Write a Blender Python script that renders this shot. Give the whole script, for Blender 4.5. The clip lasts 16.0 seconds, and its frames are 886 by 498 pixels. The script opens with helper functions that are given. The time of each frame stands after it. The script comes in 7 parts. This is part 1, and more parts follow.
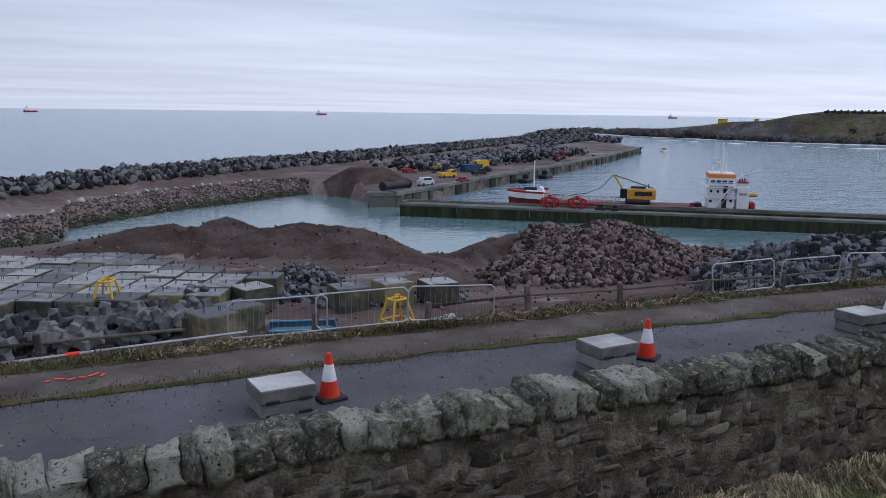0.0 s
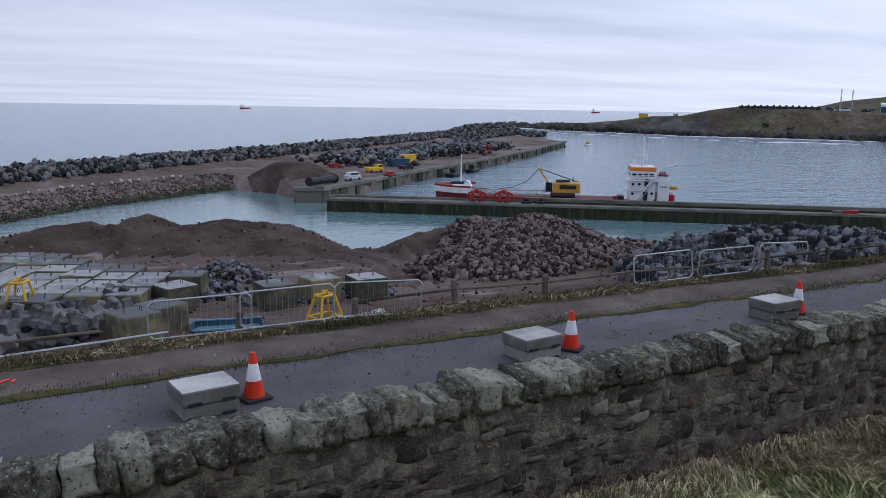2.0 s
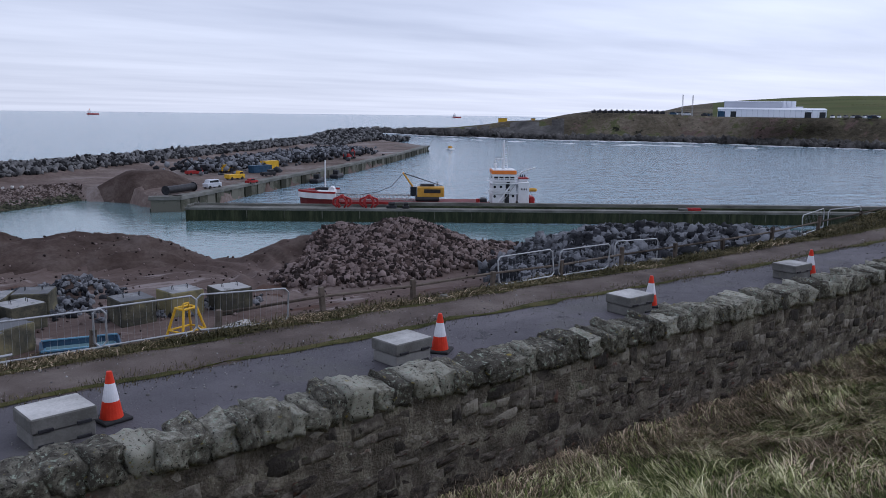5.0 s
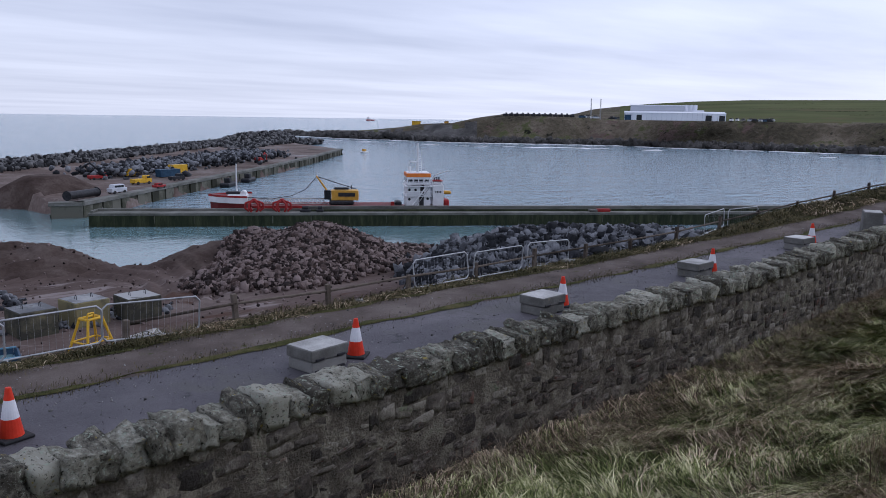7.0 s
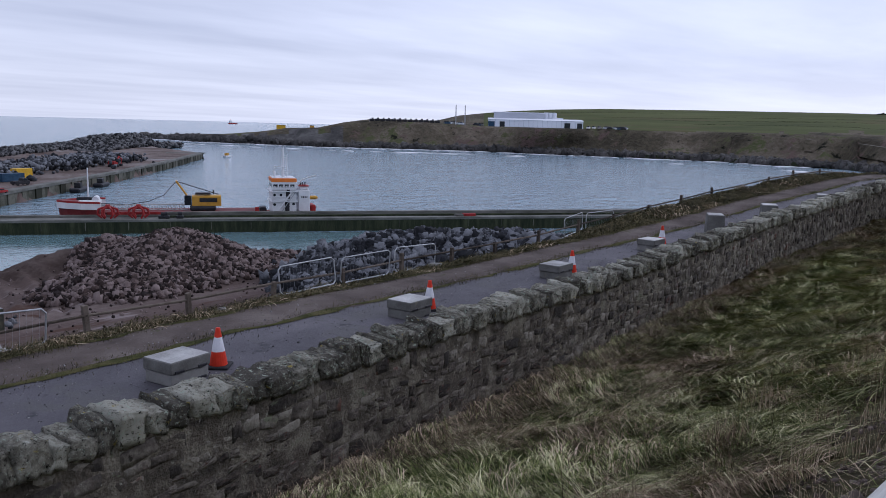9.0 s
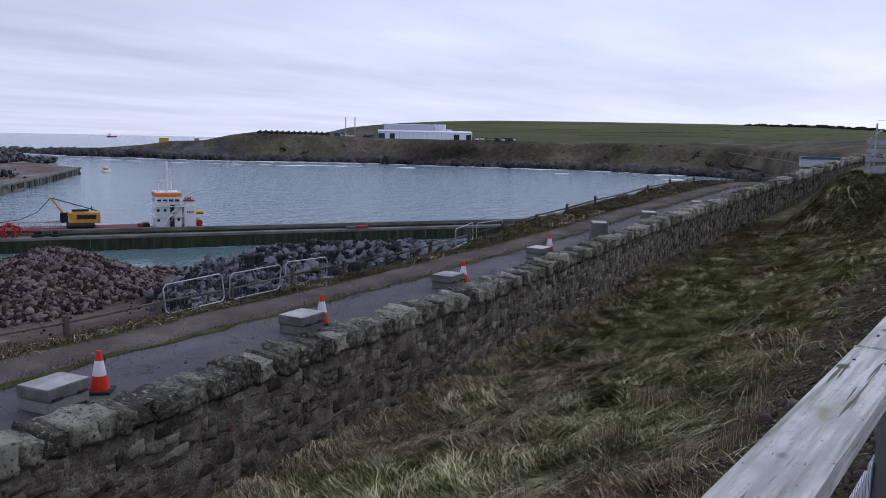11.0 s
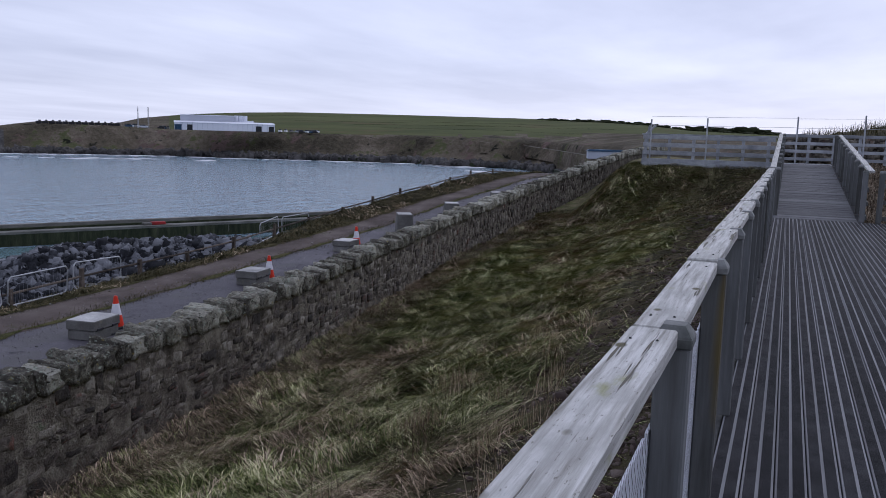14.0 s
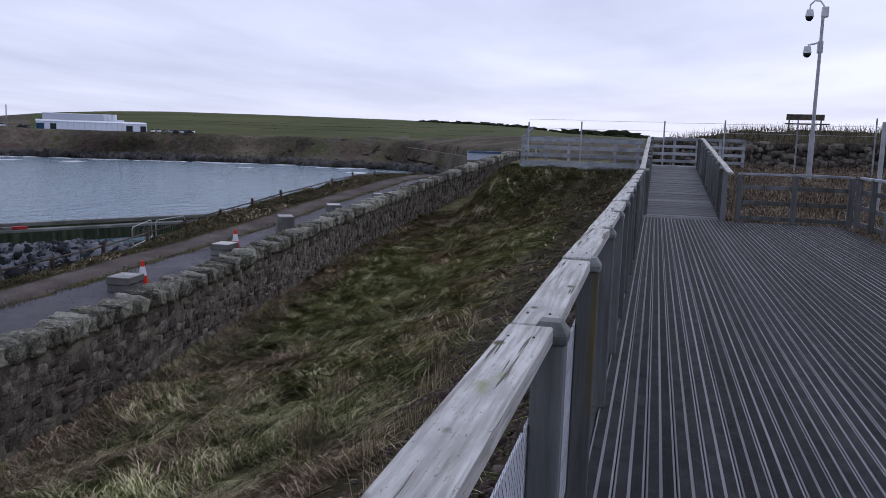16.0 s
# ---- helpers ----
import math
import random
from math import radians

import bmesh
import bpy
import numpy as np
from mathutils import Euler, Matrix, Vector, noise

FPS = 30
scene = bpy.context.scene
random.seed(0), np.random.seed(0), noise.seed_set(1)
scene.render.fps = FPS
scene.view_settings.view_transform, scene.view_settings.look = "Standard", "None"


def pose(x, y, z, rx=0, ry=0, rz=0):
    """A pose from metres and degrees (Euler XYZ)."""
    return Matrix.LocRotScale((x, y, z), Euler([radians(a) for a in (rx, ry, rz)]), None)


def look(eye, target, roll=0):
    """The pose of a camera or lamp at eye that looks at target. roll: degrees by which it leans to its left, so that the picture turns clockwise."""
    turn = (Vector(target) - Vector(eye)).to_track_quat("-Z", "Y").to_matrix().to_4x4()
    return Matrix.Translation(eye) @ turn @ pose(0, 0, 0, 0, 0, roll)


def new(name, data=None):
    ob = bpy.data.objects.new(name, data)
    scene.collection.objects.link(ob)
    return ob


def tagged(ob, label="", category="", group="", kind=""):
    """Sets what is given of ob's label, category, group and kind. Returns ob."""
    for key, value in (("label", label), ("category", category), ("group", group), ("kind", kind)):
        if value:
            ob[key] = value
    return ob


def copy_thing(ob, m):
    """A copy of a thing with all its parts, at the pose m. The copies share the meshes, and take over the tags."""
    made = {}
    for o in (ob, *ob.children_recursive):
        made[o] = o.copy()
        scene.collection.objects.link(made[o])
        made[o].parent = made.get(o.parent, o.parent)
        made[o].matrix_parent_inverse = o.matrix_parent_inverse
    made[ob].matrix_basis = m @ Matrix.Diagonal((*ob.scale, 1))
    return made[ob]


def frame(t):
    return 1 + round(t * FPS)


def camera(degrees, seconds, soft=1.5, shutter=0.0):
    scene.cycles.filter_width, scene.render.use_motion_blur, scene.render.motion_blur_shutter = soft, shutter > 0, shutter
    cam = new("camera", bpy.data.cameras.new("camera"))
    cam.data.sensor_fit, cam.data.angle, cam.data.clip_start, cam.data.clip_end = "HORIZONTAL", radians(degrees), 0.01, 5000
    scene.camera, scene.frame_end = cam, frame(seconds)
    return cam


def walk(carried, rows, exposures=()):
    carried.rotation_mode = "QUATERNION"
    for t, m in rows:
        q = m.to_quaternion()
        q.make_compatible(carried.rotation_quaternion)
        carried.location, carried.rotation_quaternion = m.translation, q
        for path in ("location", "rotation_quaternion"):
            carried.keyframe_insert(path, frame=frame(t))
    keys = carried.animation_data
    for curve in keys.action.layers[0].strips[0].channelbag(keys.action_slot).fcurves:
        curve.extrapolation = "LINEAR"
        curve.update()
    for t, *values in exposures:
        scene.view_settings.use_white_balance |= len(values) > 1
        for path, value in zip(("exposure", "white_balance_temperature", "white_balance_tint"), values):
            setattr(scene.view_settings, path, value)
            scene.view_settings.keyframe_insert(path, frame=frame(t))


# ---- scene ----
cam = camera(57.23, 16.0, soft=0.5)
PATH = [
    (0, pose(-0.000, 0.000, 19.000, 80.29, -0.71, -23.00)),
    (0.5, pose(0.042, 0.037, 19.006, 80.16, -0.81, -24.48)),
    (1, pose(0.037, 0.011, 19.006, 80.07, -1.31, -25.88)),
    (1.5, pose(0.058, 0.003, 19.002, 80.14, -1.76, -26.32)),
    (2, pose(0.054, -0.001, 19.011, 79.97, -0.82, -28.10)),
    (2.5, pose(0.067, 0.014, 19.005, 80.13, -0.89, -30.26)),
    (3, pose(0.057, 0.022, 19.012, 80.46, -0.91, -31.65)),
    (3.5, pose(0.057, 0.014, 19.010, 80.64, -1.00, -33.04)),
    (6, pose(0.050, -0.011, 19.023, 80.55, -0.63, -40.83)),
    (6.5, pose(0.045, -0.038, 19.039, 80.79, -0.78, -42.35)),
    (7, pose(0.042, -0.035, 19.042, 80.72, -0.80, -43.65)),
    (7.5, pose(0.064, -0.036, 19.026, 80.82, -0.99, -45.46)),
    (8, pose(0.072, -0.017, 19.026, 81.03, -1.36, -48.21)),
    (8.5, pose(0.086, -0.025, 19.030, 81.13, -1.50, -50.75)),
    (11, pose(0.071, -0.087, 19.051, 82.26, -1.22, -60.60)),
    (11.5, pose(0.049, -0.089, 19.056, 82.51, -1.23, -62.70)),
    (12, pose(0.050, -0.093, 19.057, 82.56, -1.40, -64.81)),
    (12.5, pose(0.060, -0.095, 19.058, 82.69, -1.39, -67.22)),
    (13, pose(0.076, -0.101, 19.057, 83.11, -1.42, -70.11)),
    (13.5, pose(0.070, -0.101, 19.058, 82.45, -1.13, -71.30)),
    (14, pose(0.080, -0.104, 19.057, 82.06, -1.54, -74.20)),
    (14.5, pose(0.077, -0.104, 19.056, 81.81, -2.17, -77.50)),
    (15, pose(0.069, -0.104, 19.061, 82.20, -1.93, -78.69)),
    (15.5, pose(0.089, -0.109, 19.056, 82.01, -1.87, -80.39)),
    (16, pose(0.072, -0.114, 19.060, 82.40, -1.86, -82.46)),
]
walk(cam, PATH, exposures=((0.0, 0.16, 5700, 12), (7.0, 0.17, 5700, 15), (11.0, 0.06, 5650, 17), (16.0, 0.02, 5700, 18)))

# ---- sky and light ----
SUN_AZ, SUN_EL = 108.0, 30.0      # degrees; azimuth from +y towards +x
world = bpy.data.worlds.new("overcast_sky")
scene.world = world
world.use_nodes = True
wt = world.node_tree
for n in list(wt.nodes):
    wt.nodes.remove(n)


def wn(kind, **values):
    n = wt.nodes.new(kind)
    for key, value in values.items():
        n.inputs[key].default_value = value
    return n


w_out = wn("ShaderNodeOutputWorld")
w_sky = wt.nodes.new("ShaderNodeTexSky")
w_sky.sky_type, w_sky.sun_disc = "NISHITA", False
w_sky.sun_elevation, w_sky.sun_rotation = radians(SUN_EL), radians(SUN_AZ)
w_bg = wn("ShaderNodeBackground", Strength=0.1)
w_cloud = wn("ShaderNodeBackground", Strength=0.86)
w_mix = wn("ShaderNodeMixShader", Fac=0.93)
w_tc = wt.nodes.new("ShaderNodeTexCoord")
w_sep = wt.nodes.new("ShaderNodeSeparateXYZ")
wt.links.new(w_tc.outputs["Generated"], w_sep.inputs[0])
# a flat cloud layer: direction divided by its height above the horizon
w_den = wt.nodes.new("ShaderNodeMath"); w_den.operation = "ADD"; w_den.inputs[1].default_value = 0.035
w_abs = wt.nodes.new("ShaderNodeMath"); w_abs.operation = "ABSOLUTE"
wt.links.new(w_sep.outputs["Z"], w_abs.inputs[0])
wt.links.new(w_abs.outputs[0], w_den.inputs[0])
w_dx = wt.nodes.new("ShaderNodeMath"); w_dx.operation = "DIVIDE"
w_dy = wt.nodes.new("ShaderNodeMath"); w_dy.operation = "DIVIDE"
wt.links.new(w_sep.outputs["X"], w_dx.inputs[0]); wt.links.new(w_den.outputs[0], w_dx.inputs[1])
wt.links.new(w_sep.outputs["Y"], w_dy.inputs[0]); wt.links.new(w_den.outputs[0], w_dy.inputs[1])
w_com = wt.nodes.new("ShaderNodeCombineXYZ")
wt.links.new(w_dx.outputs[0], w_com.inputs[0]); wt.links.new(w_dy.outputs[0], w_com.inputs[1])
w_map = wt.nodes.new("ShaderNodeMapping")
w_map.inputs["Rotation"].default_value = (0, 0, radians(32))
w_map.inputs["Scale"].default_value = (0.16, 0.34, 1)
wt.links.new(w_com.outputs[0], w_map.inputs[0])
w_n1 = wn("ShaderNodeTexNoise", Scale=1.0, Detail=6.0, Roughness=0.52)
wt.links.new(w_map.outputs[0], w_n1.inputs["Vector"])
w_ramp = wt.nodes.new("ShaderNodeValToRGB")
e = w_ramp.color_ramp.elements
e[0].position, e[0].color = 0.36, (0.6, 0.625, 0.715, 1)
e[1].position, e[1].color = 0.66, (0.9, 0.915, 0.985, 1)
wt.links.new(w_n1.outputs["Fac"], w_ramp.inputs[0])
# brighter break in the cloud low over the sea
w_hr = wt.nodes.new("ShaderNodeValToRGB")
e = w_hr.color_ramp.elements
e[0].position, e[0].color = 0.0, (1.0, 1.0, 1.0, 1)
e[1].position, e[1].color = 0.10, (0, 0, 0, 1)
wt.links.new(w_abs.outputs[0], w_hr.inputs[0])
w_hm = wt.nodes.new("ShaderNodeMix"); w_hm.data_type = "RGBA"
w_hm.inputs[7].default_value = (0.92, 0.92, 0.96, 1)
w_hf = wt.nodes.new("ShaderNodeMath"); w_hf.operation = "MULTIPLY"; w_hf.inputs[1].default_value = 0.6
wt.links.new(w_hr.outputs[0], w_hf.inputs[0])
wt.links.new(w_hf.outputs[0], w_hm.inputs[0]); wt.links.new(w_ramp.outputs[0], w_hm.inputs[6])
# thinner, brighter cloud towards the sun
w_dot = wt.nodes.new("ShaderNodeVectorMath"); w_dot.operation = "DOT_PRODUCT"
w_dot.inputs[1].default_value = (math.sin(radians(SUN_AZ)) * math.cos(radians(SUN_EL)), math.cos(radians(SUN_AZ)) * math.cos(radians(SUN_EL)), math.sin(radians(SUN_EL)))
wt.links.new(w_tc.outputs["Generated"], w_dot.inputs[0])
w_gl = wt.nodes.new("ShaderNodeMapRange")
w_gl.inputs["From Min"].default_value, w_gl.inputs["From Max"].default_value = -0.35, 1.0
w_gl.inputs["To Min"].default_value, w_gl.inputs["To Max"].default_value = 0.84, 1.16
wt.links.new(w_dot.outputs["Value"], w_gl.inputs["Value"])
w_gs = wt.nodes.new("ShaderNodeVectorMath"); w_gs.operation = "SCALE"
wt.links.new(w_hm.outputs[2], w_gs.inputs[0]); wt.links.new(w_gl.outputs[0], w_gs.inputs["Scale"])
wt.links.new(w_gs.outputs[0], w_cloud.inputs["Color"])
wt.links.new(w_sky.outputs[0], w_bg.inputs["Color"])
wt.links.new(w_bg.outputs[0], w_mix.inputs[1]); wt.links.new(w_cloud.outputs[0], w_mix.inputs[2])
wt.links.new(w_mix.outputs[0], w_out.inputs["Surface"])

sun = new("sun", bpy.data.lights.new("sun", "SUN"))
sun.data.energy, sun.data.angle, sun.data.color = 0.6, radians(25), (1.0, 0.96, 0.9)
sa, se = radians(SUN_AZ), radians(SUN_EL)
sun.matrix_world = look((0, 0, 60), (-math.sin(sa) * math.cos(se) * 60, -math.cos(sa) * math.cos(se) * 60, 60 - math.sin(se) * 60))

# ---- materials ----


def mat(name, cols, scale=2.0, rough=0.85, metal=0.0, bump=0.4, bscale=40.0, dist=0.02, rand=0.0, island=0.0,
        stretch=(1, 1, 1), spots=None, spec=0.22, detail=6.0, coat=0.0):
    """Colours from dark to light over a broad noise, broken by a fine one; spots: (colour, scale, threshold)."""
    m = bpy.data.materials.new(name)
    m.use_nodes = True
    t = m.node_tree
    b = t.nodes["Principled BSDF"]
    L = t.links.new

    def nd(kind, **values):
        n = t.nodes.new(kind)
        for key, value in values.items():
            n.inputs[key].default_value = value
        return n
    tc = nd("ShaderNodeTexCoord")
    mp = nd("ShaderNodeMapping")
    mp.inputs["Scale"].default_value = stretch
    L(tc.outputs["Object"], mp.inputs[0])
    vec = mp.outputs[0]
    oi = nd("ShaderNodeObjectInfo")
    if rand:
        off = nd("ShaderNodeVectorMath"); off.operation = "ADD"
        sc = nd("ShaderNodeMath"); sc.operation = "MULTIPLY"; sc.inputs[1].default_value = 37.0
        L(oi.outputs["Random"], sc.inputs[0]); L(vec, off.inputs[0]); L(sc.outputs[0], off.inputs[1])
        vec = off.outputs[0]
    n1 = nd("ShaderNodeTexNoise", Scale=scale, Detail=detail, Roughness=0.6)
    n2 = nd("ShaderNodeTexNoise", Scale=bscale, Detail=4.0, Roughness=0.65)
    L(vec, n1.inputs["Vector"]); L(vec, n2.inputs["Vector"])
    add = nd("ShaderNodeMath"); add.operation = "MULTIPLY_ADD"; add.inputs[1].default_value = 0.35
    sub = nd("ShaderNodeMath"); sub.operation = "SUBTRACT"; sub.inputs[1].default_value = 0.175
    L(n2.outputs["Fac"], add.inputs[0]); L(n1.outputs["Fac"], sub.inputs[0]); L(sub.outputs[0], add.inputs[2])
    fac = add.outputs[0]
    if rand or island:
        a2 = nd("ShaderNodeMath"); a2.operation = "MULTIPLY_ADD"; a2.inputs[1].default_value = rand or island
        s2 = nd("ShaderNodeMath"); s2.operation = "SUBTRACT"; s2.inputs[1].default_value = 0.5 * (rand or island)
        src = oi.outputs["Random"] if rand else nd("ShaderNodeNewGeometry").outputs["Random Per Island"]
        L(src, a2.inputs[0]); L(fac, s2.inputs[0]); L(s2.outputs[0], a2.inputs[2])
        fac = a2.outputs[0]
    r = nd("ShaderNodeValToRGB")
    el = r.color_ramp.elements
    lo, hi = 0.3, 0.7
    while len(el) < len(cols):
        el.new(0.5)
    for i, c in enumerate(cols):
        el[i].position = lo + (hi - lo) * i / max(1, len(cols) - 1)
        el[i].color = (*c, 1)
    L(fac, r.inputs[0])
    out = r.outputs[0]
    for col, ss, th in (spots or ()):
        ns = nd("ShaderNodeTexNoise", Scale=ss, Detail=5.0, Roughness=0.7)
        L(vec, ns.inputs["Vector"])
        rs = nd("ShaderNodeValToRGB")
        rs.color_ramp.elements[0].position, rs.color_ramp.elements[1].position = th, th + 0.06
        L(ns.outputs["Fac"], rs.inputs[0])
        mx = nd("ShaderNodeMix"); mx.data_type = "RGBA"
        mx.inputs[7].default_value = (*col, 1)
        L(rs.outputs[0], mx.inputs[0]); L(out, mx.inputs[6])
        out = mx.outputs[2]
    L(out, b.inputs["Base Color"])
    b.inputs["Roughness"].default_value, b.inputs["Metallic"].default_value = rough, metal
    b.inputs["Specular IOR Level"].default_value = spec
    if coat:
        b.inputs["Coat Weight"].default_value = coat
    if bump:
        bp = nd("ShaderNodeBump", Strength=bump, Distance=dist)
        hs = nd("ShaderNodeMath"); hs.operation = "ADD"
        L(n1.outputs["Fac"], hs.inputs[0]); L(n2.outputs["Fac"], hs.inputs[1])
        L(hs.outputs[0], bp.inputs["Height"]); L(bp.outputs[0], b.inputs["Normal"])
    return m


def water(name, body, rough, waves, strength):
    m = bpy.data.materials.new(name)
    m.use_nodes = True
    t = m.node_tree
    b = t.nodes["Principled BSDF"]
    b.inputs["Base Color"].default_value = (*body, 1)
    b.inputs["Roughness"].default_value = rough
    b.inputs["IOR"].default_value = 1.33
    b.inputs["Specular IOR Level"].default_value = 0.5
    tc = t.nodes.new("ShaderNodeTexCoord")
    h = None
    for sc, st, w in waves:
        mp = t.nodes.new("ShaderNodeMapping")
        mp.inputs["Scale"].default_value = st
        mp.inputs["Rotation"].default_value = (0, 0, radians(35 + 13 * sc))
        n = t.nodes.new("ShaderNodeTexNoise")
        n.inputs["Scale"].default_value, n.inputs["Detail"].default_value = sc, 4.0
        t.links.new(tc.outputs["Object"], mp.inputs[0]); t.links.new(mp.outputs[0], n.inputs["Vector"])
        k = t.nodes.new("ShaderNodeMath"); k.operation = "MULTIPLY_ADD"; k.inputs[1].default_value = w
        t.links.new(n.outputs["Fac"], k.inputs[0])
        if h:
            t.links.new(h, k.inputs[2])
        h = k.outputs[0]
    bp = t.nodes.new("ShaderNodeBump")
    bp.inputs["Strength"].default_value, bp.inputs["Distance"].default_value = strength, 1.0
    t.links.new(h, bp.inputs["Height"]); t.links.new(bp.outputs[0], b.inputs["Normal"])
    return m


M = {}
M["sea"] = water("sea_water", (0.185, 0.265, 0.318), 0.12, ((0.04, (1, 2, 1), 1.6), (0.14, (1, 2.2, 1), 1.5), (0.4, (1, 1.8, 1), 0.75), (1.3, (1, 1.7, 1), 0.24)), 0.8)
M["basin"] = water("basin_water", (0.135, 0.215, 0.23), 0.07, ((0.25, (1, 1.5, 1), 0.16), (1.1, (1, 1.5, 1), 0.075), (3.2, (1, 1.5, 1), 0.02)), 0.4)
M["foam"] = mat("foam", ((0.5, 0.52, 0.55), (0.8, 0.82, 0.84)), 0.3, 0.6, bump=0)
M["asphalt"] = mat("asphalt", ((0.0516, 0.0478, 0.0555), (0.085, 0.0782, 0.0894), (0.124, 0.113, 0.125)), 0.5, 0.75, spec=0.35, bump=0.7, bscale=45, dist=0.02,
                   spots=(((0.03, 0.03, 0.034), 1.1, 0.6), ((0.18, 0.17, 0.17), 26, 0.65), ((0.085, 0.08, 0.082), 0.35, 0.56)))
M["lane"] = mat("gravel_lane", spec=0.06, cols=((0.06, 0.048, 0.0436), (0.105, 0.0856, 0.0766), (0.157, 0.132, 0.119)), scale=0.7, rough=0.9, bump=0.5, bscale=35, dist=0.02,
                spots=(((0.2, 0.18, 0.165), 30, 0.69), ((0.06, 0.065, 0.03), 2.0, 0.63)))
M["moss"] = mat("moss_strip", spec=0.06, cols=((0.0275, 0.0312, 0.0125), (0.0625, 0.0625, 0.0225), (0.112, 0.0938, 0.0475)), scale=2.5, rough=0.95, bump=0.8, bscale=25, dist=0.03)
M["bank"] = mat("bank_soil", spec=0.06, cols=((0.0225, 0.02, 0.0125), (0.0475, 0.0425, 0.0225), (0.085, 0.0688, 0.0425)), scale=0.8, rough=0.95, bump=0.8, bscale=12, dist=0.05,
                spots=(((0.035, 0.022, 0.018), 0.9, 0.62),))
M["spoil"] = mat("spoil_stones", ((0.05, 0.035, 0.03), (0.09, 0.066, 0.056), (0.15, 0.12, 0.105)), 1.5, 0.9, island=0.5)
M["site"] = mat("site_dirt", spec=0.06, cols=((0.0655, 0.0473, 0.0416), (0.112, 0.0834, 0.0744), (0.171, 0.139, 0.128)), scale=0.09, rough=0.9, bump=0.6, bscale=1.6, dist=0.25, stretch=(0.35, 1.3, 1),
                spots=(((0.22, 0.185, 0.178), 0.22, 0.57), ((0.075, 0.045, 0.034), 0.17, 0.58)))
M["grass"] = mat("lodged_grass", spec=0.06, cols=((0.061, 0.075, 0.0252), (0.166, 0.196, 0.0605), (0.349, 0.357, 0.151), (0.732, 0.695, 0.42)), scale=2.0, rough=0.85, bump=0, bscale=9, island=0.5)
M["turf"] = mat("matted_turf", spec=0.06, cols=((0.054, 0.0497, 0.0284), (0.119, 0.108, 0.0568), (0.206, 0.184, 0.109)), scale=1.3, rough=0.95, bump=1.0, bscale=14, dist=0.06,
                spots=(((0.1, 0.118, 0.04), 0.8, 0.56),))
M["verge_grass"] = mat("verge_grass", spec=0.06, cols=((0.02, 0.02, 0.009), (0.05, 0.046, 0.02), (0.09, 0.078, 0.038), (0.15, 0.125, 0.07)), scale=0.6, rough=0.85, bump=0, bscale=2, island=0.5)
M["stem"] = mat("dead_stems", spec=0.06, cols=((0.06, 0.043, 0.03), (0.14, 0.104, 0.074), (0.3, 0.24, 0.175)), scale=1, rough=0.8, bump=0, island=0.6)
M["cope"] = mat("coping_stone", ((0.0781, 0.0706, 0.0572), (0.223, 0.21, 0.167), (0.424, 0.412, 0.343)), 4.5, 0.92, bump=1.0, bscale=30, dist=0.04, rand=0.5,
                spots=(((0.4, 0.45, 0.36), 6.0, 0.575), ((0.02, 0.019, 0.013), 8.5, 0.57), ((0.36, 0.29, 0.08), 4.2, 0.63), ((0.7, 0.7, 0.66), 4.5, 0.665), ((0.5, 0.51, 0.44), 30, 0.62)))
M["wallstone"] = mat("wall_stone", ((0.0348, 0.0297, 0.0259), (0.106, 0.0879, 0.0738), (0.236, 0.21, 0.175)), 2.8, 0.94, bump=1.0, bscale=26, dist=0.03, rand=0.4,
                     spots=(((0.12, 0.06, 0.046), 1.6, 0.6), ((0.03, 0.026, 0.02), 7, 0.62), ((0.3, 0.3, 0.25), 16, 0.64), ((0.13, 0.14, 0.09), 2.2, 0.63), ((0.42, 0.41, 0.37), 34, 0.69)))
M["wallstone_i"] = mat("wall_stone_rest", ((0.034, 0.0297, 0.0259), (0.103, 0.0879, 0.0738), (0.23, 0.21, 0.175)), 4.0, 0.94, bump=1.0, bscale=26, dist=0.03, island=0.4,
                     spots=(((0.12, 0.06, 0.046), 1.6, 0.6), ((0.03, 0.026, 0.02), 7, 0.62), ((0.3, 0.3, 0.25), 16, 0.64), ((0.13, 0.14, 0.09), 2.2, 0.63), ((0.42, 0.41, 0.37), 34, 0.69)))
M["mortar"] = mat("old_mortar", ((0.0361, 0.0311, 0.0246), (0.114, 0.0981, 0.077), (0.271, 0.246, 0.194)), 3.4, 0.95, bump=1.0, bscale=30, dist=0.05,
                  spots=(((0.3, 0.29, 0.245), 13, 0.63), ((0.12, 0.13, 0.085), 1.7, 0.62), ((0.42, 0.41, 0.37), 34, 0.68)))
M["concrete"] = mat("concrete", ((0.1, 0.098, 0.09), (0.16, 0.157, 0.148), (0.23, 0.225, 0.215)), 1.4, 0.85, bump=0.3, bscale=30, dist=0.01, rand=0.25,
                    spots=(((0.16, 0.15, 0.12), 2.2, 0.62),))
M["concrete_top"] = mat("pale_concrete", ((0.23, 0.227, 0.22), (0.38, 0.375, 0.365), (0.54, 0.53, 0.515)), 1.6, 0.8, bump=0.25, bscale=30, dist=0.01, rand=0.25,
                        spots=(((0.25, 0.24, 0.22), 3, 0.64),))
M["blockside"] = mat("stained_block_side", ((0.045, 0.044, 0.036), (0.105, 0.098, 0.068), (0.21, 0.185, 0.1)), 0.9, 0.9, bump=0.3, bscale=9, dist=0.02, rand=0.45)
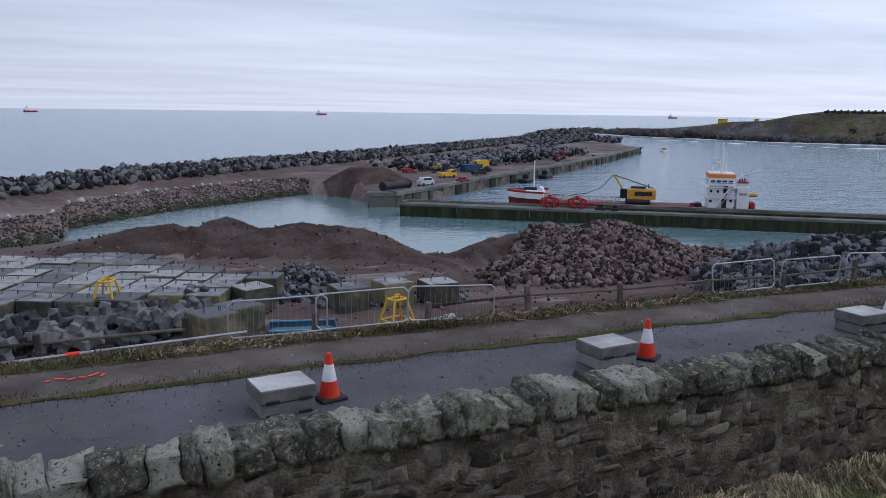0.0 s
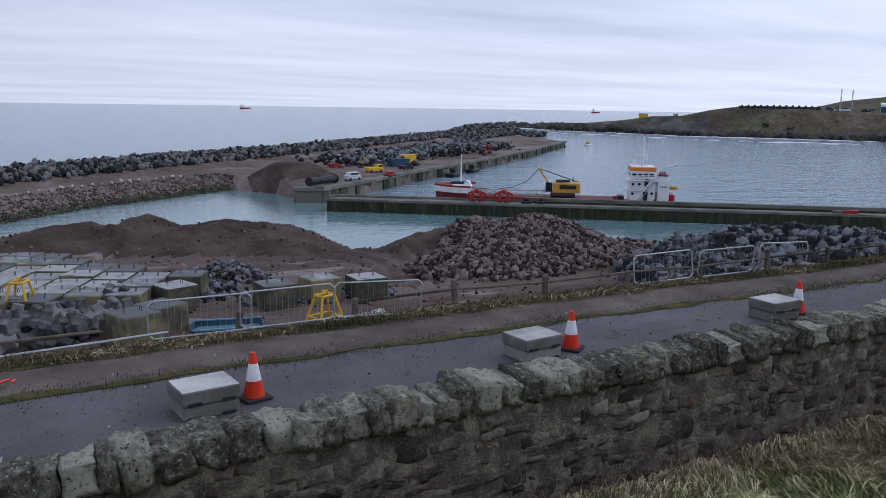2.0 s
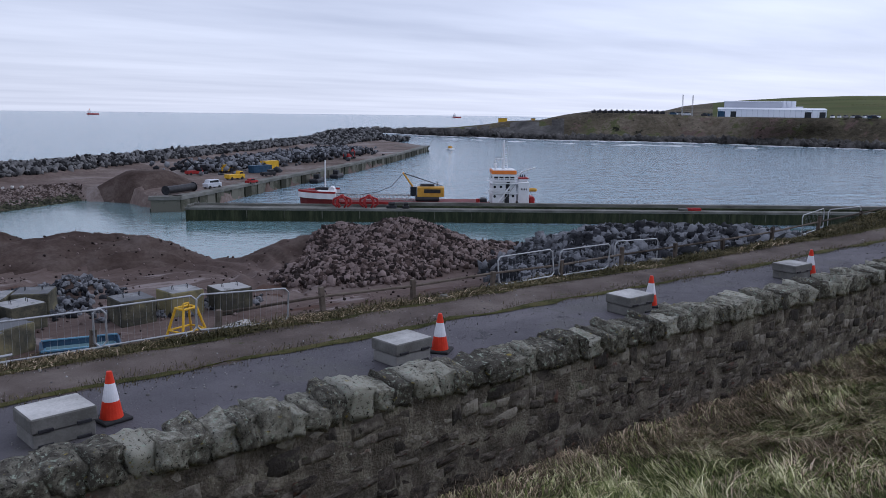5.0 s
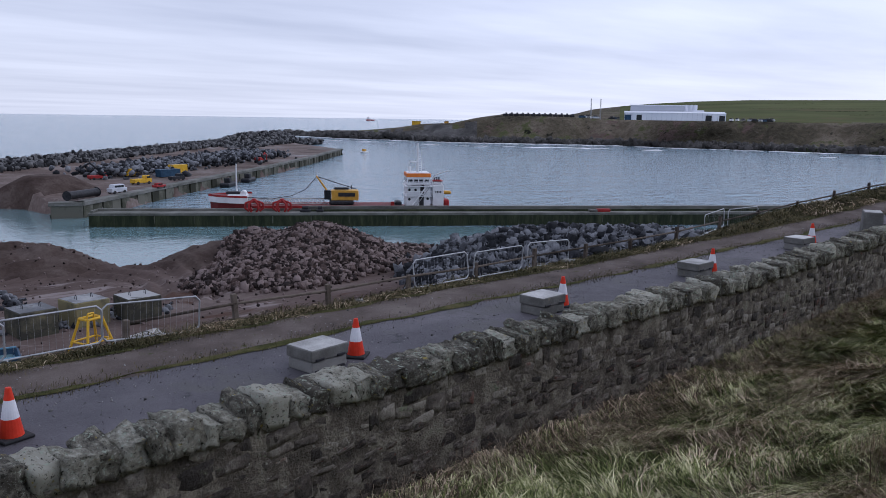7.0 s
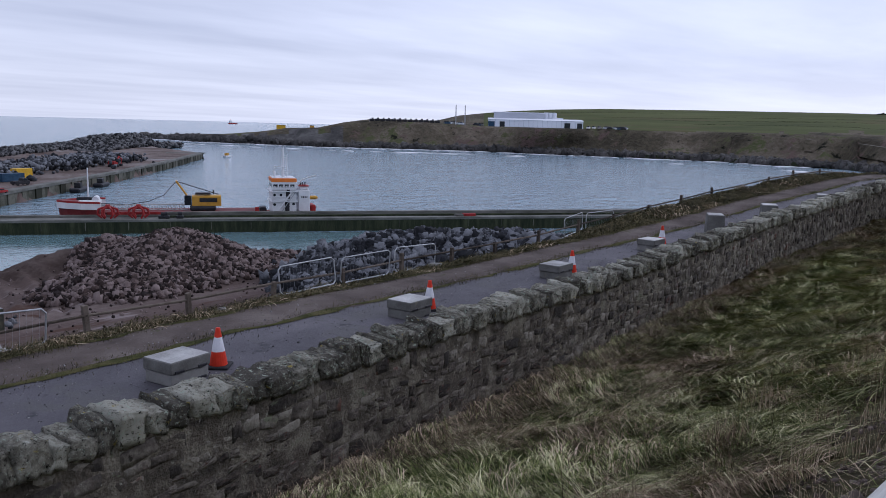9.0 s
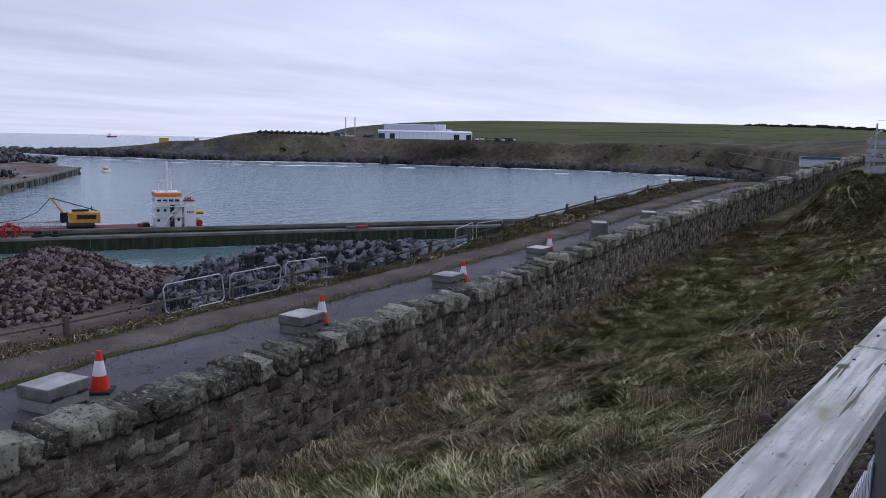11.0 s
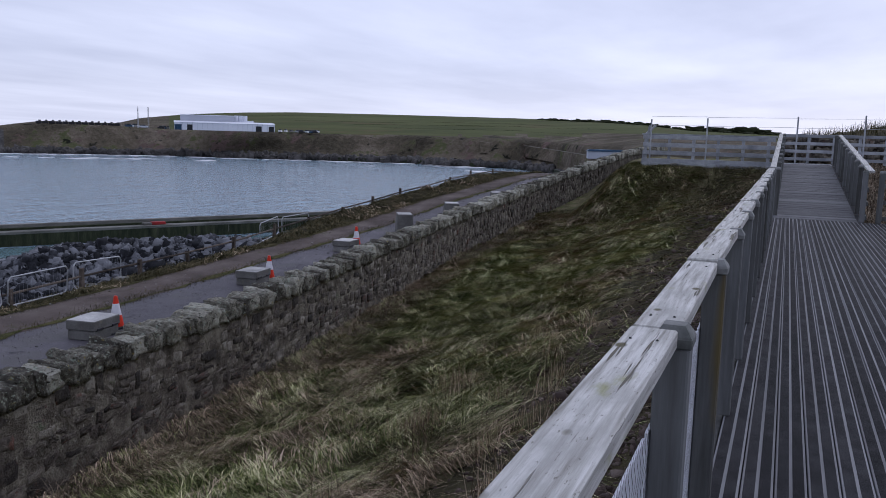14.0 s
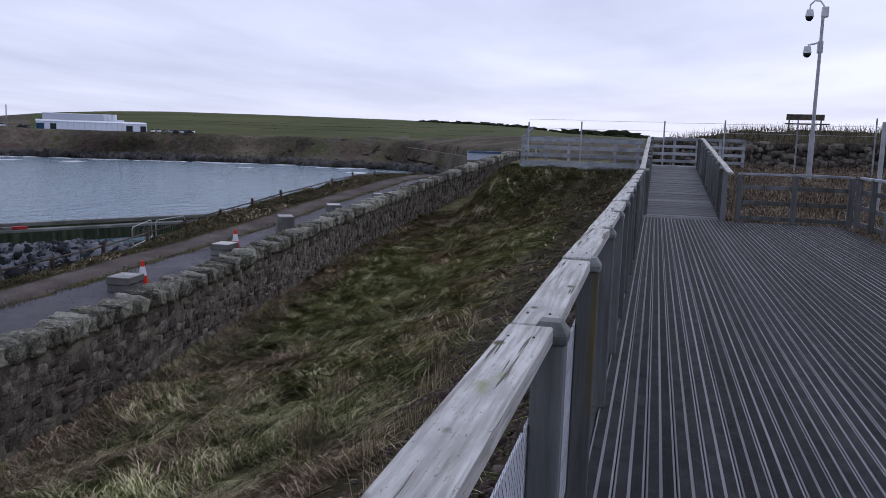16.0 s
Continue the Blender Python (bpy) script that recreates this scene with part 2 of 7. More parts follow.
M["armour"] = mat("armour_unit", ((0.04, 0.041, 0.045), (0.09, 0.092, 0.097), (0.18, 0.18, 0.182)), 0.9, 0.9, bump=0.35, bscale=9, dist=0.02, rand=0.5,
                  spots=(((0.3, 0.295, 0.28), 1.7, 0.63), ((0.11, 0.1, 0.05), 1.2, 0.64), ((0.03, 0.03, 0.03), 7.0, 0.68)))
# cube tops: paler and greyer than the block sides, with darker patches
M["cube_top"] = mat("pale_cube_top", ((0.107, 0.111, 0.119), (0.205, 0.209, 0.217), (0.328, 0.328, 0.324)), 0.8, 0.7, bump=0.2, bscale=12, dist=0.01, rand=0.7,
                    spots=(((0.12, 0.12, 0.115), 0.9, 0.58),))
M["rubble"] = mat("red_rubble", ((0.018, 0.012, 0.011), (0.078, 0.053, 0.046), (0.2, 0.155, 0.145)), 1.1, 0.9, bump=0.6, bscale=8, dist=0.05, rand=0.8)
M["rubble_i"] = mat("red_rubble_rest", ((0.018, 0.012, 0.011), (0.078, 0.053, 0.046), (0.2, 0.155, 0.145)), 0.5, 0.9, bump=0.6, bscale=8, dist=0.05, island=0.8)
M["boulder"] = mat("grey_boulder", ((0.0133, 0.0144, 0.0177), (0.0553, 0.0575, 0.0663), (0.177, 0.183, 0.199)), 0.9, 0.85, bump=0.6, bscale=7, dist=0.06, rand=0.75)
M["boulder_i"] = mat("grey_boulder_rest", ((0.0133, 0.0144, 0.0177), (0.0553, 0.0575, 0.0663), (0.177, 0.183, 0.199)), 0.5, 0.85, bump=0.6, bscale=7, dist=0.06, island=0.75)
M["bw_rock"] = mat("breakwater_armour", ((0.014, 0.014, 0.016), (0.05, 0.05, 0.053), (0.15, 0.148, 0.15)), 0.4, 0.9, bump=0.3, bscale=3, dist=0.1, island=0.8)
M["bw_slope"] = mat("breakwater_slope", ((0.04, 0.028, 0.024), (0.105, 0.076, 0.067), (0.22, 0.18, 0.17)), 0.3, 0.9, bump=0.3, bscale=3, dist=0.1, island=0.7)
M["bw_weed"] = mat("weedy_rocks", ((0.0144, 0.0168, 0.0096), (0.036, 0.0384, 0.0216), (0.072, 0.072, 0.042)), 0.3, 0.8, bump=0.3, bscale=3, dist=0.1, island=0.5)
M["bw_ground"] = mat("breakwater_ground", spec=0.06, cols=((0.078, 0.0559, 0.0481), (0.143, 0.111, 0.0988), (0.247, 0.215, 0.202)), scale=0.05, rough=0.9, bump=0.4, bscale=0.8, dist=0.2,
                     spots=(((0.27, 0.255, 0.255), 0.035, 0.6),))
M["quay"] = mat("quay_concrete", ((0.08, 0.08, 0.07), (0.145, 0.145, 0.13), (0.22, 0.215, 0.2)), 0.25, 0.9, bump=0.3, bscale=3, dist=0.05, stretch=(1, 1, 3))
M["quay_wet"] = mat("weedy_quay_wall", ((0.0104, 0.0143, 0.0078), (0.026, 0.0338, 0.0169), (0.0585, 0.065, 0.0338)), 0.35, 0.8, bump=0.4, bscale=3, dist=0.08, stretch=(3, 3, 0.5))
M["pile"] = mat("stained_piles", ((0.028, 0.0288, 0.0192), (0.064, 0.064, 0.0464), (0.136, 0.132, 0.108)), 0.3, 0.85, bump=0.3, bscale=3, dist=0.05, rand=0.5)
M["cliff"] = mat("cliff", spec=0.06, cols=((0.0353, 0.0319, 0.022), (0.096, 0.082, 0.0581), (0.193, 0.16, 0.125)), scale=0.03, rough=0.95, bump=1.0, bscale=0.3, dist=2.5,
                 spots=(((0.13, 0.092, 0.08), 0.04, 0.57), ((0.085, 0.092, 0.042), 0.06, 0.56), ((0.2, 0.175, 0.155), 0.07, 0.63), ((0.015, 0.016, 0.011), 0.09, 0.6)))
M["fields"] = mat("fields", spec=0.06, cols=((0.046, 0.0552, 0.0172), (0.069, 0.0805, 0.0253), (0.101, 0.106, 0.0414)), scale=0.006, rough=0.95, bump=0.2, bscale=0.06, dist=1.0,
                  spots=(((0.085, 0.075, 0.032), 0.01, 0.57),))
M["hedge"] = mat("dark_hedge", spec=0.06, cols=((0.012, 0.016, 0.007), (0.03, 0.034, 0.016)), scale=0.1, rough=0.95, bump=0.5, bscale=0.5, dist=1)
M["field_bank"] = mat("field_bank_turf", spec=0.06, cols=((0.028, 0.034, 0.014), (0.055, 0.056, 0.026)), scale=0.1, rough=0.95, bump=0.3, bscale=0.5, dist=1)
M["track"] = mat("pale_track", spec=0.06, cols=((0.11, 0.1, 0.085), (0.17, 0.155, 0.135)), scale=0.1, rough=0.95, bump=0.3, bscale=1.0, dist=0.3)
M["shore"] = mat("shore_rock", ((0.025, 0.025, 0.025), (0.0688, 0.065, 0.0625), (0.15, 0.144, 0.138)), 0.06, 0.9, bump=0.8, bscale=0.5, dist=1.0)


def rail_timber(name):
    """Sun-bleached sawn softwood: long grain lines, drying cracks, dark knots, green algae and worn grey patches."""
    m = bpy.data.materials.new(name)
    m.use_nodes = True
    t = m.node_tree
    b = t.nodes["Principled BSDF"]
    L = t.links.new

    def nd(kind, **values):
        n = t.nodes.new(kind)
        for key, value in values.items():
            n.inputs[key].default_value = value
        return n

    def ramp(fac, p0, p1, c0=(0, 0, 0), c1=(1, 1, 1)):
        r = nd("ShaderNodeValToRGB")
        r.color_ramp.elements[0].position, r.color_ramp.elements[1].position = p0, p1
        r.color_ramp.elements[0].color, r.color_ramp.elements[1].color = (*c0, 1), (*c1, 1)
        L(fac, r.inputs[0])
        return r.outputs[0]

    def over(under, col, fac):
        x = nd("ShaderNodeMix"); x.data_type = "RGBA"
        x.inputs[7].default_value = (*col, 1)
        L(fac, x.inputs[0]); L(under, x.inputs[6])
        return x.outputs[2]
    tc, oi = nd("ShaderNodeTexCoord"), nd("ShaderNodeObjectInfo")
    shift = nd("ShaderNodeMath"); shift.operation = "MULTIPLY"; shift.inputs[1].default_value = 23.0
    L(oi.outputs["Random"], shift.inputs[0])
    off = nd("ShaderNodeVectorMath"); off.operation = "ADD"
    L(tc.outputs["Object"], off.inputs[0]); L(shift.outputs[0], off.inputs[1])

    def noisy(stretch, scale, detail=5.0):
        mp = nd("ShaderNodeMapping"); mp.inputs["Scale"].default_value = stretch
        L(off.outputs[0], mp.inputs[0])
        n = nd("ShaderNodeTexNoise", Scale=scale, Detail=detail, Roughness=0.6)
        L(mp.outputs[0], n.inputs["Vector"])
        return n.outputs["Fac"]
    grain, broad, crack, fine = noisy((0.05, 1, 1), 60), noisy((0.5, 1, 1), 7), noisy((0.045, 1, 1), 34, 3.0), noisy((0.3, 1, 1), 140)
    col = ramp(grain, 0.3, 0.62, (0.22, 0.212, 0.185), (0.56, 0.555, 0.53))
    col = over(col, (0.33, 0.326, 0.305), ramp(broad, 0.48, 0.7))
    col = over(col, (0.26, 0.27, 0.13), ramp(noisy((0.35, 1, 1), 9), 0.62, 0.74))
    lines = ramp(crack, 0.625, 0.655)
    col = over(col, (0.1, 0.09, 0.065), lines)
    mp = nd("ShaderNodeMapping"); mp.inputs["Scale"].default_value = (0.55, 1, 1)
    L(off.outputs[0], mp.inputs[0])
    vo = nd("ShaderNodeTexVoronoi", Scale=9.0)
    L(mp.outputs[0], vo.inputs["Vector"])
    knot = ramp(vo.outputs["Distance"], 0.09, 0.15, (1, 1, 1), (0, 0, 0))
    col = over(col, (0.09, 0.08, 0.04), knot)
    col = over(col, (0.16, 0.15, 0.125), ramp(fine, 0.62, 0.7))
    L(col, b.inputs["Base Color"])
    b.inputs["Roughness"].default_value, b.inputs["Specular IOR Level"].default_value = 0.72, 0.25
    h = nd("ShaderNodeMath"); h.operation = "SUBTRACT"
    h2 = nd("ShaderNodeMath"); h2.operation = "SUBTRACT"
    L(grain, h.inputs[0]); L(lines, h.inputs[1]); L(h.outputs[0], h2.inputs[0]); L(knot, h2.inputs[1])
    bp = nd("ShaderNodeBump", Strength=0.7, Distance=0.006)
    L(h2.outputs[0], bp.inputs["Height"]); L(bp.outputs[0], b.inputs["Normal"])
    return m


M["timber"] = rail_timber("weathered_rail_timber")
M["post"] = mat("weathered_post_timber", ((0.0605, 0.06, 0.0554), (0.11, 0.113, 0.111), (0.176, 0.182, 0.185)), 3.0, 0.8, bump=0.25, bscale=30, dist=0.004, rand=0.3, stretch=(1.4, 1.4, 0.12),
                spots=(((0.13, 0.1, 0.04), 1.2, 0.66),))
M["fence"] = mat("grey_fence_timber", ((0.196, 0.207, 0.226), (0.294, 0.309, 0.334), (0.41, 0.428, 0.457)), 2.0, 0.85, bump=0.2, bscale=25, dist=0.004, rand=0.3)
M["capwood"] = mat("damp_cap_timber", ((0.09, 0.095, 0.09), (0.17, 0.175, 0.17), (0.27, 0.275, 0.27)), 6.0, 0.8, bump=0.3, bscale=30, dist=0.004, rand=0.3)
M["deckboard"] = mat("deck_timber", ((0.126, 0.127, 0.132), (0.194, 0.195, 0.205), (0.272, 0.274, 0.284)), 2.0, 0.85, spec=0.25, bump=0.2, bscale=40, dist=0.003, rand=0.2, stretch=(0.1, 1, 1))
M["grit"] = mat("grit_strip", ((0.012, 0.012, 0.014), (0.022, 0.022, 0.025), (0.04, 0.04, 0.044)), 5, 0.9, spec=0.15, bump=0.8, bscale=260, dist=0.004, rand=0.2)
M["rampboard"] = mat("ramp_timber", ((0.0495, 0.0506, 0.0568), (0.0855, 0.0865, 0.0941), (0.135, 0.136, 0.145)), 2.0, 0.85, spec=0.25, bump=0.3, bscale=40, dist=0.004, rand=0.25, stretch=(1, 0.15, 1))
M["oldpost"] = mat("old_dark_timber", ((0.04, 0.032, 0.026), (0.085, 0.068, 0.055), (0.14, 0.115, 0.095)), 3, 0.9, bump=0.5, bscale=20, dist=0.01, rand=0.4)
M["steel"] = mat("galvanised_steel", ((0.28, 0.29, 0.31), (0.4, 0.41, 0.43), (0.5, 0.51, 0.53)), 3, 0.5, 0.6, bump=0.05, bscale=60, dist=0.002)
M["wire"] = mat("dark_wire", ((0.03, 0.03, 0.03), (0.06, 0.06, 0.06)), 4, 0.6, 0.4, bump=0)
M["cone_red"] = mat("cone_orange_red", ((0.5, 0.03, 0.012), (0.68, 0.05, 0.02)), 4, 0.5, bump=0.05, bscale=40)
M["cone_white"] = mat("cone_sleeve_white", ((0.62, 0.62, 0.66), (0.78, 0.78, 0.82)), 4, 0.4, bump=0.03, bscale=40)
M["rubber"] = mat("black_rubber", ((0.018, 0.018, 0.02), (0.04, 0.04, 0.042)), 5, 0.8, bump=0.2, bscale=60)
M["yellow"] = mat("yellow_paint", ((0.5, 0.29, 0.02), (0.68, 0.42, 0.03)), 1.5, 0.5, bump=0.05, bscale=20)
M["crane_yellow"] = mat("crane_yellow_paint", ((0.42, 0.22, 0.03), (0.58, 0.32, 0.05)), 1.2, 0.55, bump=0.05, bscale=20)
M["red"] = mat("red_paint", ((0.2, 0.015, 0.015), (0.36, 0.03, 0.03)), 0.8, 0.55, bump=0.1, bscale=12)
M["hull"] = mat("red_hull_paint", ((0.1, 0.018, 0.018), (0.2, 0.03, 0.03)), 0.4, 0.6, bump=0.1, bscale=6)
M["white"] = mat("white_paint", ((0.6, 0.61, 0.63), (0.76, 0.77, 0.79)), 0.5, 0.5, bump=0.05, bscale=10, spots=(((0.45, 0.36, 0.28), 1.5, 0.7),))
M["cladding"] = mat("white_cladding", ((0.66, 0.68, 0.74), (0.76, 0.78, 0.83)), 0.05, 0.55, bump=0.03, bscale=3)
M["cladding_grey"] = mat("grey_cladding", ((0.42, 0.44, 0.5), (0.5, 0.52, 0.58)), 0.05, 0.6, bump=0.03, bscale=3)
M["orange"] = mat("orange_paint", ((0.62, 0.16, 0.03), (0.75, 0.22, 0.04)), 1, 0.5, bump=0.02)
M["blue"] = mat("blue_paint", ((0.012, 0.035, 0.07), (0.03, 0.075, 0.13)), 1, 0.5, bump=0.05, bscale=10)
M["skip_blue"] = mat("pale_blue_skip", ((0.08, 0.2, 0.3), (0.14, 0.3, 0.42)), 1, 0.55, bump=0.05, bscale=10, spots=(((0.3, 0.4, 0.45), 1.8, 0.62),))
M["dark"] = mat("dark_metal", ((0.015, 0.015, 0.018), (0.045, 0.045, 0.05)), 2, 0.5, 0.3, bump=0.05)
M["glass"] = mat("dark_window_glass", ((0.012, 0.015, 0.02), (0.03, 0.035, 0.04)), 1, 0.08, bump=0)
M["silver"] = mat("silver_car_paint", ((0.45, 0.47, 0.52), (0.58, 0.6, 0.64)), 1, 0.35, 0.3, bump=0)
M["grit_stone"] = mat("road_grit", ((0.06, 0.058, 0.06), (0.13, 0.125, 0.125), (0.26, 0.25, 0.245)), 2, 0.9, island=0.8)
M["spray"] = mat("red_spray_paint", ((0.75, 0.06, 0.03), (0.9, 0.1, 0.05)), 6, 0.7, bump=0)
M["net"] = mat("white_screen_sheet", ((0.62, 0.63, 0.68), (0.76, 0.77, 0.82)), 3, 0.6, bump=0.1, bscale=20)
M["straw"] = mat("straw_grass", spec=0.06, cols=((0.0761, 0.0518, 0.0323), (0.202, 0.147, 0.0933), (0.392, 0.3, 0.198), (0.659, 0.529, 0.384)), scale=0.9, rough=0.85, bump=0, bscale=2, island=0.55)
M["mud"] = mat("mound_soil", spec=0.06, cols=((0.0397, 0.0275, 0.0234), (0.0702, 0.0513, 0.0442), (0.111, 0.0875, 0.078)), scale=0.25, rough=0.95, bump=0.6, bscale=2.5, dist=0.15)

# ---- building helpers ----
rng = np.random.default_rng(7)
K = lambda x, pts: np.interp(x, [p[0] for p in pts], [p[1] for p in pts])


def mesh_of(name, verts, faces, mats, idx=None, smooth=False):
    me = bpy.data.meshes.new(name)
    me.from_pydata([tuple(v) for v in verts], [], [tuple(f) for f in faces])
    for m in (mats if isinstance(mats, (list, tuple)) else [mats]):
        me.materials.append(m)
    if idx is not None:
        me.polygons.foreach_set("material_index", np.asarray(idx, dtype=np.int32))
    if smooth:
        me.polygons.foreach_set("use_smooth", np.ones(len(me.polygons), dtype=bool))
    me.update()
    return me


def put(name, me, parent=None, m=None, label=""):
    ob = new(name, me)
    if parent is not None:
        ob.parent = parent
    if m is not None:
        ob.matrix_local = m
    if label:
        ob["label"] = label
    return ob


def part(name, bm, material, parent=None, label="", m=None, smooth=False):
    """One bmesh as one mesh object under a thing or a part."""
    me = bpy.data.meshes.new(name)
    bm.to_mesh(me)
    bm.free()
    for mm in (material if isinstance(material, (list, tuple)) else [material]):
        me.materials.append(mm)
    if smooth:
        me.polygons.foreach_set("use_smooth", np.ones(len(me.polygons), dtype=bool))
    return put(name, me, parent, m, label)


def thing(name, m, label, category, group=""):
    ob = new(name)
    ob.empty_display_size = 0.2
    ob.matrix_world = m
    return tagged(ob, label, category, group)


def box(size, at=(0, 0, 0), rot=(0, 0, 0), bev=0.0, bm=None, top=1.0):
    """A box, centre bottom at `at`; top: how far the upper face shrinks."""
    own = bmesh.new()
    bmesh.ops.create_cube(own, size=1.0)
    for v in own.verts:
        k = top if v.co.z > 0 else 1.0
        v.co = Vector((v.co.x * size[0] * k, v.co.y * size[1] * k, (v.co.z + 0.5) * size[2]))
    if bev:
        bmesh.ops.bevel(own, geom=list(own.edges), offset=bev, segments=1, affect="EDGES")
    own.transform(pose(*at, *rot))
    if bm is None:
        return own
    return join(bm, own)


def join(bm, own):
    tmp = bpy.data.meshes.new("tmp")
    own.to_mesh(tmp)
    own.free()
    bm.from_mesh(tmp)
    bpy.data.meshes.remove(tmp)
    return bm


def rod(a, b, r, n=8, bm=None, r2=None):
    """A round bar from a to b."""
    a, b = Vector(a), Vector(b)
    own = bmesh.new()
    bmesh.ops.create_cone(own, cap_ends=True, segments=n, radius1=r, radius2=r if r2 is None else r2, depth=(b - a).length)
    q = (b - a).to_track_quat("Z", "Y").to_matrix().to_4x4()
    own.transform(Matrix.Translation((a + b) / 2) @ q)
    return own if bm is None else join(bm, own)


def bent(points, r, n=8, bm=None):
    """A bent tube through the points."""
    bm = bm or bmesh.new()
    for a, b in zip(points[:-1], points[1:]):
        rod(a, b, r, n, bm)
    for p in points[1:-1]:
        own = bmesh.new()
        bmesh.ops.create_uvsphere(own, u_segments=n, v_segments=5, radius=r)
        own.transform(Matrix.Translation(p))
        join(bm, own)
    return bm


def lump(seed, rough=0.22, cuts=1, flat=1.0, square=0.5):
    """A rough stone of about unit size: verts and faces (48 triangles)."""
    bm = bmesh.new()
    bmesh.ops.create_cube(bm, size=1.0)
    bmesh.ops.subdivide_edges(bm, edges=list(bm.edges), cuts=cuts, use_grid_fill=True)
    r = random.Random(seed)
    off = Vector((r.random() * 50, r.random() * 50, r.random() * 50))
    for v in bm.verts:
        s = v.co.normalized() * 0.6
        v.co = v.co.lerp(s, 1 - square)
        v.co *= 1 + rough * (noise.noise(v.co * 2.1 + off) * 1.6 + (r.random() - 0.5) * 0.5)
        v.co.z *= flat
    vs = np.array([v.co[:] for v in bm.verts])
    bm.verts.index_update()
    fs = [[v.index for v in f.verts] for f in bm.faces]
    bm.free()
    return vs, fs


def icolump(seed, rough=0.3):
    """A cheap stone: 12 verts, 20 triangles."""
    bm = bmesh.new()
    bmesh.ops.create_icosphere(bm, subdivisions=1, radius=0.5)
    r = random.Random(seed)
    for v in bm.verts:
        v.co *= 1 + rough * (r.random() * 2 - 1)
    vs = np.array([v.co[:] for v in bm.verts])
    bm.verts.index_update()
    fs = np.array([[v.index for v in f.verts] for f in bm.faces])
    bm.free()
    return vs, fs


def rot_mats(n, tilt=math.pi):
    a, b, c = rng.uniform(0, 2 * math.pi, n), rng.uniform(-tilt, tilt, n), rng.uniform(-tilt, tilt, n)
    out = np.empty((n, 3, 3))
    for i in range(n):
        out[i] = np.array(Euler((b[i], c[i], a[i])).to_matrix())
    return out


def scatter_mesh(name, shapes, pos, size, material, tilt=math.pi, aspect=(1, 1, 1)):
    """Many stones joined into one mesh."""
    vs, fs, base = [], [], 0
    R = rot_mats(len(pos), tilt)
    pick = rng.integers(0, len(shapes), len(pos))
    for k, (sv, sf) in enumerate(shapes):
        ids = np.where(pick == k)[0]
        if not len(ids):
            continue
        asp = np.array(aspect) * (1 + rng.uniform(-0.25, 0.25, (len(ids), 3)))
        v = np.einsum("nij,nvj->nvi", R[ids], sv[None] * asp[:, None]) * np.asarray(size)[ids, None, None] + pos[ids, None]
        vs.append(v.reshape(-1, 3))
        sf = np.asarray(sf)
        f = sf[None] + (np.arange(len(ids)) * len(sv))[:, None, None] + base
        fs.append(f.reshape(-1, sf.shape[1]))
        base += len(ids) * len(sv)
    v, f = np.concatenate(vs), np.concatenate(fs)
    me = bpy.data.meshes.new(name)
    me.vertices.add(len(v)); me.vertices.foreach_set("co", v.ravel())
    k = f.shape[1]
    me.loops.add(f.size); me.loops.foreach_set("vertex_index", f.ravel().astype(np.int32))
    me.polygons.add(len(f)); me.polygons.foreach_set("loop_start", np.arange(0, f.size, k, dtype=np.int32))
    me.materials.append(material)
    me.update(calc_edges=True)
    return me


def grid_mesh(name, X, Y, Z, mats, idx=None, smooth=True):
    """A sheet over a lattice of places."""
    r, c = X.shape
    v = np.stack([X, Y, Z], -1).reshape(-1, 3)
    i = np.arange(r * c).reshape(r, c)
    f = np.stack([i[:-1, :-1], i[:-1, 1:], i[1:, 1:], i[1:, :-1]], -1).reshape(-1, 4)
    me = bpy.data.meshes.new(name)
    me.vertices.add(len(v)); me.vertices.foreach_set("co", v.ravel())
    me.loops.add(f.size); me.loops.foreach_set("vertex_index", f.ravel().astype(np.int32))
    me.polygons.add(len(f)); me.polygons.foreach_set("loop_start", np.arange(0, f.size, 4, dtype=np.int32))
    for m in mats:
        me.materials.append(m)
    if idx is not None:
        me.polygons.foreach_set("material_index", np.asarray(idx, dtype=np.int32).ravel())
    if smooth:
        me.polygons.foreach_set("use_smooth", np.ones(len(f), dtype=bool))
    me.update(calc_edges=True)
    return me


def fnoise(X, Y, scale, seed=0, octaves=3):
    """Smooth value noise over arrays."""
    out, amp, tot = np.zeros_like(X, dtype=float), 1.0, 0.0
    for o in range(octaves):
        g = np.random.default_rng(seed * 17 + o).uniform(-1, 1, (256, 256))
        x, y = X / scale * 2 ** o, Y / scale * 2 ** o
        xi, yi = np.floor(x).astype(int), np.floor(y).astype(int)
        fx, fy = x - xi, y - yi
        fx, fy = fx * fx * (3 - 2 * fx), fy * fy * (3 - 2 * fy)
        a, b = g[xi % 256, yi % 256], g[(xi + 1) % 256, yi % 256]
        c, d = g[xi % 256, (yi + 1) % 256], g[(xi + 1) % 256, (yi + 1) % 256]
        out += amp * ((a * (1 - fx) + b * fx) * (1 - fy) + (c * (1 - fx) + d * fx) * fy)
        tot += amp
        amp *= 0.5
    return out / tot


smooth01 = lambda a, b, x: (lambda t: t * t * (3 - 2 * t))(np.clip((x - a) / (b - a), 0, 1))

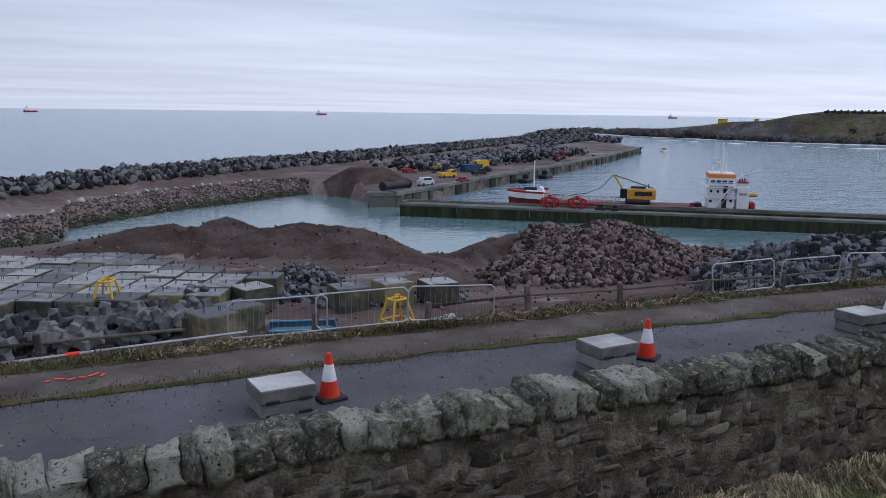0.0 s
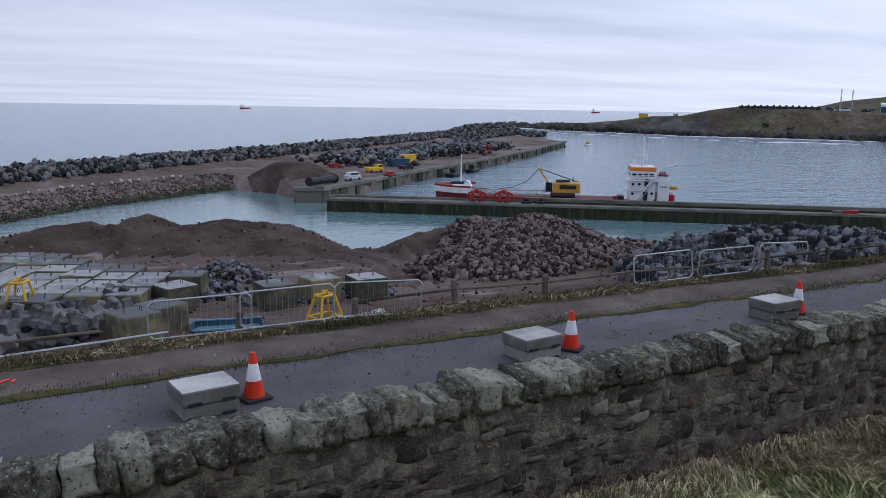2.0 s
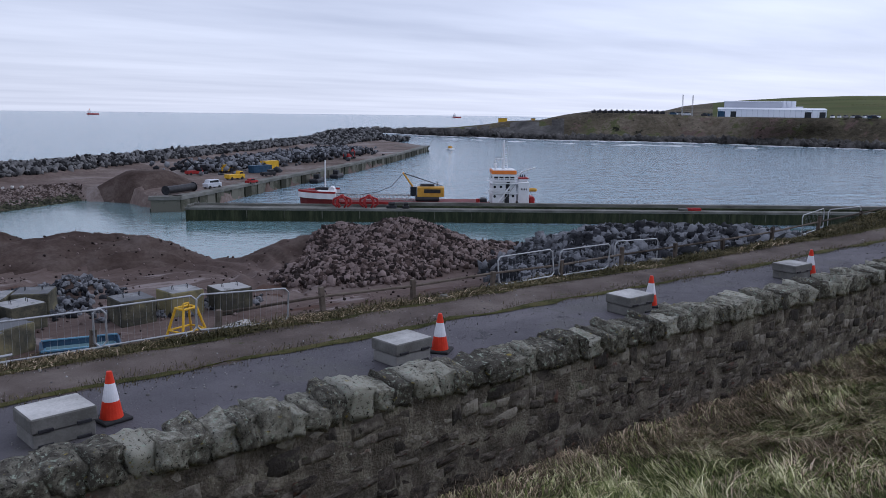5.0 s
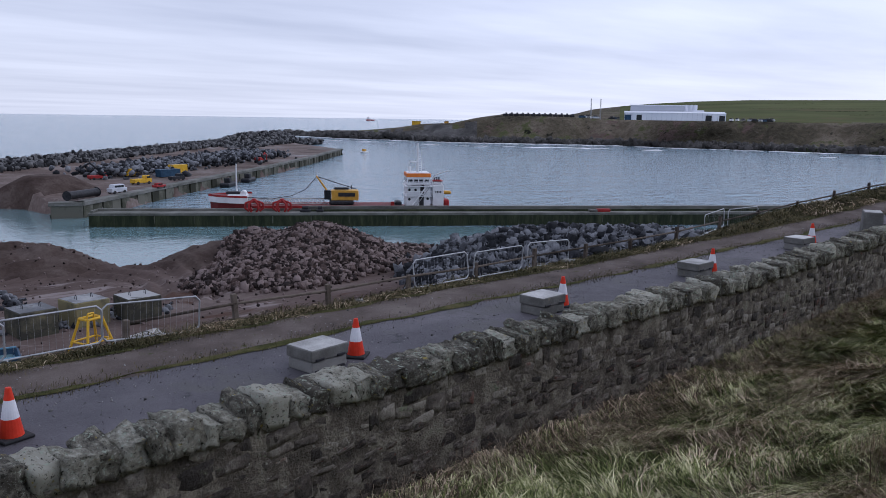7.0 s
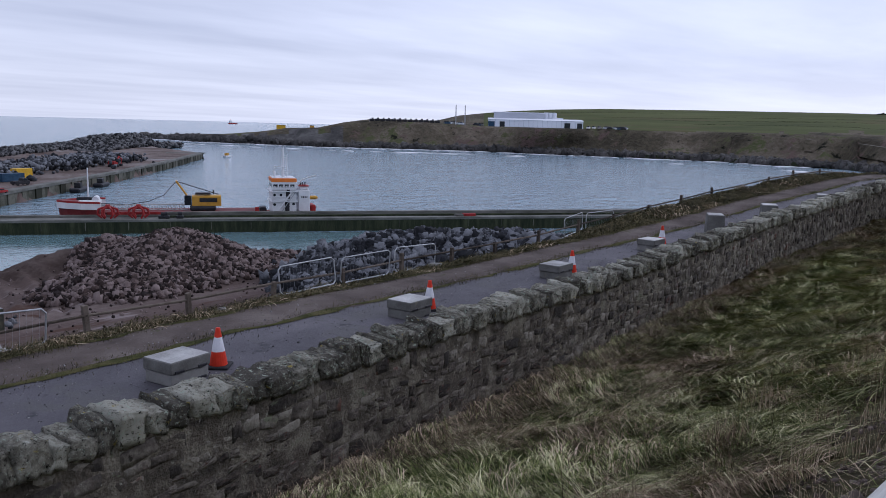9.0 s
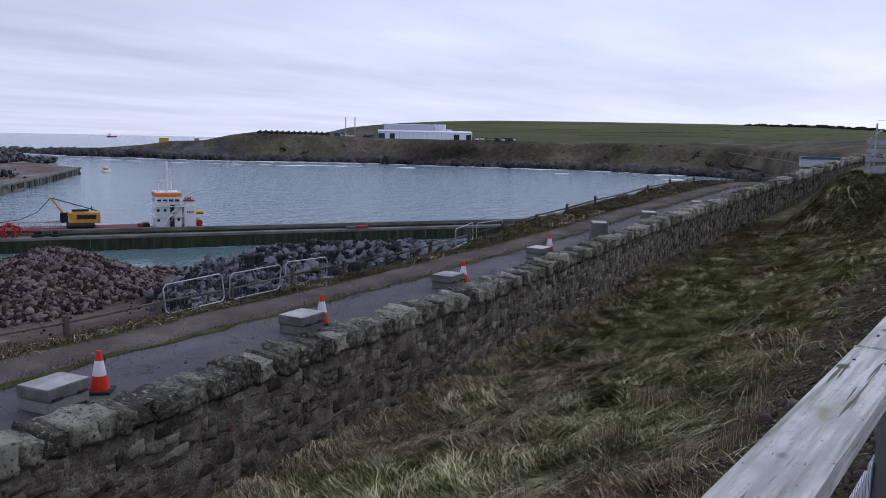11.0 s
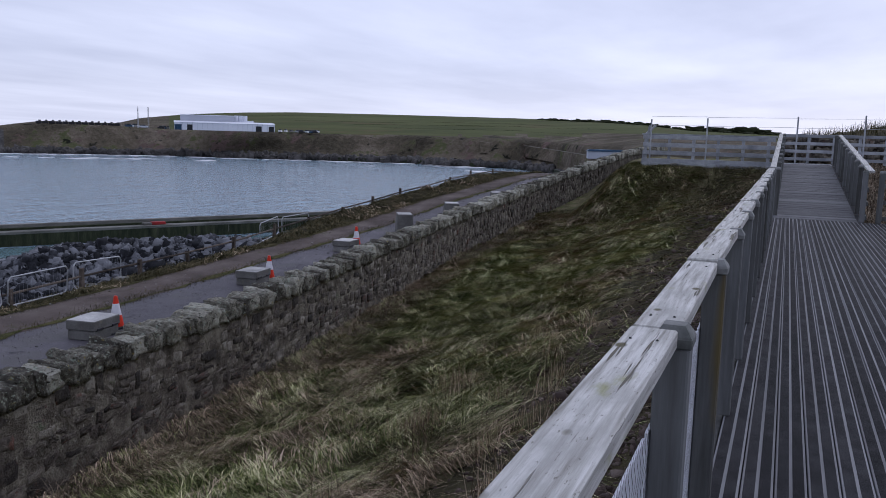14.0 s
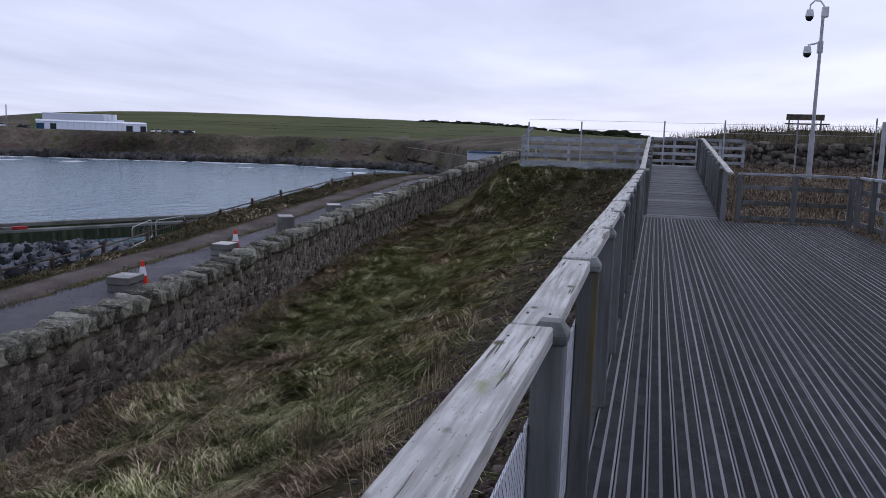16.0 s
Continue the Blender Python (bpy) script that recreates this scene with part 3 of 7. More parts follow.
# ---- the lie of the land ----
# the boundary wall: its line, the height of its top and of the ground at its inner foot
wall_y = lambda x: K(x, ((-60, 6.6), (-1, 7.18), (11, 7.34), (17.5, 7.2), (26.5, 6.95), (33, 6.1), (40, 4.8), (50, 2.5), (80, -6)))
wall_top = lambda x: K(x, ((-60, 15.85), (-1, 16.02), (5, 16.12), (11, 16.1), (15, 16.12), (17.5, 16.22), (26.5, 16.53), (33, 16.94), (40, 17.58), (50, 18.5), (80, 20)))
foot_z = lambda x: K(x, ((-60, 14.3), (0, 14.46), (10, 14.46), (14, 14.5), (21, 14.72), (26, 14.98), (30, 15.15), (40, 16.08), (50, 17.35), (80, 19)))
road_z = lambda x: K(x, ((-60, 14.5), (10, 14.55), (22, 14.57), (28, 14.7), (34, 15.0), (40, 15.6), (50, 16.5), (60, 17.0), (140, 19)))
deck_z = lambda x: K(x, ((-60, 16.7), (12, 16.9), (20, 17.15), (28, 17.75), (35, 18.1), (60, 18.9)))
DU, DV = Vector((0.9923, -0.124, 0)), Vector((0.124, 0.9923, 0))     # along and across the deck
DECK_Z = 17.47
deck_edge = lambda x: 0.3 - 0.125 * x

MOUNDS = ((7, 93, 12, 6.5, 2.9), (12.7, 92.3, 7.5, 5.5, 3.45), (9.5, 90, 4, 3, 2.9), (20, 89, 13, 7, 2.8), (25.5, 85, 7.2, 6.5, 2.4), (39.5, 77, 5, 4.5, 1.6), (42.5, 78, 6.5, 5, 2.7),
          (16, 71.5, 3.6, 2.2, 1.5), (10.5, 73, 3.0, 2.0, 0.7))
PILE = ((48.6, 70, 10.0, 7.5, 4.3), (42, 66.5, 9.0, 6.0, 2.4), (57, 68, 8.5, 5.5, 0.9))


def bump_field(x, y, rows):
    z = 0
    for cx, cy, sx, sy, h in rows:
        q = ((x - cx) / sx) ** 2 + ((y - cy) / sy) ** 2
        z = np.maximum(z, h * np.clip(1.12 - np.sqrt(q + 0.02), 0, 1) ** 0.85) if h else z
    return z




def heap_height(x, y):
    """The ridge of grey boulders."""
    best = np.zeros(np.broadcast(x, y).shape)
    rows = ((51.5, 58, 0.5), (53, 57, 1.6), (55, 54.5, 3.4), (58, 51, 4.7), (61, 47.5, 5.0), (66, 41, 5.3), (66.5, 36, 5.4), (60, 31, 5.6))
    for (ax, ay, ah), (bx, by, bh) in zip(rows[:-1], rows[1:]):
        dx, dy = bx - ax, by - ay
        t = np.clip(((x - ax) * dx + (y - ay) * dy) / (dx * dx + dy * dy), 0, 1)
        d = np.hypot(x - ax - t * dx, y - ay - t * dy)
        best = np.maximum(best, (ah + t * (bh - ah)) * np.clip(1.1 - d / 9.0, 0, 1))
    return 1.07 * best * smooth01(40.0, 44.5, np.degrees(np.arctan2(x, y)))


site_edge = lambda x: K(x, ((-80, 98), (-12, 103), (0, 109), (12, 106), (27, 99), (33, 87), (41, 87), (50, 85), (60, 77), (72, 67), (85, 56), (110, 40), (140, 25), (200, 10)))


def land(x, y):
    """Height of the near land at x, y."""
    x, y = np.asarray(x, float), np.asarray(y, float)
    wy, zr, zf, zd = wall_y(x), road_z(x), foot_z(x), deck_z(x)
    o = y - wy
    # bank between wall and deck
    t = np.clip((wy - y) / np.maximum(wy - deck_edge(x), 0.5), 0, 1)
    bank = zf + (zd - zf) * (0.5 * t + 0.5 * t ** 2.4)
    bank = bank - 0.18 * np.sin(np.clip(t * 1.6, 0, 1) * np.pi) + 0.11 * fnoise(x, y, 0.75, 2) * np.clip(t * 4, 0, 1) + 0.12 * fnoise(x, y, 1.6, 3) * np.clip(t * 6, 0, 1) + 0.2 * fnoise(x, y, 5, 4) * np.clip(t * 3, 0, 1) * (1 - t)
    back = zd - 0.05 + np.clip(deck_edge(x) - 5.0 - y, 0, 40) * 0.03 + smooth01(14, 26, x) * 0.2
    inner = np.where(y > deck_edge(x), bank, back)
    head = smooth01(31.8, 35.2, x) * smooth01(4.2, 1.4, y) * (y > deck_edge(x) - 0.5)
    inner = inner + head * np.clip(18.05 + 0.15 * fnoise(x, y, 1.5, 14) - inner, 0, 3)
    # road, verge, embankment, working area, shore
    verge = zr - smooth01(7.4, 10.6, o) * 0.72 + 0.08 * fnoise(x, y, 1.2, 5) * smooth01(7.6, 8.2, o)
    verge = verge + 0.55 * smooth01(28, 33, x) * smooth01(60, 46, x) * np.exp(-((o - 9.0) / 0.75) ** 2) * (1 + 0.3 * fnoise(x, y, 2.5, 17))
    down = np.clip((o - 10.8) * 0.62, 0, 40)
    slope = verge - down
    site = 3.5 + 0.22 * fnoise(x, y, 7, 6) + bump_field(x, y, MOUNDS) * (1 + 0.2 * fnoise(x, y, 3, 7) + 0.12 * fnoise(x, y, 1.1, 16)) + bump_field(x, y, PILE) * 0.96 + heap_height(x, y) * 0.9
    for rc, ra in ((8.0, 0.0), (9.9, 0.0), (15.5, 3.0), (17.3, 3.0)):      # wheel ruts of the site traffic
        rr_ = np.hypot(x - 22.5 + ra, y - 73) + 0.5 * fnoise(x, y, 6, 15)
        site = site - 0.3 * np.exp(-((rr_ - rc) / 0.5) ** 2) + 0.16 * np.exp(-((rr_ - rc - 0.85) / 0.4) ** 2)
    low = np.minimum(site, 3.5 + 8)
    outer = np.maximum(slope, low)
    e = site_edge(x) + 2.2 * fnoise(x, y, 9, 8) - y
    shore = -1.5 + np.clip(e + 3.5, -2, 60) * 0.62
    outer = np.minimum(outer, np.maximum(shore, -2.5))
    z = np.where(o < 0, inner, np.where(o < 7.4, zr, outer))
    return z - smooth01(54, 85, x) * smooth01(30, 19, y) * np.clip(z + 1.5, 0, 30)


# ---- water ----
ang = np.linspace(0, 2 * np.pi, 97)
rad = np.array([0, 60, 130, 200, 300, 450, 700, 1100, 1800, 3000, 4900.0])
A_, R_ = np.meshgrid(ang, rad)
sea = put("sea_water", grid_mesh("sea_water", 60 + R_ * np.cos(A_), 120 + R_ * np.sin(A_), np.zeros_like(A_), [M["sea"]]))
tagged(sea, "grey-blue open sea with small wind ripples", "sea", kind="structure")

# ---- near land, one sheet ----
gx = np.concatenate([np.arange(-75, -12, 1.5), np.arange(-12, 42, 0.3), np.arange(42, 70, 0.7), np.arange(70, 200, 2.5)])
gy = np.concatenate([np.arange(-120, -12, 3.0), np.arange(-12, 20, 0.25), np.arange(20, 50, 1.2), np.arange(50, 114, 0.6), [116, 120, 126]])
GX, GY = np.meshgrid(gx, gy)
GZ = land(GX, GY)
cx, cy = (GX[:-1, :-1] + GX[1:, 1:]) / 2, (GY[:-1, :-1] + GY[1:, 1:]) / 2
zone = np.where(cy - wall_y(cx) > 11.5 + 0.5 * fnoise(cx, cy, 2, 9), 1, 0)
zone = np.where((zone == 1) & (bump_field(cx, cy, MOUNDS) > 0.35), 2, zone)
zone = np.where((zone == 1) & (cx > 66), 0, zone)
zone = np.where((cy < wall_y(cx)) & (cy > deck_edge(cx) + 2.4 + 0.9 * fnoise(cx, cy, 2, 52)), 3, zone)
ground = put("ground", grid_mesh("ground", GX, GY, GZ, [M["bank"], M["site"], M["mud"], M["turf"]], zone))
tagged(ground, "grassy bank, dirt verge and muddy reddish-brown working ground", "ground", kind="structure")


def ribbon(name, o0, o1, lift, material, x0=-70, x1=72, step=0.35, wob=0.0, seed=1, label="", nx=5):
    xs = np.arange(x0, x1, step)
    k = np.linspace(0, 1, nx)
    Xr, Kr = np.meshgrid(xs, k)
    w0, w1 = wob * fnoise(xs, xs * 0, 0.9, seed), wob * fnoise(xs, xs * 0 + 9, 0.9, seed + 1)
    Yr = wall_y(Xr) + (o0 + w0) * (1 - Kr) + (o1 + w1) * Kr
    Zr = land(Xr, Yr) + lift + (0.012 * np.sin(Kr * np.pi) if wob else 0)
    ob = put(name, grid_mesh(name, Xr, Yr, Zr, [material]))
    return tagged(ob, label, name.split("_")[-1], kind="structure")


ribbon("road", 0.2, 6.15, 0.02, M["asphalt"], label="dark worn asphalt single-track road with damp patches", nx=9)
ribbon("gravel_lane", 6.05, 7.75, 0.024, M["lane"], wob=0.16, seed=5, label="brown compacted gravel lane beside the road")
ribbon("moss_strip", 6.0, 6.2, 0.034, M["moss"], wob=0.22, seed=8, label="strip of yellow-green moss and grass along the asphalt edge")
ribbon("moss_edge", 7.65, 7.9, 0.03, M["moss"], wob=0.3, seed=11, label="ragged mossy edge of the gravel lane")

# ---- outer breakwater and pier land ----
crest_y = lambda x: K(x, ((-75, 100), (-15.6, 159.5), (3, 181), (29.6, 207), (70, 249), (137.5, 314), (229, 404), (287, 454), (330, 490)))
crest_z = lambda x: K(x, ((-75, 5.6), (29, 5.4), (70, 4.8), (200, 4.8), (245, 6.4), (290, 6.2), (330, 5)))
inner_y = lambda x: K(x, ((-75, 60), (-20, 108), (-12, 117), (-5.6, 121), (-4.8, 135), (2, 143), (12, 154), (23, 161.6), (36, 171.5), (43.5, 176.6), (50, 168), (51.5, 153), (53.5, 150),
                         (64.5, 158.6), (85.5, 177.8), (117, 205), (136, 221), (180, 262), (238, 320), (242, 330), (262, 395), (300, 455), (330, 489)))


def outer_land(x, y):
    c = (y - crest_y(x)) * 0.70
    zc = crest_z(x)
    plat = 2.7 + 0.15 * fnoise(x, y, 9, 21)
    arm = np.where(c > 0, zc - c * 0.55, zc + c * 0.26)
    z = np.where(c > 0, arm, np.maximum(arm, plat))
    e = (y - inner_y(x)) * np.where(x < 45, 0.72, 1.2)
    z = np.minimum(z, np.where(x < 44, -0.6 + e * 0.30, np.where(x < 51.6, -0.6 + e * 0.5, np.where(e > 0.6, 9, -2))))
    # soil mound and long ridge of rock on the working platform
    q = np.sqrt(((x - 56.5) / 9.8) ** 2 + ((y - 176) / 9.8) ** 2)
    z = z + np.where(z > 2, np.minimum(4.3 * np.clip(1.05 - q, 0, 1) / 0.8, 3.3), 0)
    end = smooth01(322, 290, x)
    return np.where(end > 0, z * end - 1.5 * (1 - end), -1.5)


ox, oy = np.meshgrid(np.concatenate([np.arange(-75, 110, 1.5), np.arange(110, 334, 3.0)]), np.concatenate([np.arange(96, 240, 1.5), np.arange(240, 520, 3.0)]))
oz = np.maximum(outer_land(ox, oy), -2)
oz = np.where(oy < inner_y(ox) - 3, -2, oz)
ocx, ocy = (ox[:-1, :-1] + ox[1:, 1:]) / 2, (oy[:-1, :-1] + oy[1:, 1:]) / 2
ozone = np.where((np.hypot((ocx - 56.5) / 9.8, (ocy - 176) / 9.8) < 1.0), 1, 0)
breakwater = put("breakwater_ground", grid_mesh("breakwater_ground", ox, oy, oz, [M["bw_ground"], M["mud"]], ozone))
tagged(breakwater, "reddish dirt causeway and working platform behind the breakwater, with a soil mound", "breakwater", kind="structure")

ICO = [icolump(s, 0.42) for s in range(12)]
# armour along the crest, stones on the inner slope, weed near the water
n = 9500
ax_ = rng.uniform(-72, 318, n)
ac = np.concatenate([rng.uniform(-6.8, 4, n - 1800), rng.uniform(-2.5, 1.0, 1800)])
ay_ = crest_y(ax_) + ac / 0.7
az_ = outer_land(ax_, ay_) + rng.uniform(0.0, 0.6, n)
ok = az_ > 0.3
asz = np.where(rng.random(n) < 0.25, 1.75, 1.3) * rng.uniform(0.75, 1.2, n)
arm = put("armour_units", scatter_mesh("armour_units", ICO, np.stack([ax_, ay_, az_ + 0.1], 1)[ok], asz[ok], M["bw_rock"], aspect=(1.25, 0.8, 0.9)))
tagged(arm, "dense band of dark grey concrete armour units on the breakwater", "armour", kind="stuff")
n = 12000
sx_ = rng.uniform(-50, 45, n)
sy_ = inner_y(sx_) + rng.uniform(-0.5, 15.5, n)
sz_ = outer_land(sx_, sy_)
ok = (sz_ > -0.5) & (sz_ < 2.75)
P_ = np.stack([sx_, sy_, sz_], 1)
hi = ok & (sz_ > 0.75 + rng.uniform(-0.4, 0.4, n))
tagged(put("slope_stones", scatter_mesh("slope_stones", ICO, P_[hi], rng.uniform(0.25, 0.62, hi.sum()), M["bw_slope"])), "reddish-grey stones pitched on the causeway slope", "stones", kind="stuff")
lo = ok & ~hi
tagged(put("weedy_stones", scatter_mesh("weedy_stones", ICO, P_[lo], rng.uniform(0.3, 0.75, lo.sum()), M["bw_weed"])), "dark weed-covered stones at the waterline", "stones", kind="stuff")
# pale marker stones along the causeway edge
for i, xx in enumerate(np.arange(-18, 34, 1.9)):
    yy = float(inner_y(xx)) + 15.2 + 0.4 * math.sin(i * 2.3)
    put("edge_stone", scatter_mesh("edge_stone", ICO, np.array([[0, 0, 0.0]]), [0.75 + 0.2 * math.sin(i)], M["concrete_top"]), breakwater, pose(xx, yy, float(outer_land(xx, yy)) + 0.2))
# rocks heaped on the platform
n = 2600
t_ = rng.random(n)
rx_, ry_ = 80 + 90 * t_ + rng.normal(0, 4.5, n), 206 + 74 * t_ + rng.normal(0, 6.5, n)
rz_ = 2.7 + 2.4 * np.clip(1 - np.abs(rng.normal(0, 0.45, n)), 0, 1)
tagged(put("platform_rocks", scatter_mesh("platform_rocks", ICO, np.stack([rx_, ry_, rz_], 1), rng.uniform(0.7, 1.7, n), M["boulder_i"])), "long heap of grey armour rock stored on the platform", "rocks", kind="stuff")

# rounded head of rock at the seaward end of the breakwater
n = 2600
rx_ = rng.uniform(196, 318, n)
ry_ = crest_y(rx_) + rng.uniform(-34, 5, n)
rz_ = np.maximum(outer_land(rx_, ry_), 0.5) + rng.uniform(0, 2.2, n) * smooth01(196, 230, rx_)
tagged(put("roundhead_rocks", scatter_mesh("roundhead_rocks", ICO, np.stack([rx_, ry_, rz_], 1), rng.uniform(1.1, 2.4, n), M["bw_rock"])), "dark armour rock heaped over the end of the breakwater", "rocks", kind="stuff")

# ---- far headland ----
shore_r = lambda a: K(a, ((30, 800), (33.7, 745), (36.4, 680), (40.3, 650), (44.3, 612), (48, 606), (56, 603), (60, 580), (63, 574), (68, 560), (72, 552), (75, 520), (79, 515), (82, 460), (84, 330), (88, 220), (110, 180), (180, 170)))
crest_el = lambda a: K(a, ((30, -1.5), (33.7, -1.44), (35.3, -1.07), (38, -1.04), (40.4, -0.82), (42.3, -0.52), (44.3, -0.45), (46.2, -0.02), (48.2, 0.1), (52, 0.08), (56, -0.06), (60, -0.03), (64, -0.06), (70, -0.08), (78.4, -0.1), (81, -0.2), (84, -0.4), (90, -0.4), (180, 0)))
top_el = lambda a: K(a, ((30, -1.6), (44, -0.6), (46.5, 0.02), (48.2, 0.26), (52.5, 0.24), (54, 0.62), (56, 0.86), (57.7, 1.02), (60.6, 1.2), (64, 1.32), (70, 1.36), (79, 1.34), (85, 1.22), (88, 1.1), (91, 0.79), (95, 0.66), (100, 0.5), (180, 0.5)))
ha = np.radians(np.linspace(30, 150, 420))
hs = np.array([0, 0.12, 0.3, 0.5, 0.7, 0.85, 1.0, 1.15, 1.5, 2.0, 2.8, 3.8, 5.0, 6.5, 8.5])
HA, HS = np.meshgrid(ha, hs)
HD = np.degrees(HA)
r0 = shore_r(HD) + 10 * fnoise(HD * 6, HS * 0, 9, 31)
depth = np.where(HD < 80, 42.0, 60.0)
HR = r0 + np.where(HS <= 1, HS * depth, depth + (HS - 1) * 130)
zc = 19 + (r0 + depth) * np.tan(np.radians(crest_el(HD)))
zt = 19 + (r0 + depth + 7.5 * 130) * np.tan(np.radians(top_el(HD)))
prof = np.interp(HS, [0, 0.12, 0.3, 0.5, 0.7, 0.85, 1.0], [-0.06, 0.08, 0.13, 0.3, 0.62, 0.9, 1.0])
gull = fnoise(HD * 5, HS * 3, 4, 32) * 0.16 * np.sin(np.clip(HS, 0, 1) * np.pi)
HZ = np.where(HS <= 1, zc * (prof + gull), zc + (zt - zc) * np.clip((HS - 1) / 7.5, 0, 1))
hcz = np.where(HS[:-1, :-1] < 0.3, 0, np.where(HS[:-1, :-1] < 1.0, 1, 2))
hcz = np.where((hcz == 2) & (HD[:-1, :-1] < 55.5), 1, hcz)
hcz = np.where(HS[:-1, :-1] < K(HD[:-1, :-1], ((70, 1.0), (77, 1.1), (83, 1.9), (90, 2.6), (150, 2.6))) + 0.5 * fnoise(HD[:-1, :-1] * 4, HS[:-1, :-1] * 2, 3, 33) * smooth01(72, 80, HD[:-1, :-1]), np.minimum(hcz, 1), hcz)
hcz = np.where((HD[:-1, :-1] < 46) & (HS[:-1, :-1] < 0.72 + 0.3 * fnoise(HD[:-1, :-1] * 4, HS[:-1, :-1] * 3, 2, 34)), 0, hcz)
headland = put("headland", grid_mesh("headland", HR * np.sin(HA), HR * np.cos(HA), HZ, [M["shore"], M["cliff"], M["fields"]], hcz))
tagged(headland, "low cliffed headland with dark rocky shore and green fields above", "headland", kind="structure")


def polar(az, r, el=None, z=0.0):
    a = radians(az)
    return Vector((r * math.sin(a), r * math.cos(a), 19 + r * math.tan(radians(el)) if el is not None else z))


# pale track climbing along the far cliff, on its own bench
ta_ = np.linspace(76.8, 84.6, 60)
tr_ = shore_r(ta_) + 32
tz_ = 19 + tr_ * np.tan(np.radians(K(ta_, ((76.8, -0.34), (79.4, -0.47), (82, -0.78), (84.7, -1.14)))))
TR_ = np.stack([tr_ - 9, tr_, tr_ + 4.5, tr_ + 12])
TZ_ = np.stack([tz_ - 7, tz_, tz_ + 0.3, tz_ - 1.5])
TA_ = np.radians(np.stack([ta_] * 4))
tagged(put("track", grid_mesh("track", TR_ * np.sin(TA_), TR_ * np.cos(TA_), TZ_, [M["cliff"], M["track"]], np.repeat([[0], [1], [0]], 59, 1))), "pale gravel track running down the far cliff", "track", kind="structure")
# shore boulders and surf at the foot of the headland
n = 4200
fa = rng.uniform(32, 82, n)
fr = shore_r(fa) + rng.uniform(-7, 18, n)
fp = np.stack([fr * np.sin(np.radians(fa)), fr * np.cos(np.radians(fa)), rng.uniform(0.0, 2.4, n)], 1)
tagged(put("shore_rocks", scatter_mesh("shore_rocks", ICO, fp, rng.uniform(1.2, 4.6, n), M["shore"], aspect=(1.4, 1.4, 0.6))), "dark tumbled shore rocks below the headland", "rocks", kind="stuff")
n = 700
fa = rng.uniform(33.4, 42, n)
fr = shore_r(fa) + rng.uniform(-10, 26, n)
fp = np.stack([fr * np.sin(np.radians(fa)), fr * np.cos(np.radians(fa)), rng.uniform(0.2, 4.2, n) * smooth01(33, 36, fa)], 1)
tagged(put("tip_rocks", scatter_mesh("tip_rocks", ICO, fp, rng.uniform(1.5, 4.5, n), M["shore"], aspect=(1.5, 1.5, 0.6))), "low black skerries at the tip of the headland", "rocks", kind="stuff")
wa_ = np.radians(np.linspace(66.6, 82.6, 80))
wr_ = shore_r(np.degrees(wa_)) - 5
SWR = np.stack([wr_ - 2, wr_, wr_ + 0.05, wr_ + 2.2, wr_ + 2.3])
SWZ = np.stack([wr_ * 0 - 0.5, wr_ * 0 + 2.0, wr_ * 0 + 2.7, wr_ * 0 + 2.75, wr_ * 0])
SWA = np.stack([wa_] * 5)
tagged(put("sea_wall", grid_mesh("sea_wall", SWR * np.sin(SWA), SWR * np.cos(SWA), SWZ, [M["quay_wet"], M["quay"]], np.repeat([[0], [0], [1], [0]], 79, 1), smooth=False)), "low dark sea wall with pale coping along the far shore", "sea wall", kind="structure")
n = 240
fa = np.where(rng.random(n) < 0.75, rng.uniform(32, 56, n), rng.uniform(56, 78, n))
fr = shore_r(fa) - rng.uniform(6, 16, n) - np.where(rng.random(n) < 0.12, 60, 0)
fp = np.stack([fr * np.sin(np.radians(fa)), fr * np.cos(np.radians(fa)), rng.uniform(0.0, 0.1, n)], 1)
tagged(put("surf", scatter_mesh("surf", ICO, fp, rng.uniform(5, 14, n), M["foam"], tilt=0.02, aspect=(1.6, 0.9, 0.05))), "white surf breaking along the headland", "surf", kind="stuff")

# ---- harbour basin and quays ----
bx = np.array([[-60, 60, 0.012], [120, 40, 0.012], [160, 50, 0.012], [52.5, 138.5, 0.012], [56, 152, 0.012], [46, 190, 0.012], [-60, 150, 0.012]])
basin = put("basin_water", mesh_of("basin_water", bx, [list(range(len(bx)))], M["basin"]))
tagged(basin, "calm green-grey water of the inner harbour basin", "water", kind="structure")

QA, QN = Vector((0.809, -0.588, 0)), Vector((0.588, 0.809, 0))       # along the quay and out to sea
QM = Matrix(((QA.x, QN.x, 0, 50.1), (QA.y, QN.y, 0, 137.4), (0, 0, 1, 0), (0, 0, 0, 1)))   # quay frame: x along, y seaward
quay = thing("quay", QM, "long concrete quay with weed-darkened wall and a raised parapet", "quay")
part("quay_wall", box((135, 3.6, 2.9), (67.5, 1.85, -1.0)), M["quay_wet"], quay, "dark weed-covered lower wall")
part("quay_top", box((135.2, 4.0, 0.42), (67.5, 2.0, 1.9), bev=0.04), M["quay"], quay, "pale worn concrete deck")
part("parapet", box((99, 0.9, 0.85), (85, 3.4, 2.325), bev=0.05), M["quay"], quay)
part("step", box((99, 0.7, 0.34), (85, 2.5, 2.324), bev=0.04), M["quay_wet"], quay, "weed-stained step below the parapet")
part("low_kerb", box((35, 0.5, 0.4), (18, 3.6, 2.324), bev=0.04), M["quay"], quay)
part("end_kerb", box((0.5, 3.0, 0.35), (0.4, 1.8, 2.324), bev=0.04), M["quay"], quay)
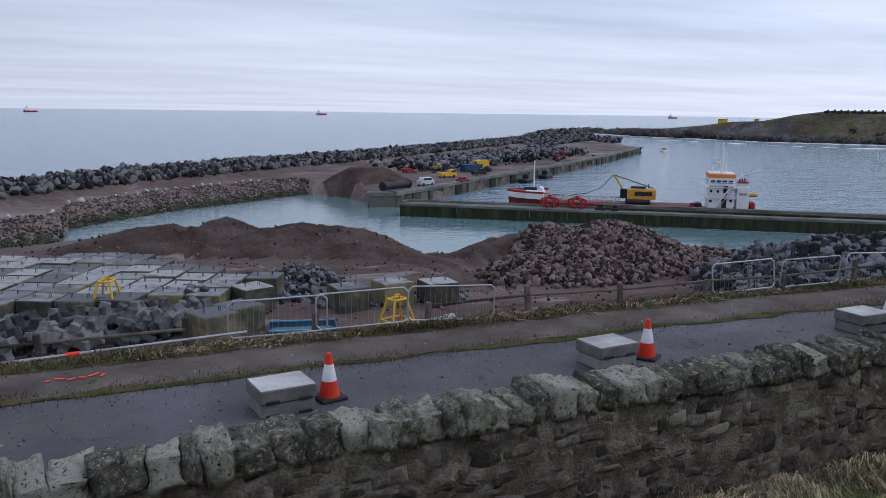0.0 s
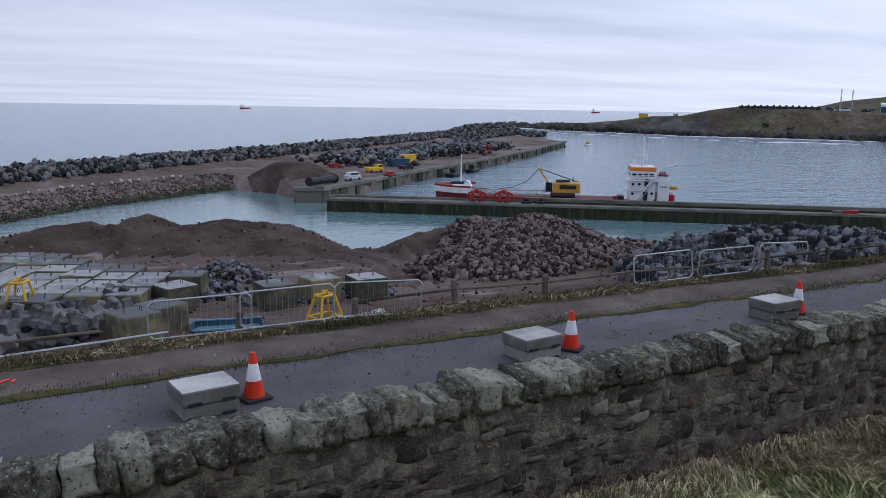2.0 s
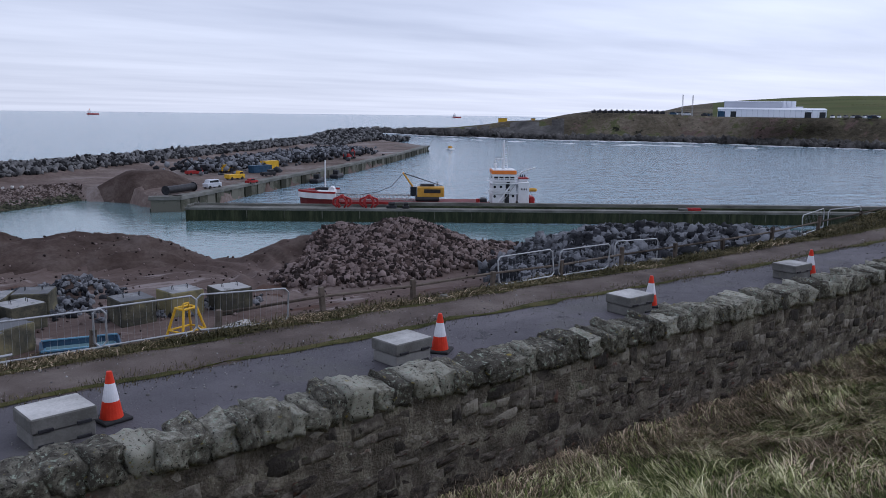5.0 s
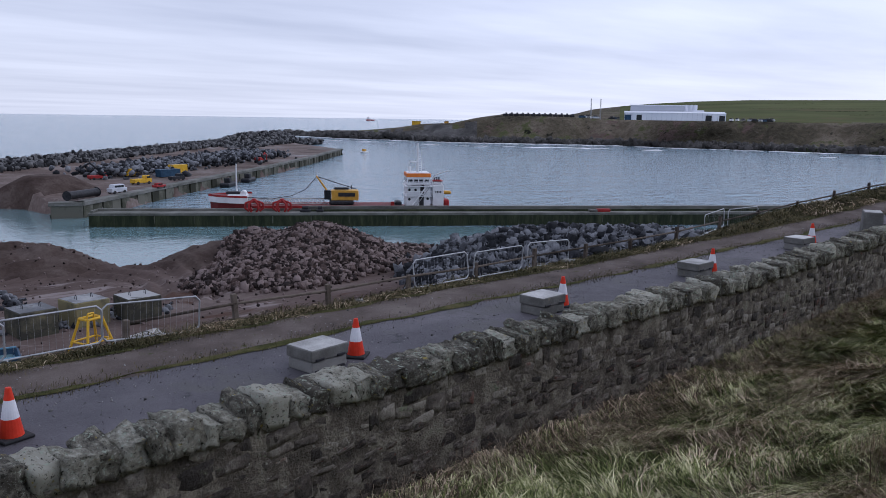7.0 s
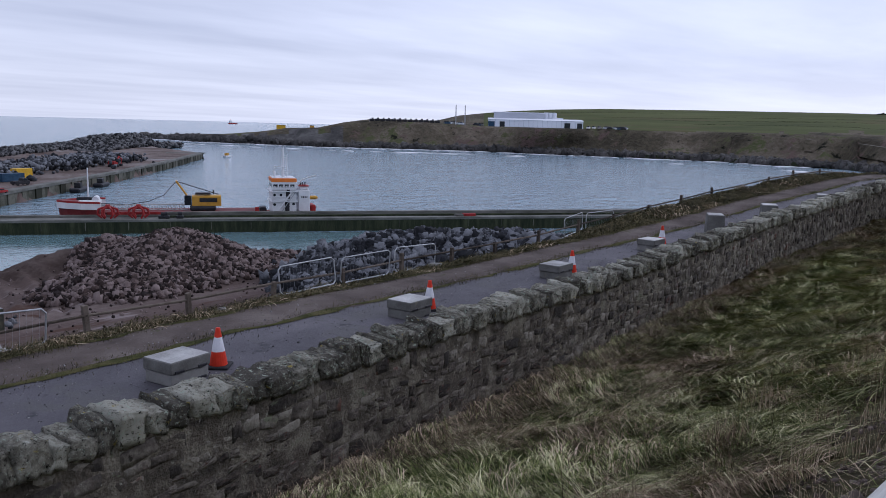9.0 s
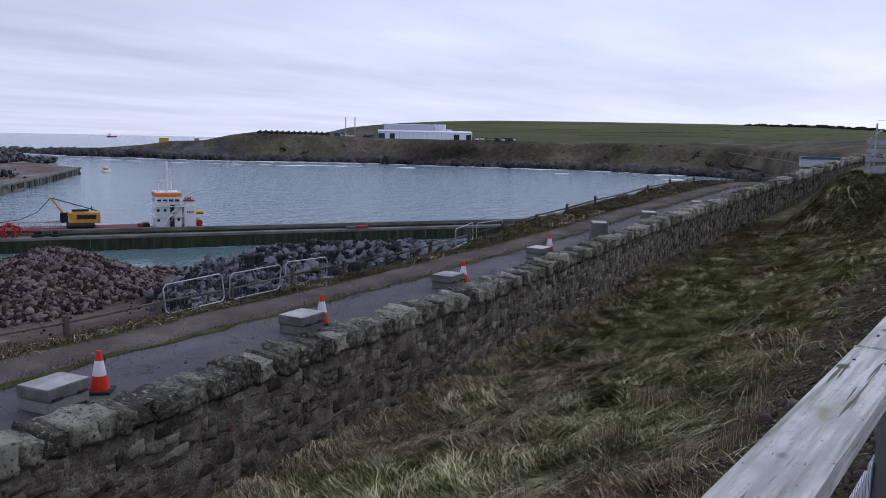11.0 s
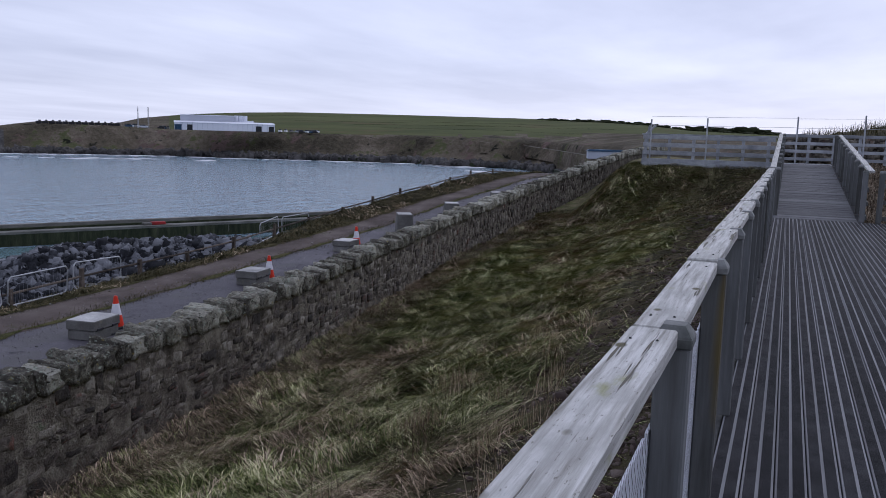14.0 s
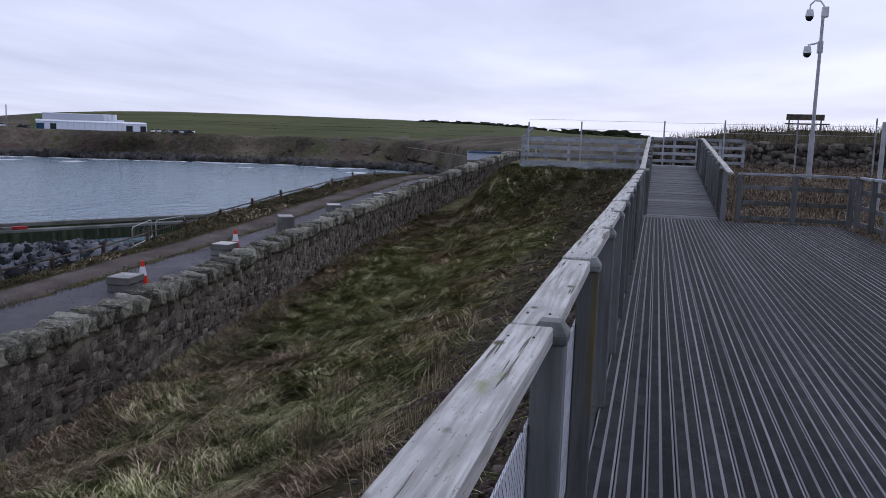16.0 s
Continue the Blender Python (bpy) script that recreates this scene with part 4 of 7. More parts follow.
for i, xx in enumerate(np.arange(4, 133, 6.5)):
    part("wall_joint", box((0.12 + 0.05 * math.sin(i * 3.1), 0.06, 1.3), (xx, 0.035, 0.55), bev=0.02), M["pile"], quay)

# pier of the outer harbour: capping beam and panel wall
pier = thing("pier", pose(0, 0, 0), "outer pier with stained concrete panel wall and capping beam", "pier")
PP = [(48.6, 151.6), (53.8, 149.6), (64.5, 158.6), (85.5, 177.8), (117, 205), (136, 221), (180, 262), (238, 320), (222, 326)]
for (ax, ay), (bx_, by_) in zip(PP[:-1], PP[1:]):
    L_ = math.hypot(bx_ - ax, by_ - ay)
    an = math.degrees(math.atan2(by_ - ay, bx_ - ax))
    fr_ = pose(ax, ay, 0, 0, 0, an)
    b = box((L_ + 0.4, 2.2, 0.7), (L_ / 2, 1.0, 2.25), bev=0.05)
    b.transform(fr_)
    part("capping_beam", b, M["quay"], pier)
    k = max(1, int(L_ / 3.4))
    for i in range(k):
        w = L_ / k
        b = box((w - 0.35, 0.7, 3.6), (w * (i + 0.5), 0.45 + 0.18 * (i % 2), -1.3), bev=0.05)
        b.transform(fr_)
        part("wall_panel", b, M["pile"], pier)
    b = box((L_, 1.2, 1.5), (L_ / 2, 0.95, -0.8))
    b.transform(fr_)
    part("wet_base", b, M["quay_wet"], pier)


def pipe():
    t = thing("steel_pipe", pose(56.5, 157.5, 2.9, 0, 0, 35), "dark rusty steel pipe lying on the pier", "pipe")
    bm = rod((-4.6, 0, 0.75), (4.6, 0, 0.75), 0.75, 18)
    part("barrel", bm, M["dark"], t)
    for xx in (-4.5, 4.5):
        part("flange", rod((xx - 0.08, 0, 0.75), (xx + 0.08, 0, 0.75), 0.92, 18), M["dark"], t)


pipe()


def vehicle(name, at, turn, size, body, label, category, cab=(0.1, 0.5), cabmat=None, glass=True):
    """A boxy vehicle: lower body, cab, windows, four wheels."""
    l, w, h = (0.78 * q for q in size)
    t = thing(name, pose(*at, 0, 0, turn), label, category, "vehicles on the pier")
    part("body", box((l, w, h * 0.5), (0, 0, h * 0.2), bev=0.08), body, t)
    part("cab", box((l * cab[1], w * 0.94, h * 0.42), (l * cab[0], 0, h * 0.68), bev=0.1, top=0.86), cabmat or body, t)
    if glass:
        for s in (-1, 1):
            part("window", box((l * cab[1] * 0.74, 0.04, h * 0.24), (l * cab[0], s * w * 0.45, h * 0.76)), M["glass"], t)
    for sx in (-0.32, 0.32):
        for sy in (-0.46, 0.46):
            part("wheel", rod((l * sx, w * sy - 0.12, h * 0.2), (l * sx, w * sy + 0.12, h * 0.2), h * 0.2, 12), M["rubber"], t)
    return t


vehicle("van", (65.5, 163.5, 2.75), 20, (5.0, 2.0, 2.2), M["silver"], "silver van parked on the pier platform", "van", cab=(0.0, 0.8))
vehicle("car", (77.5, 170.5, 2.75), 20, (3.8, 1.7, 1.3), M["red"], "red car parked by the pier edge", "car", cab=(-0.05, 0.55))
vehicle("dumper", (78.5, 182, 2.75), 15, (6.0, 2.4, 2.3), M["yellow"], "yellow dumper truck on the platform", "dumper", cab=(0.3, 0.25))
vehicle("pickup", (90, 188, 2.75), 15, (5.2, 2.0, 1.9), M["dark"], "dark pickup truck on the platform", "pickup", cab=(0.2, 0.4))
vehicle("wagon", (75.5, 200, 2.75), 10, (5.5, 2.3, 2.0), M["red"], "dark red flat wagon on the platform", "wagon", cab=(0.35, 0.2))
vehicle("roller", (85.5, 204, 2.75), 10, (4.0, 2.2, 2.4), M["yellow"], "small yellow roller on the platform", "roller", cab=(0.0, 0.45))
t = thing("site_container", pose(99, 206, 2.75, 0, 0, 12), "yellow steel site container on the pier platform", "container")
part("shell", box((4.6, 2.3, 2.5), (0, 0, 0.1), bev=0.06), M["yellow"], t)
part("door", box((0.08, 1.9, 2.0), (2.32, 0, 0.3)), M["crane_yellow"], t)
t = thing("blue_container", pose(93, 199, 2.75, 0, 0, 12), "blue steel storage container on the pier platform", "container")
part("shell", box((6.0, 2.3, 1.9), (0, 0, 0.1), bev=0.06), M["blue"], t)
part("door", box((0.08, 1.9, 1.6), (3.02, 0, 0.25)), M["blue"], t)


def excavator(at, turn, paint, label, s=1.0):
    t = thing("excavator", pose(*at, 0, 0, turn), label, "excavator")
    for sy in (-1, 1):
        part("track", box((3.6 * s, 0.55 * s, 0.85 * s), (0, sy * 1.05 * s, 0), bev=0.2 * s), M["rubber"], t)
    part("house", box((2.8 * s, 2.4 * s, 1.2 * s), (-0.4 * s, 0, 0.9 * s), bev=0.12), paint, t)
    part("cab", box((1.3 * s, 1.0 * s, 1.6 * s), (0.9 * s, 0.6 * s, 1.0 * s), bev=0.1), M["glass"], t)
    part("boom", bent([(1.0 * s, -0.3, 1.6 * s), (3.2 * s, -0.3, 3.6 * s), (5.0 * s, -0.3, 2.6 * s)], 0.24 * s, 8), paint, t)
    part("dipper", rod((5.0 * s, -0.3, 2.6 * s), (4.6 * s, -0.3, 0.8 * s), 0.18 * s, 8), paint, t)
    part("bucket", box((0.9 * s, 1.0 * s, 0.8 * s), (4.4 * s, -0.3, 0.1 * s), bev=0.15 * s, top=1.2), M["dark"], t)
    return t


excavator((79.5, 206, 2.75), 160, M["dark"], "dark excavator standing among the platform plant", 1.0)
excavator((145, 241, 2.75), 30, M["red"], "small red crane-like excavator at the pier edge", 0.9)
# small moored workboats below the pier wall
for xx, yy, l in ((107, 193.5, 7), (119, 204, 6)):
    t = thing("workboat", pose(xx, yy, -0.1, 0, 0, 42), "small dark workboat moored under the pier wall", "boat", "boats along the pier")
    part("hull", box((l, 2.4, 1.2), (0, 0, 0), bev=0.3, top=1.1), M["dark"], t)
    part("wheelhouse", box((1.6, 1.5, 1.3), (-0.6, 0, 1.1), bev=0.1), M["dark"], t)

# ---- the moored coaster ----


def ship():
    t = thing("coaster_ship", QM @ pose(40, 8.0, 0), "small red-hulled coaster with a white orange-banded wheelhouse tower, moored", "ship")
    # x runs from bow (-21.5) to stern (+21.5)
    vs, fs = [], []
    secs = ((-21.5, 0.25, 4.9), (-20, 1.9, 4.7), (-17.5, 3.4, 4.4), (-15.2, 4.2, 4.2), (-15.1, 4.2, 2.5), (-10, 4.5, 2.45), (0, 4.5, 2.4), (12, 4.5, 2.4), (18, 4.3, 2.6), (20.6, 3.6, 2.7), (21.2, 2.6, 2.7))
    for x, w, h in secs:
        vs += [(x, -w, h), (x * 0.985, -w * 0.8, -0.4), (x * 0.985, w * 0.8, -0.4), (x, w, h)]
    for i in range(len(secs) - 1):
        a = 4 * i
        fs += [(a, a + 1, a + 5, a + 4), (a + 1, a + 2, a + 6, a + 5), (a + 2, a + 3, a + 7, a + 6), (a + 3, a, a + 4, a + 7)]
    fs += [(0, 3, 2, 1), (len(vs) - 4, len(vs) - 3, len(vs) - 2, len(vs) - 1)]
    put("hull", mesh_of("hull", vs, fs, M["hull"]), t)
    # bow bulwark: white strake with a red rim
    for s in (-1, 1):
        b = bmesh.new()
        for (x0, w0), (x1, w1) in zip(((-21.6, 0.2), (-20, 1.95), (-17.5, 3.45)), ((-20, 1.95), (-17.5, 3.45), (-14.6, 4.3))):
            a = math.degrees(math.atan2(s * (w1 - w0), x1 - x0))
            box((math.hypot(x1 - x0, w1 - w0) + 0.1, 0.14, 1.0), ((x0 + x1) / 2, s * (w0 + w1) / 2, 3.5), (0, 0, a), 0, b)
        part("bow_strake", b, M["white"], t, "white bow plating")
        b = bmesh.new()
        for (x0, w0), (x1, w1) in zip(((-21.6, 0.2), (-20, 1.95), (-17.5, 3.45)), ((-20, 1.95), (-17.5, 3.45), (-14.6, 4.3))):
            a = math.degrees(math.atan2(s * (w1 - w0), x1 - x0))
            box((math.hypot(x1 - x0, w1 - w0) + 0.12, 0.2, 0.32), ((x0 + x1) / 2, s * (w0 + w1) / 2, 4.5), (0, 0, a), 0, b)
        part("bow_rim", b, M["red"], t, "red painted rim of the bow bulwark")
    part("fore_deckhouse", box((3.4, 3.2, 1.4), (-16.6, 0, 3.4), bev=0.15), M["white"], t)
    part("winch", rod((-15.6, -1.2, 4.9), (-15.6, 1.2, 4.9), 0.55, 12), M["white"], t)
    part("anchor_gear", box((2.4, 1.2, 0.5), (-17.4, 0, 4.8), bev=0.1), M["dark"], t)
    part("fore_mast", rod((-16.8, 0, 4.8), (-16.8, 0, 10.2), 0.16, 10, r2=0.1), M["white"], t)
    part("coaming", box((27, 6.6, 0.6), (-0.8, 0, 2.4), bev=0.06), M["hull"], t, "dark red hatch coaming")
    part("bulwark_rail", box((25, 0.12, 0.75), (-1.0, -4.45, 2.4)), M["red"], t)
    # wheelhouse tower
    tower = part("accommodation", box((4.2, 6.4, 4.1), (15.6, 0, 2.5), bev=0.06), M["white"], t)
    part("bridge", box((4.2, 5.6, 1.6), (15.6, 0, 6.6), bev=0.06, top=1.03), M["white"], t)
    part("bridge_band", box((4.4, 5.9, 0.66), (15.6, 0, 8.15), bev=0.05), M["orange"], t, "orange band round the bridge roof")
    part("bridge_roof", box((4.0, 5.4, 0.12), (15.6, 0, 8.815)), M["white"], t)
    for i in range(4):
        part("bridge_window", box((0.75, 0.06, 0.75), (14.1 + i * 0.98, -2.83, 7.25)), M["glass"], t)
    for i in range(4):
        part("bridge_window", box((0.06, 0.95, 0.75), (13.48, -2.1 + i * 1.4, 7.25)), M["glass"], t)
    part("bridge_deck", box((5.0, 7.2, 0.12), (15.6, 0, 6.48)), M["white"], t)
    part("mid_deck", box((4.8, 7.0, 0.12), (15.6, 0, 4.7)), M["white"], t)
    for z, h in ((6.48, 1.0), (4.7, 0.9)):
        b = bmesh.new()
        for k in (0.5, 1.0):
            rod((12.8, -3.5, z + h * k), (18.0, -3.5, z + h * k), 0.04, 6, b)
        for i in range(6):
            rod((12.8 + i * 1.04, -3.5, z), (12.8 + i * 1.04, -3.5, z + h), 0.04, 6, b)
        part("deck_railing", b, M["white"], t)
    for xx, zz in ((13.9, 5.6), (13.9, 3.9), (15.0, 5.6), (17.2, 4.0)):
        part("porthole", rod((xx, -3.24, zz + 0.3), (xx, -3.18, zz + 0.3), 0.24, 12), M["glass"], t)
    part("door", box((0.8, 0.08, 1.9), (16.1, -3.23, 3.0), bev=0.02), M["dark"], t, "dark open doorway")
    part("upper_door", box((0.7, 0.08, 1.6), (16.2, -3.23, 5.25), bev=0.02), M["dark"], t)
    part("stair", rod((16.9, -3.5, 6.5), (14.4, -3.6, 3.0), 0.12, 6), M["white"], t)
    part("stair", rod((17.6, -3.5, 6.5), (15.1, -3.6, 3.0), 0.06, 6), M["steel"], t)
    part("aft_house", box((2.0, 4.6, 4.2), (19.2, -0.3, 2.5), bev=0.06), M["white"], t)
    part("funnel", box((1.6, 2.4, 0.6), (19.2, -0.3, 6.7), bev=0.1), M["white"], t)
    part("funnel_top", box((1.9, 2.7, 0.18), (19.2, -0.3, 7.3)), M["red"], t, "red funnel rim")
    part("funnel_shade", box((0.9, 4.0, 3.6), (18.2, 0, 3.2)), M["cladding_grey"], t)
    for k in range(3):
        part("exhaust", rod((18.8 + k * 0.4, -0.3, 7.4), (18.8 + k * 0.4, -0.3, 8.0), 0.12, 8), M["dark"], t)
    # lettering too small to read on the aft house
    for k in range(4):
        part("letter_bar", box((0.16, 0.05, 0.34), (18.75 + k * 0.3, -2.62, 5.3)), M["dark"], t)
    # mast with yards, radar and ladder
    b = rod((15.7, 0, 8.9), (15.7, 0, 14.2), 0.27, 8, r2=0.17)
    rod((16.4, 0, 8.9), (16.4, 0, 13.0), 0.1, 6, b)
    for k in range(11):
        rod((15.7, 0, 9.4 + k * 0.33), (16.4, 0, 9.4 + k * 0.33), 0.05, 6, b)
    part("main_mast", b, M["white"], t)
    part("yard", rod((15.7, -1.6, 11.5), (15.7, 1.6, 11.5), 0.07, 6), M["white"], t)
    part("radar", box((0.3, 2.4, 0.22), (15.1, 0, 10.6), (0, 0, 35), 0.05), M["white"], t)
    part("aerial", rod((14.0, -1.8, 8.9), (14.0, -1.8, 11.0), 0.07, 6), M["white"], t)
    part("searchlight", rod((14.3, 1.5, 8.9), (14.3, 1.5, 9.9), 0.25, 8), M["white"], t)
    part("davit", bent([(17.8, -2.5, 7.4), (18.8, -2.5, 8.6), (21.2, -2.5, 9.4)], 0.12, 8), M["white"], t)
    part("lifeboat", box((1.6, 1.2, 0.6), (20.9, -1.4, 5.0), bev=0.2), M["crane_yellow"], t)
    part("stern_gear", box((1.0, 3.4, 1.3), (20.9, 0, 2.7), bev=0.2), M["red"], t)
    part("stern_winch", box((1.2, 2.4, 1.3), (12.0, -1.0, 2.4), bev=0.2), M["dark"], t)
    part("capstan", rod((10.9, -2.6, 2.4), (10.9, -2.6, 3.7), 0.35, 10), M["red"], t)
    return t


ship()


def crane():
    """A crawler crane standing on the ship's hatch, boom lowered forward."""
    t = thing("crawler_crane", QM @ pose(41.8, 8.0, 3.0), "yellow crawler crane with lowered lattice boom, standing on the ship's hatch", "crane")
    for s in (-1, 1):
        part("track", box((4.4, 0.8, 0.8), (0, s * 1.6, 0), bev=0.25), M["dark"], t)
    part("car_body", box((2.4, 2.6, 0.5), (0, 0, 0.45)), M["dark"], t)
    part("house", box((4.9, 2.9, 1.75), (0.6, 0, 0.8), bev=0.08), M["crane_yellow"], t)
    part("cab", box((1.2, 1.1, 1.7), (-2.5, -0.9, 0.95), bev=0.1), M["glass"], t, "dark glazed cab")
    part("engine_vents", box((3.0, 0.06, 0.7), (0.9, -1.47, 1.5)), M["dark"], t)
    part("roof_gear", box((2.6, 1.4, 0.35), (0.0, 0, 2.7), bev=0.08), M["dark"], t)
    part("exhaust", rod((1.8, 0.4, 2.7), (1.8, 0.4, 3.5), 0.1, 8), M["dark"], t)
    b = bmesh.new()
    for s in (-0.8, 0.8):
        rod((-2.0, s, 1.6), (-4.4, s * 0.6, 5.0), 0.13, 8, b)
    rod((-4.4, -0.5, 5.0), (-4.4, 0.5, 5.0), 0.14, 8, b)
    part("gantry", b, M["crane_yellow"], t)
    for s in (-0.35, 0.35):
        part("pendant", bent([(-4.4, s, 5.0), (2.6, s, 2.75)], 0.05, 6), M["dark"], t)
    sag = [(-4.4, 0, 5.0), (-6.5, 0, 2.6), (-9, 0, 1.5), (-12.5, 0, 0.95), (-17.6, 0, 1.25)]
    part("hoist_rope", bent(sag, 0.06, 6), M["dark"], t)
    b = bmesh.new()
    for y in (-0.6, 0.6):
        for z in (0.1, 1.0):
            rod((-2.6, y, z), (-17.5, y * 0.7, z * 0.9 + 0.05), 0.055, 6, b)
    for i in range(20):
        x0 = -3 - i * 0.73
        for y in (-0.6, 0.6):
            rod((x0, y, 0.1), (x0 - 0.36, y, 1.0), 0.035, 5, b)
            rod((x0 - 0.36, y, 1.0), (x0 - 0.73, y, 0.1), 0.035, 5, b)
    part("lattice_boom", b, M["concrete_top"], t, "pale lattice boom")
    part("boom_head", box((1.0, 1.2, 1.6), (-17.9, 0, 0.1), bev=0.2), M["dark"], t)


crane()
for sx in (26.8, 31.5):
    t = thing("orange_peel_grab", QM @ pose(sx, 1.7, 2.33), "red steel grab resting on the quay", "grab", "grabs on the quay")
    part("crown", rod((0, 0, 1.6), (0, 0, 2.3), 0.55, 10, r2=0.35), M["red"], t)
    for k in range(6):
        a = k * math.pi / 3
        c_, s_ = math.cos(a), math.sin(a)
        part("tine", bent([(0.4 * c_, 0.4 * s_, 1.9), (1.45 * c_, 1.3 * s_, 1.5), (1.6 * c_, 1.4 * s_, 0.7), (0.9 * c_, 0.8 * s_, 0.1)], 0.17, 6), M["red"], t)
for sx, w in ((35.5, 1.8), (38.0, 1.2)):
    t = thing("quay_gear", QM @ pose(sx, 1.2, 2.33), "small heap of dark mooring gear on the quay", "gear", "gear on the quay")
    part("frame", box((w, 1.0, 0.5), (0, 0, 0), bev=0.1), M["dark"], t)
    part("drum", rod((-w * 0.3, 0, 0.75), (w * 0.3, 0, 0.75), 0.32, 10), M["dark"], t)
t = thing("pallet_stack", QM @ pose(89, 1.3, 2.33), "red and grey bundle stacked on the quay", "stack")
part("bundle", box((2.4, 1.1, 0.5), (0, 0, 0), bev=0.05), M["red"], t)
part("cover", box((1.6, 1.0, 0.4), (-1.9, 0, 0), bev=0.08), M["concrete"], t)

# ---- far buildings on the headland ----


def factory():
    at = polar(59.3, 592, z=0)
    t = thing("factory", pose(at.x, at.y, 18.4, 0, 0, -59.3 + 4), "long white metal-clad industrial building on the headland", "building")
    part("wall", box((66, 26, 5.0), (0, 0, 0)), M["cladding"], t)
    # low-pitched roof
    v = [(-33.4, -13.4, 5.0), (33.4, -13.4, 5.0), (33.4, 13.4, 5.0), (-33.4, 13.4, 5.0), (-33.4, 0, 6.2), (33.4, 0, 6.2)]
    put("roof", mesh_of("roof", v, [(0, 1, 5, 4), (2, 3, 4, 5), (1, 2, 5), (3, 0, 4), (3, 2, 1, 0)], M["cladding"]), t)
    part("upper_hall", box((36, 14, 10.0), (-11, 8, 0)), M["cladding_grey"], t, "taller grey-white rear hall")
    part("upper_roof", box((36.6, 14.6, 0.5), (-11, 8, 10.0)), M["cladding"], t)
    for xx in (8.5, 11.5, 14.5):
        part("silo", rod((xx, 6, 0), (xx, 6, 10.8), 1.7, 14), M["cladding"], t)
    part("annex", box((8, 8, 7.2), (16.5, 7, 0)), M["cladding"], t)
    for xx, w in ((-31, 4.5), (-23.5, 3.5), (22, 4.0), (30.6, 3.6)):
        part("roller_door", box((w, 0.2, 3.6), (xx, -13.08, 0)), M["blue"] if xx < -25 else M["glass"], t)
    for k in range(20):
        part("panel_joint", box((0.18, 0.06, 5.0), (-31.6 + k * 3.3, -13.03, 0)), M["cladding_grey"], t)


factory()


def headland_z(x, y):
    a = math.degrees(math.atan2(x, y))
    r = math.hypot(x, y)
    r0_ = float(shore_r(a))
    d = 42.0 if a < 80 else 60.0
    zc_ = 19 + (r0_ + d) * math.tan(radians(float(crest_el(a))))
    zt_ = 19 + (r0_ + d + 975) * math.tan(radians(float(top_el(a))))
    return zc_ + (zt_ - zc_) * min(1, max(0, (r - r0_ - d) / 975))


for az, col in ((53.84, 0), (54.48, 0)):
    p = polar(az, 640)
    t = thing("radio_mast", pose(p.x, p.y, headland_z(p.x, p.y) - 0.5), "tall slim grey radio mast on the headland", "mast", "radio masts")
    b = bmesh.new()
    for k in range(3):
        a = k * 2.1
        rod((0.45 * math.cos(a), 0.45 * math.sin(a), 0), (0.3 * math.cos(a), 0.3 * math.sin(a), 15.5), 0.14, 5, b)
    for k in range(14):
        rod((0.45, 0, k * 1.1), (-0.3, 0.35, k * 1.1 + 1.1), 0.09, 4, b)
    part("lattice", b, M["steel"], t)
p = polar(41.8, 700)
t = thing("yellow_cabin", pose(p.x, p.y, headland_z(p.x, p.y) - 0.6, 0, 0, -42), "yellow cabin on the tip of the headland", "cabin")
part("shell", box((7.4, 3.2, 3.6), (0, 0, 0), bev=0.05), M["yellow"], t)
part("roof", box((7.8, 3.6, 0.2), (0, 0, 3.6)), M["crane_yellow"], t)
p = polar(43.9, 680)
t = thing("small_yellow_cabin", pose(p.x, p.y, headland_z(p.x, p.y) - 0.6, 0, 0, -44), "small pale yellow hut on the headland", "cabin")
part("shell", box((3.5, 2.6, 2.2), (0, 0, 0), bev=0.05), M["crane_yellow"], t)
part("roof", box((3.8, 2.9, 0.2), (0, 0, 2.2)), M["concrete"], t)
# long dark storage racks and scattered plant along the headland top
for k in range(13):
    p = polar(48.0 + k * 0.38, 655)
    t = thing("stored_unit", pose(p.x, p.y, headland_z(p.x, p.y) - 0.3, 0, 0, -50), "dark stacked concrete unit stored on the headland", "unit", "units stored on the headland")
    part("cast_block", box((4.0, 3.0, 2.2), (0, 0, 0), bev=0.5), M["dark"], t)
    part("crown_block", box((1.6, 1.4, 0.8), (0.6, 0, 2.2), bev=0.2), M["armour"], t)
r_ = random.Random(4)
for k in range(26):
    az = r_.choice((r_.uniform(53.0, 55.8), r_.uniform(62.7, 65.5)))
    p = polar(az, 610 + r_.uniform(-8, 12))
    c = r_.choice((M["white"], M["silver"], M["dark"], M["concrete"], M["blue"]))
    t = thing("parked_vehicle", pose(p.x, p.y, headland_z(p.x, p.y) - 0.2, 0, 0, r_.uniform(0, 180)), "small parked vehicle far off by the factory", "vehicle", "vehicles by the factory")
    part("body", box((4.6, 2.0, 1.2), (0, 0, 0.3), bev=0.15), c, t)
    part("cab", box((2.6, 1.8, 0.8), (0, 0, 1.5), bev=0.15, top=0.85), M["glass"], t)
# blue shed at the head of the bay
p = polar(85.6, 300)
t = thing("blue_shed", pose(p.x, p.y, 12.4, 0, 0, -80), "low blue-roofed shed at the head of the bay", "shed")
part("wall", box((14, 7, 2.6), (0, 0, 0)), M["cladding_grey"], t)
part("roof", box((14.8, 7.8, 0.7), (0, 0, 2.6), bev=0.05, top=0.9), M["blue"], t)
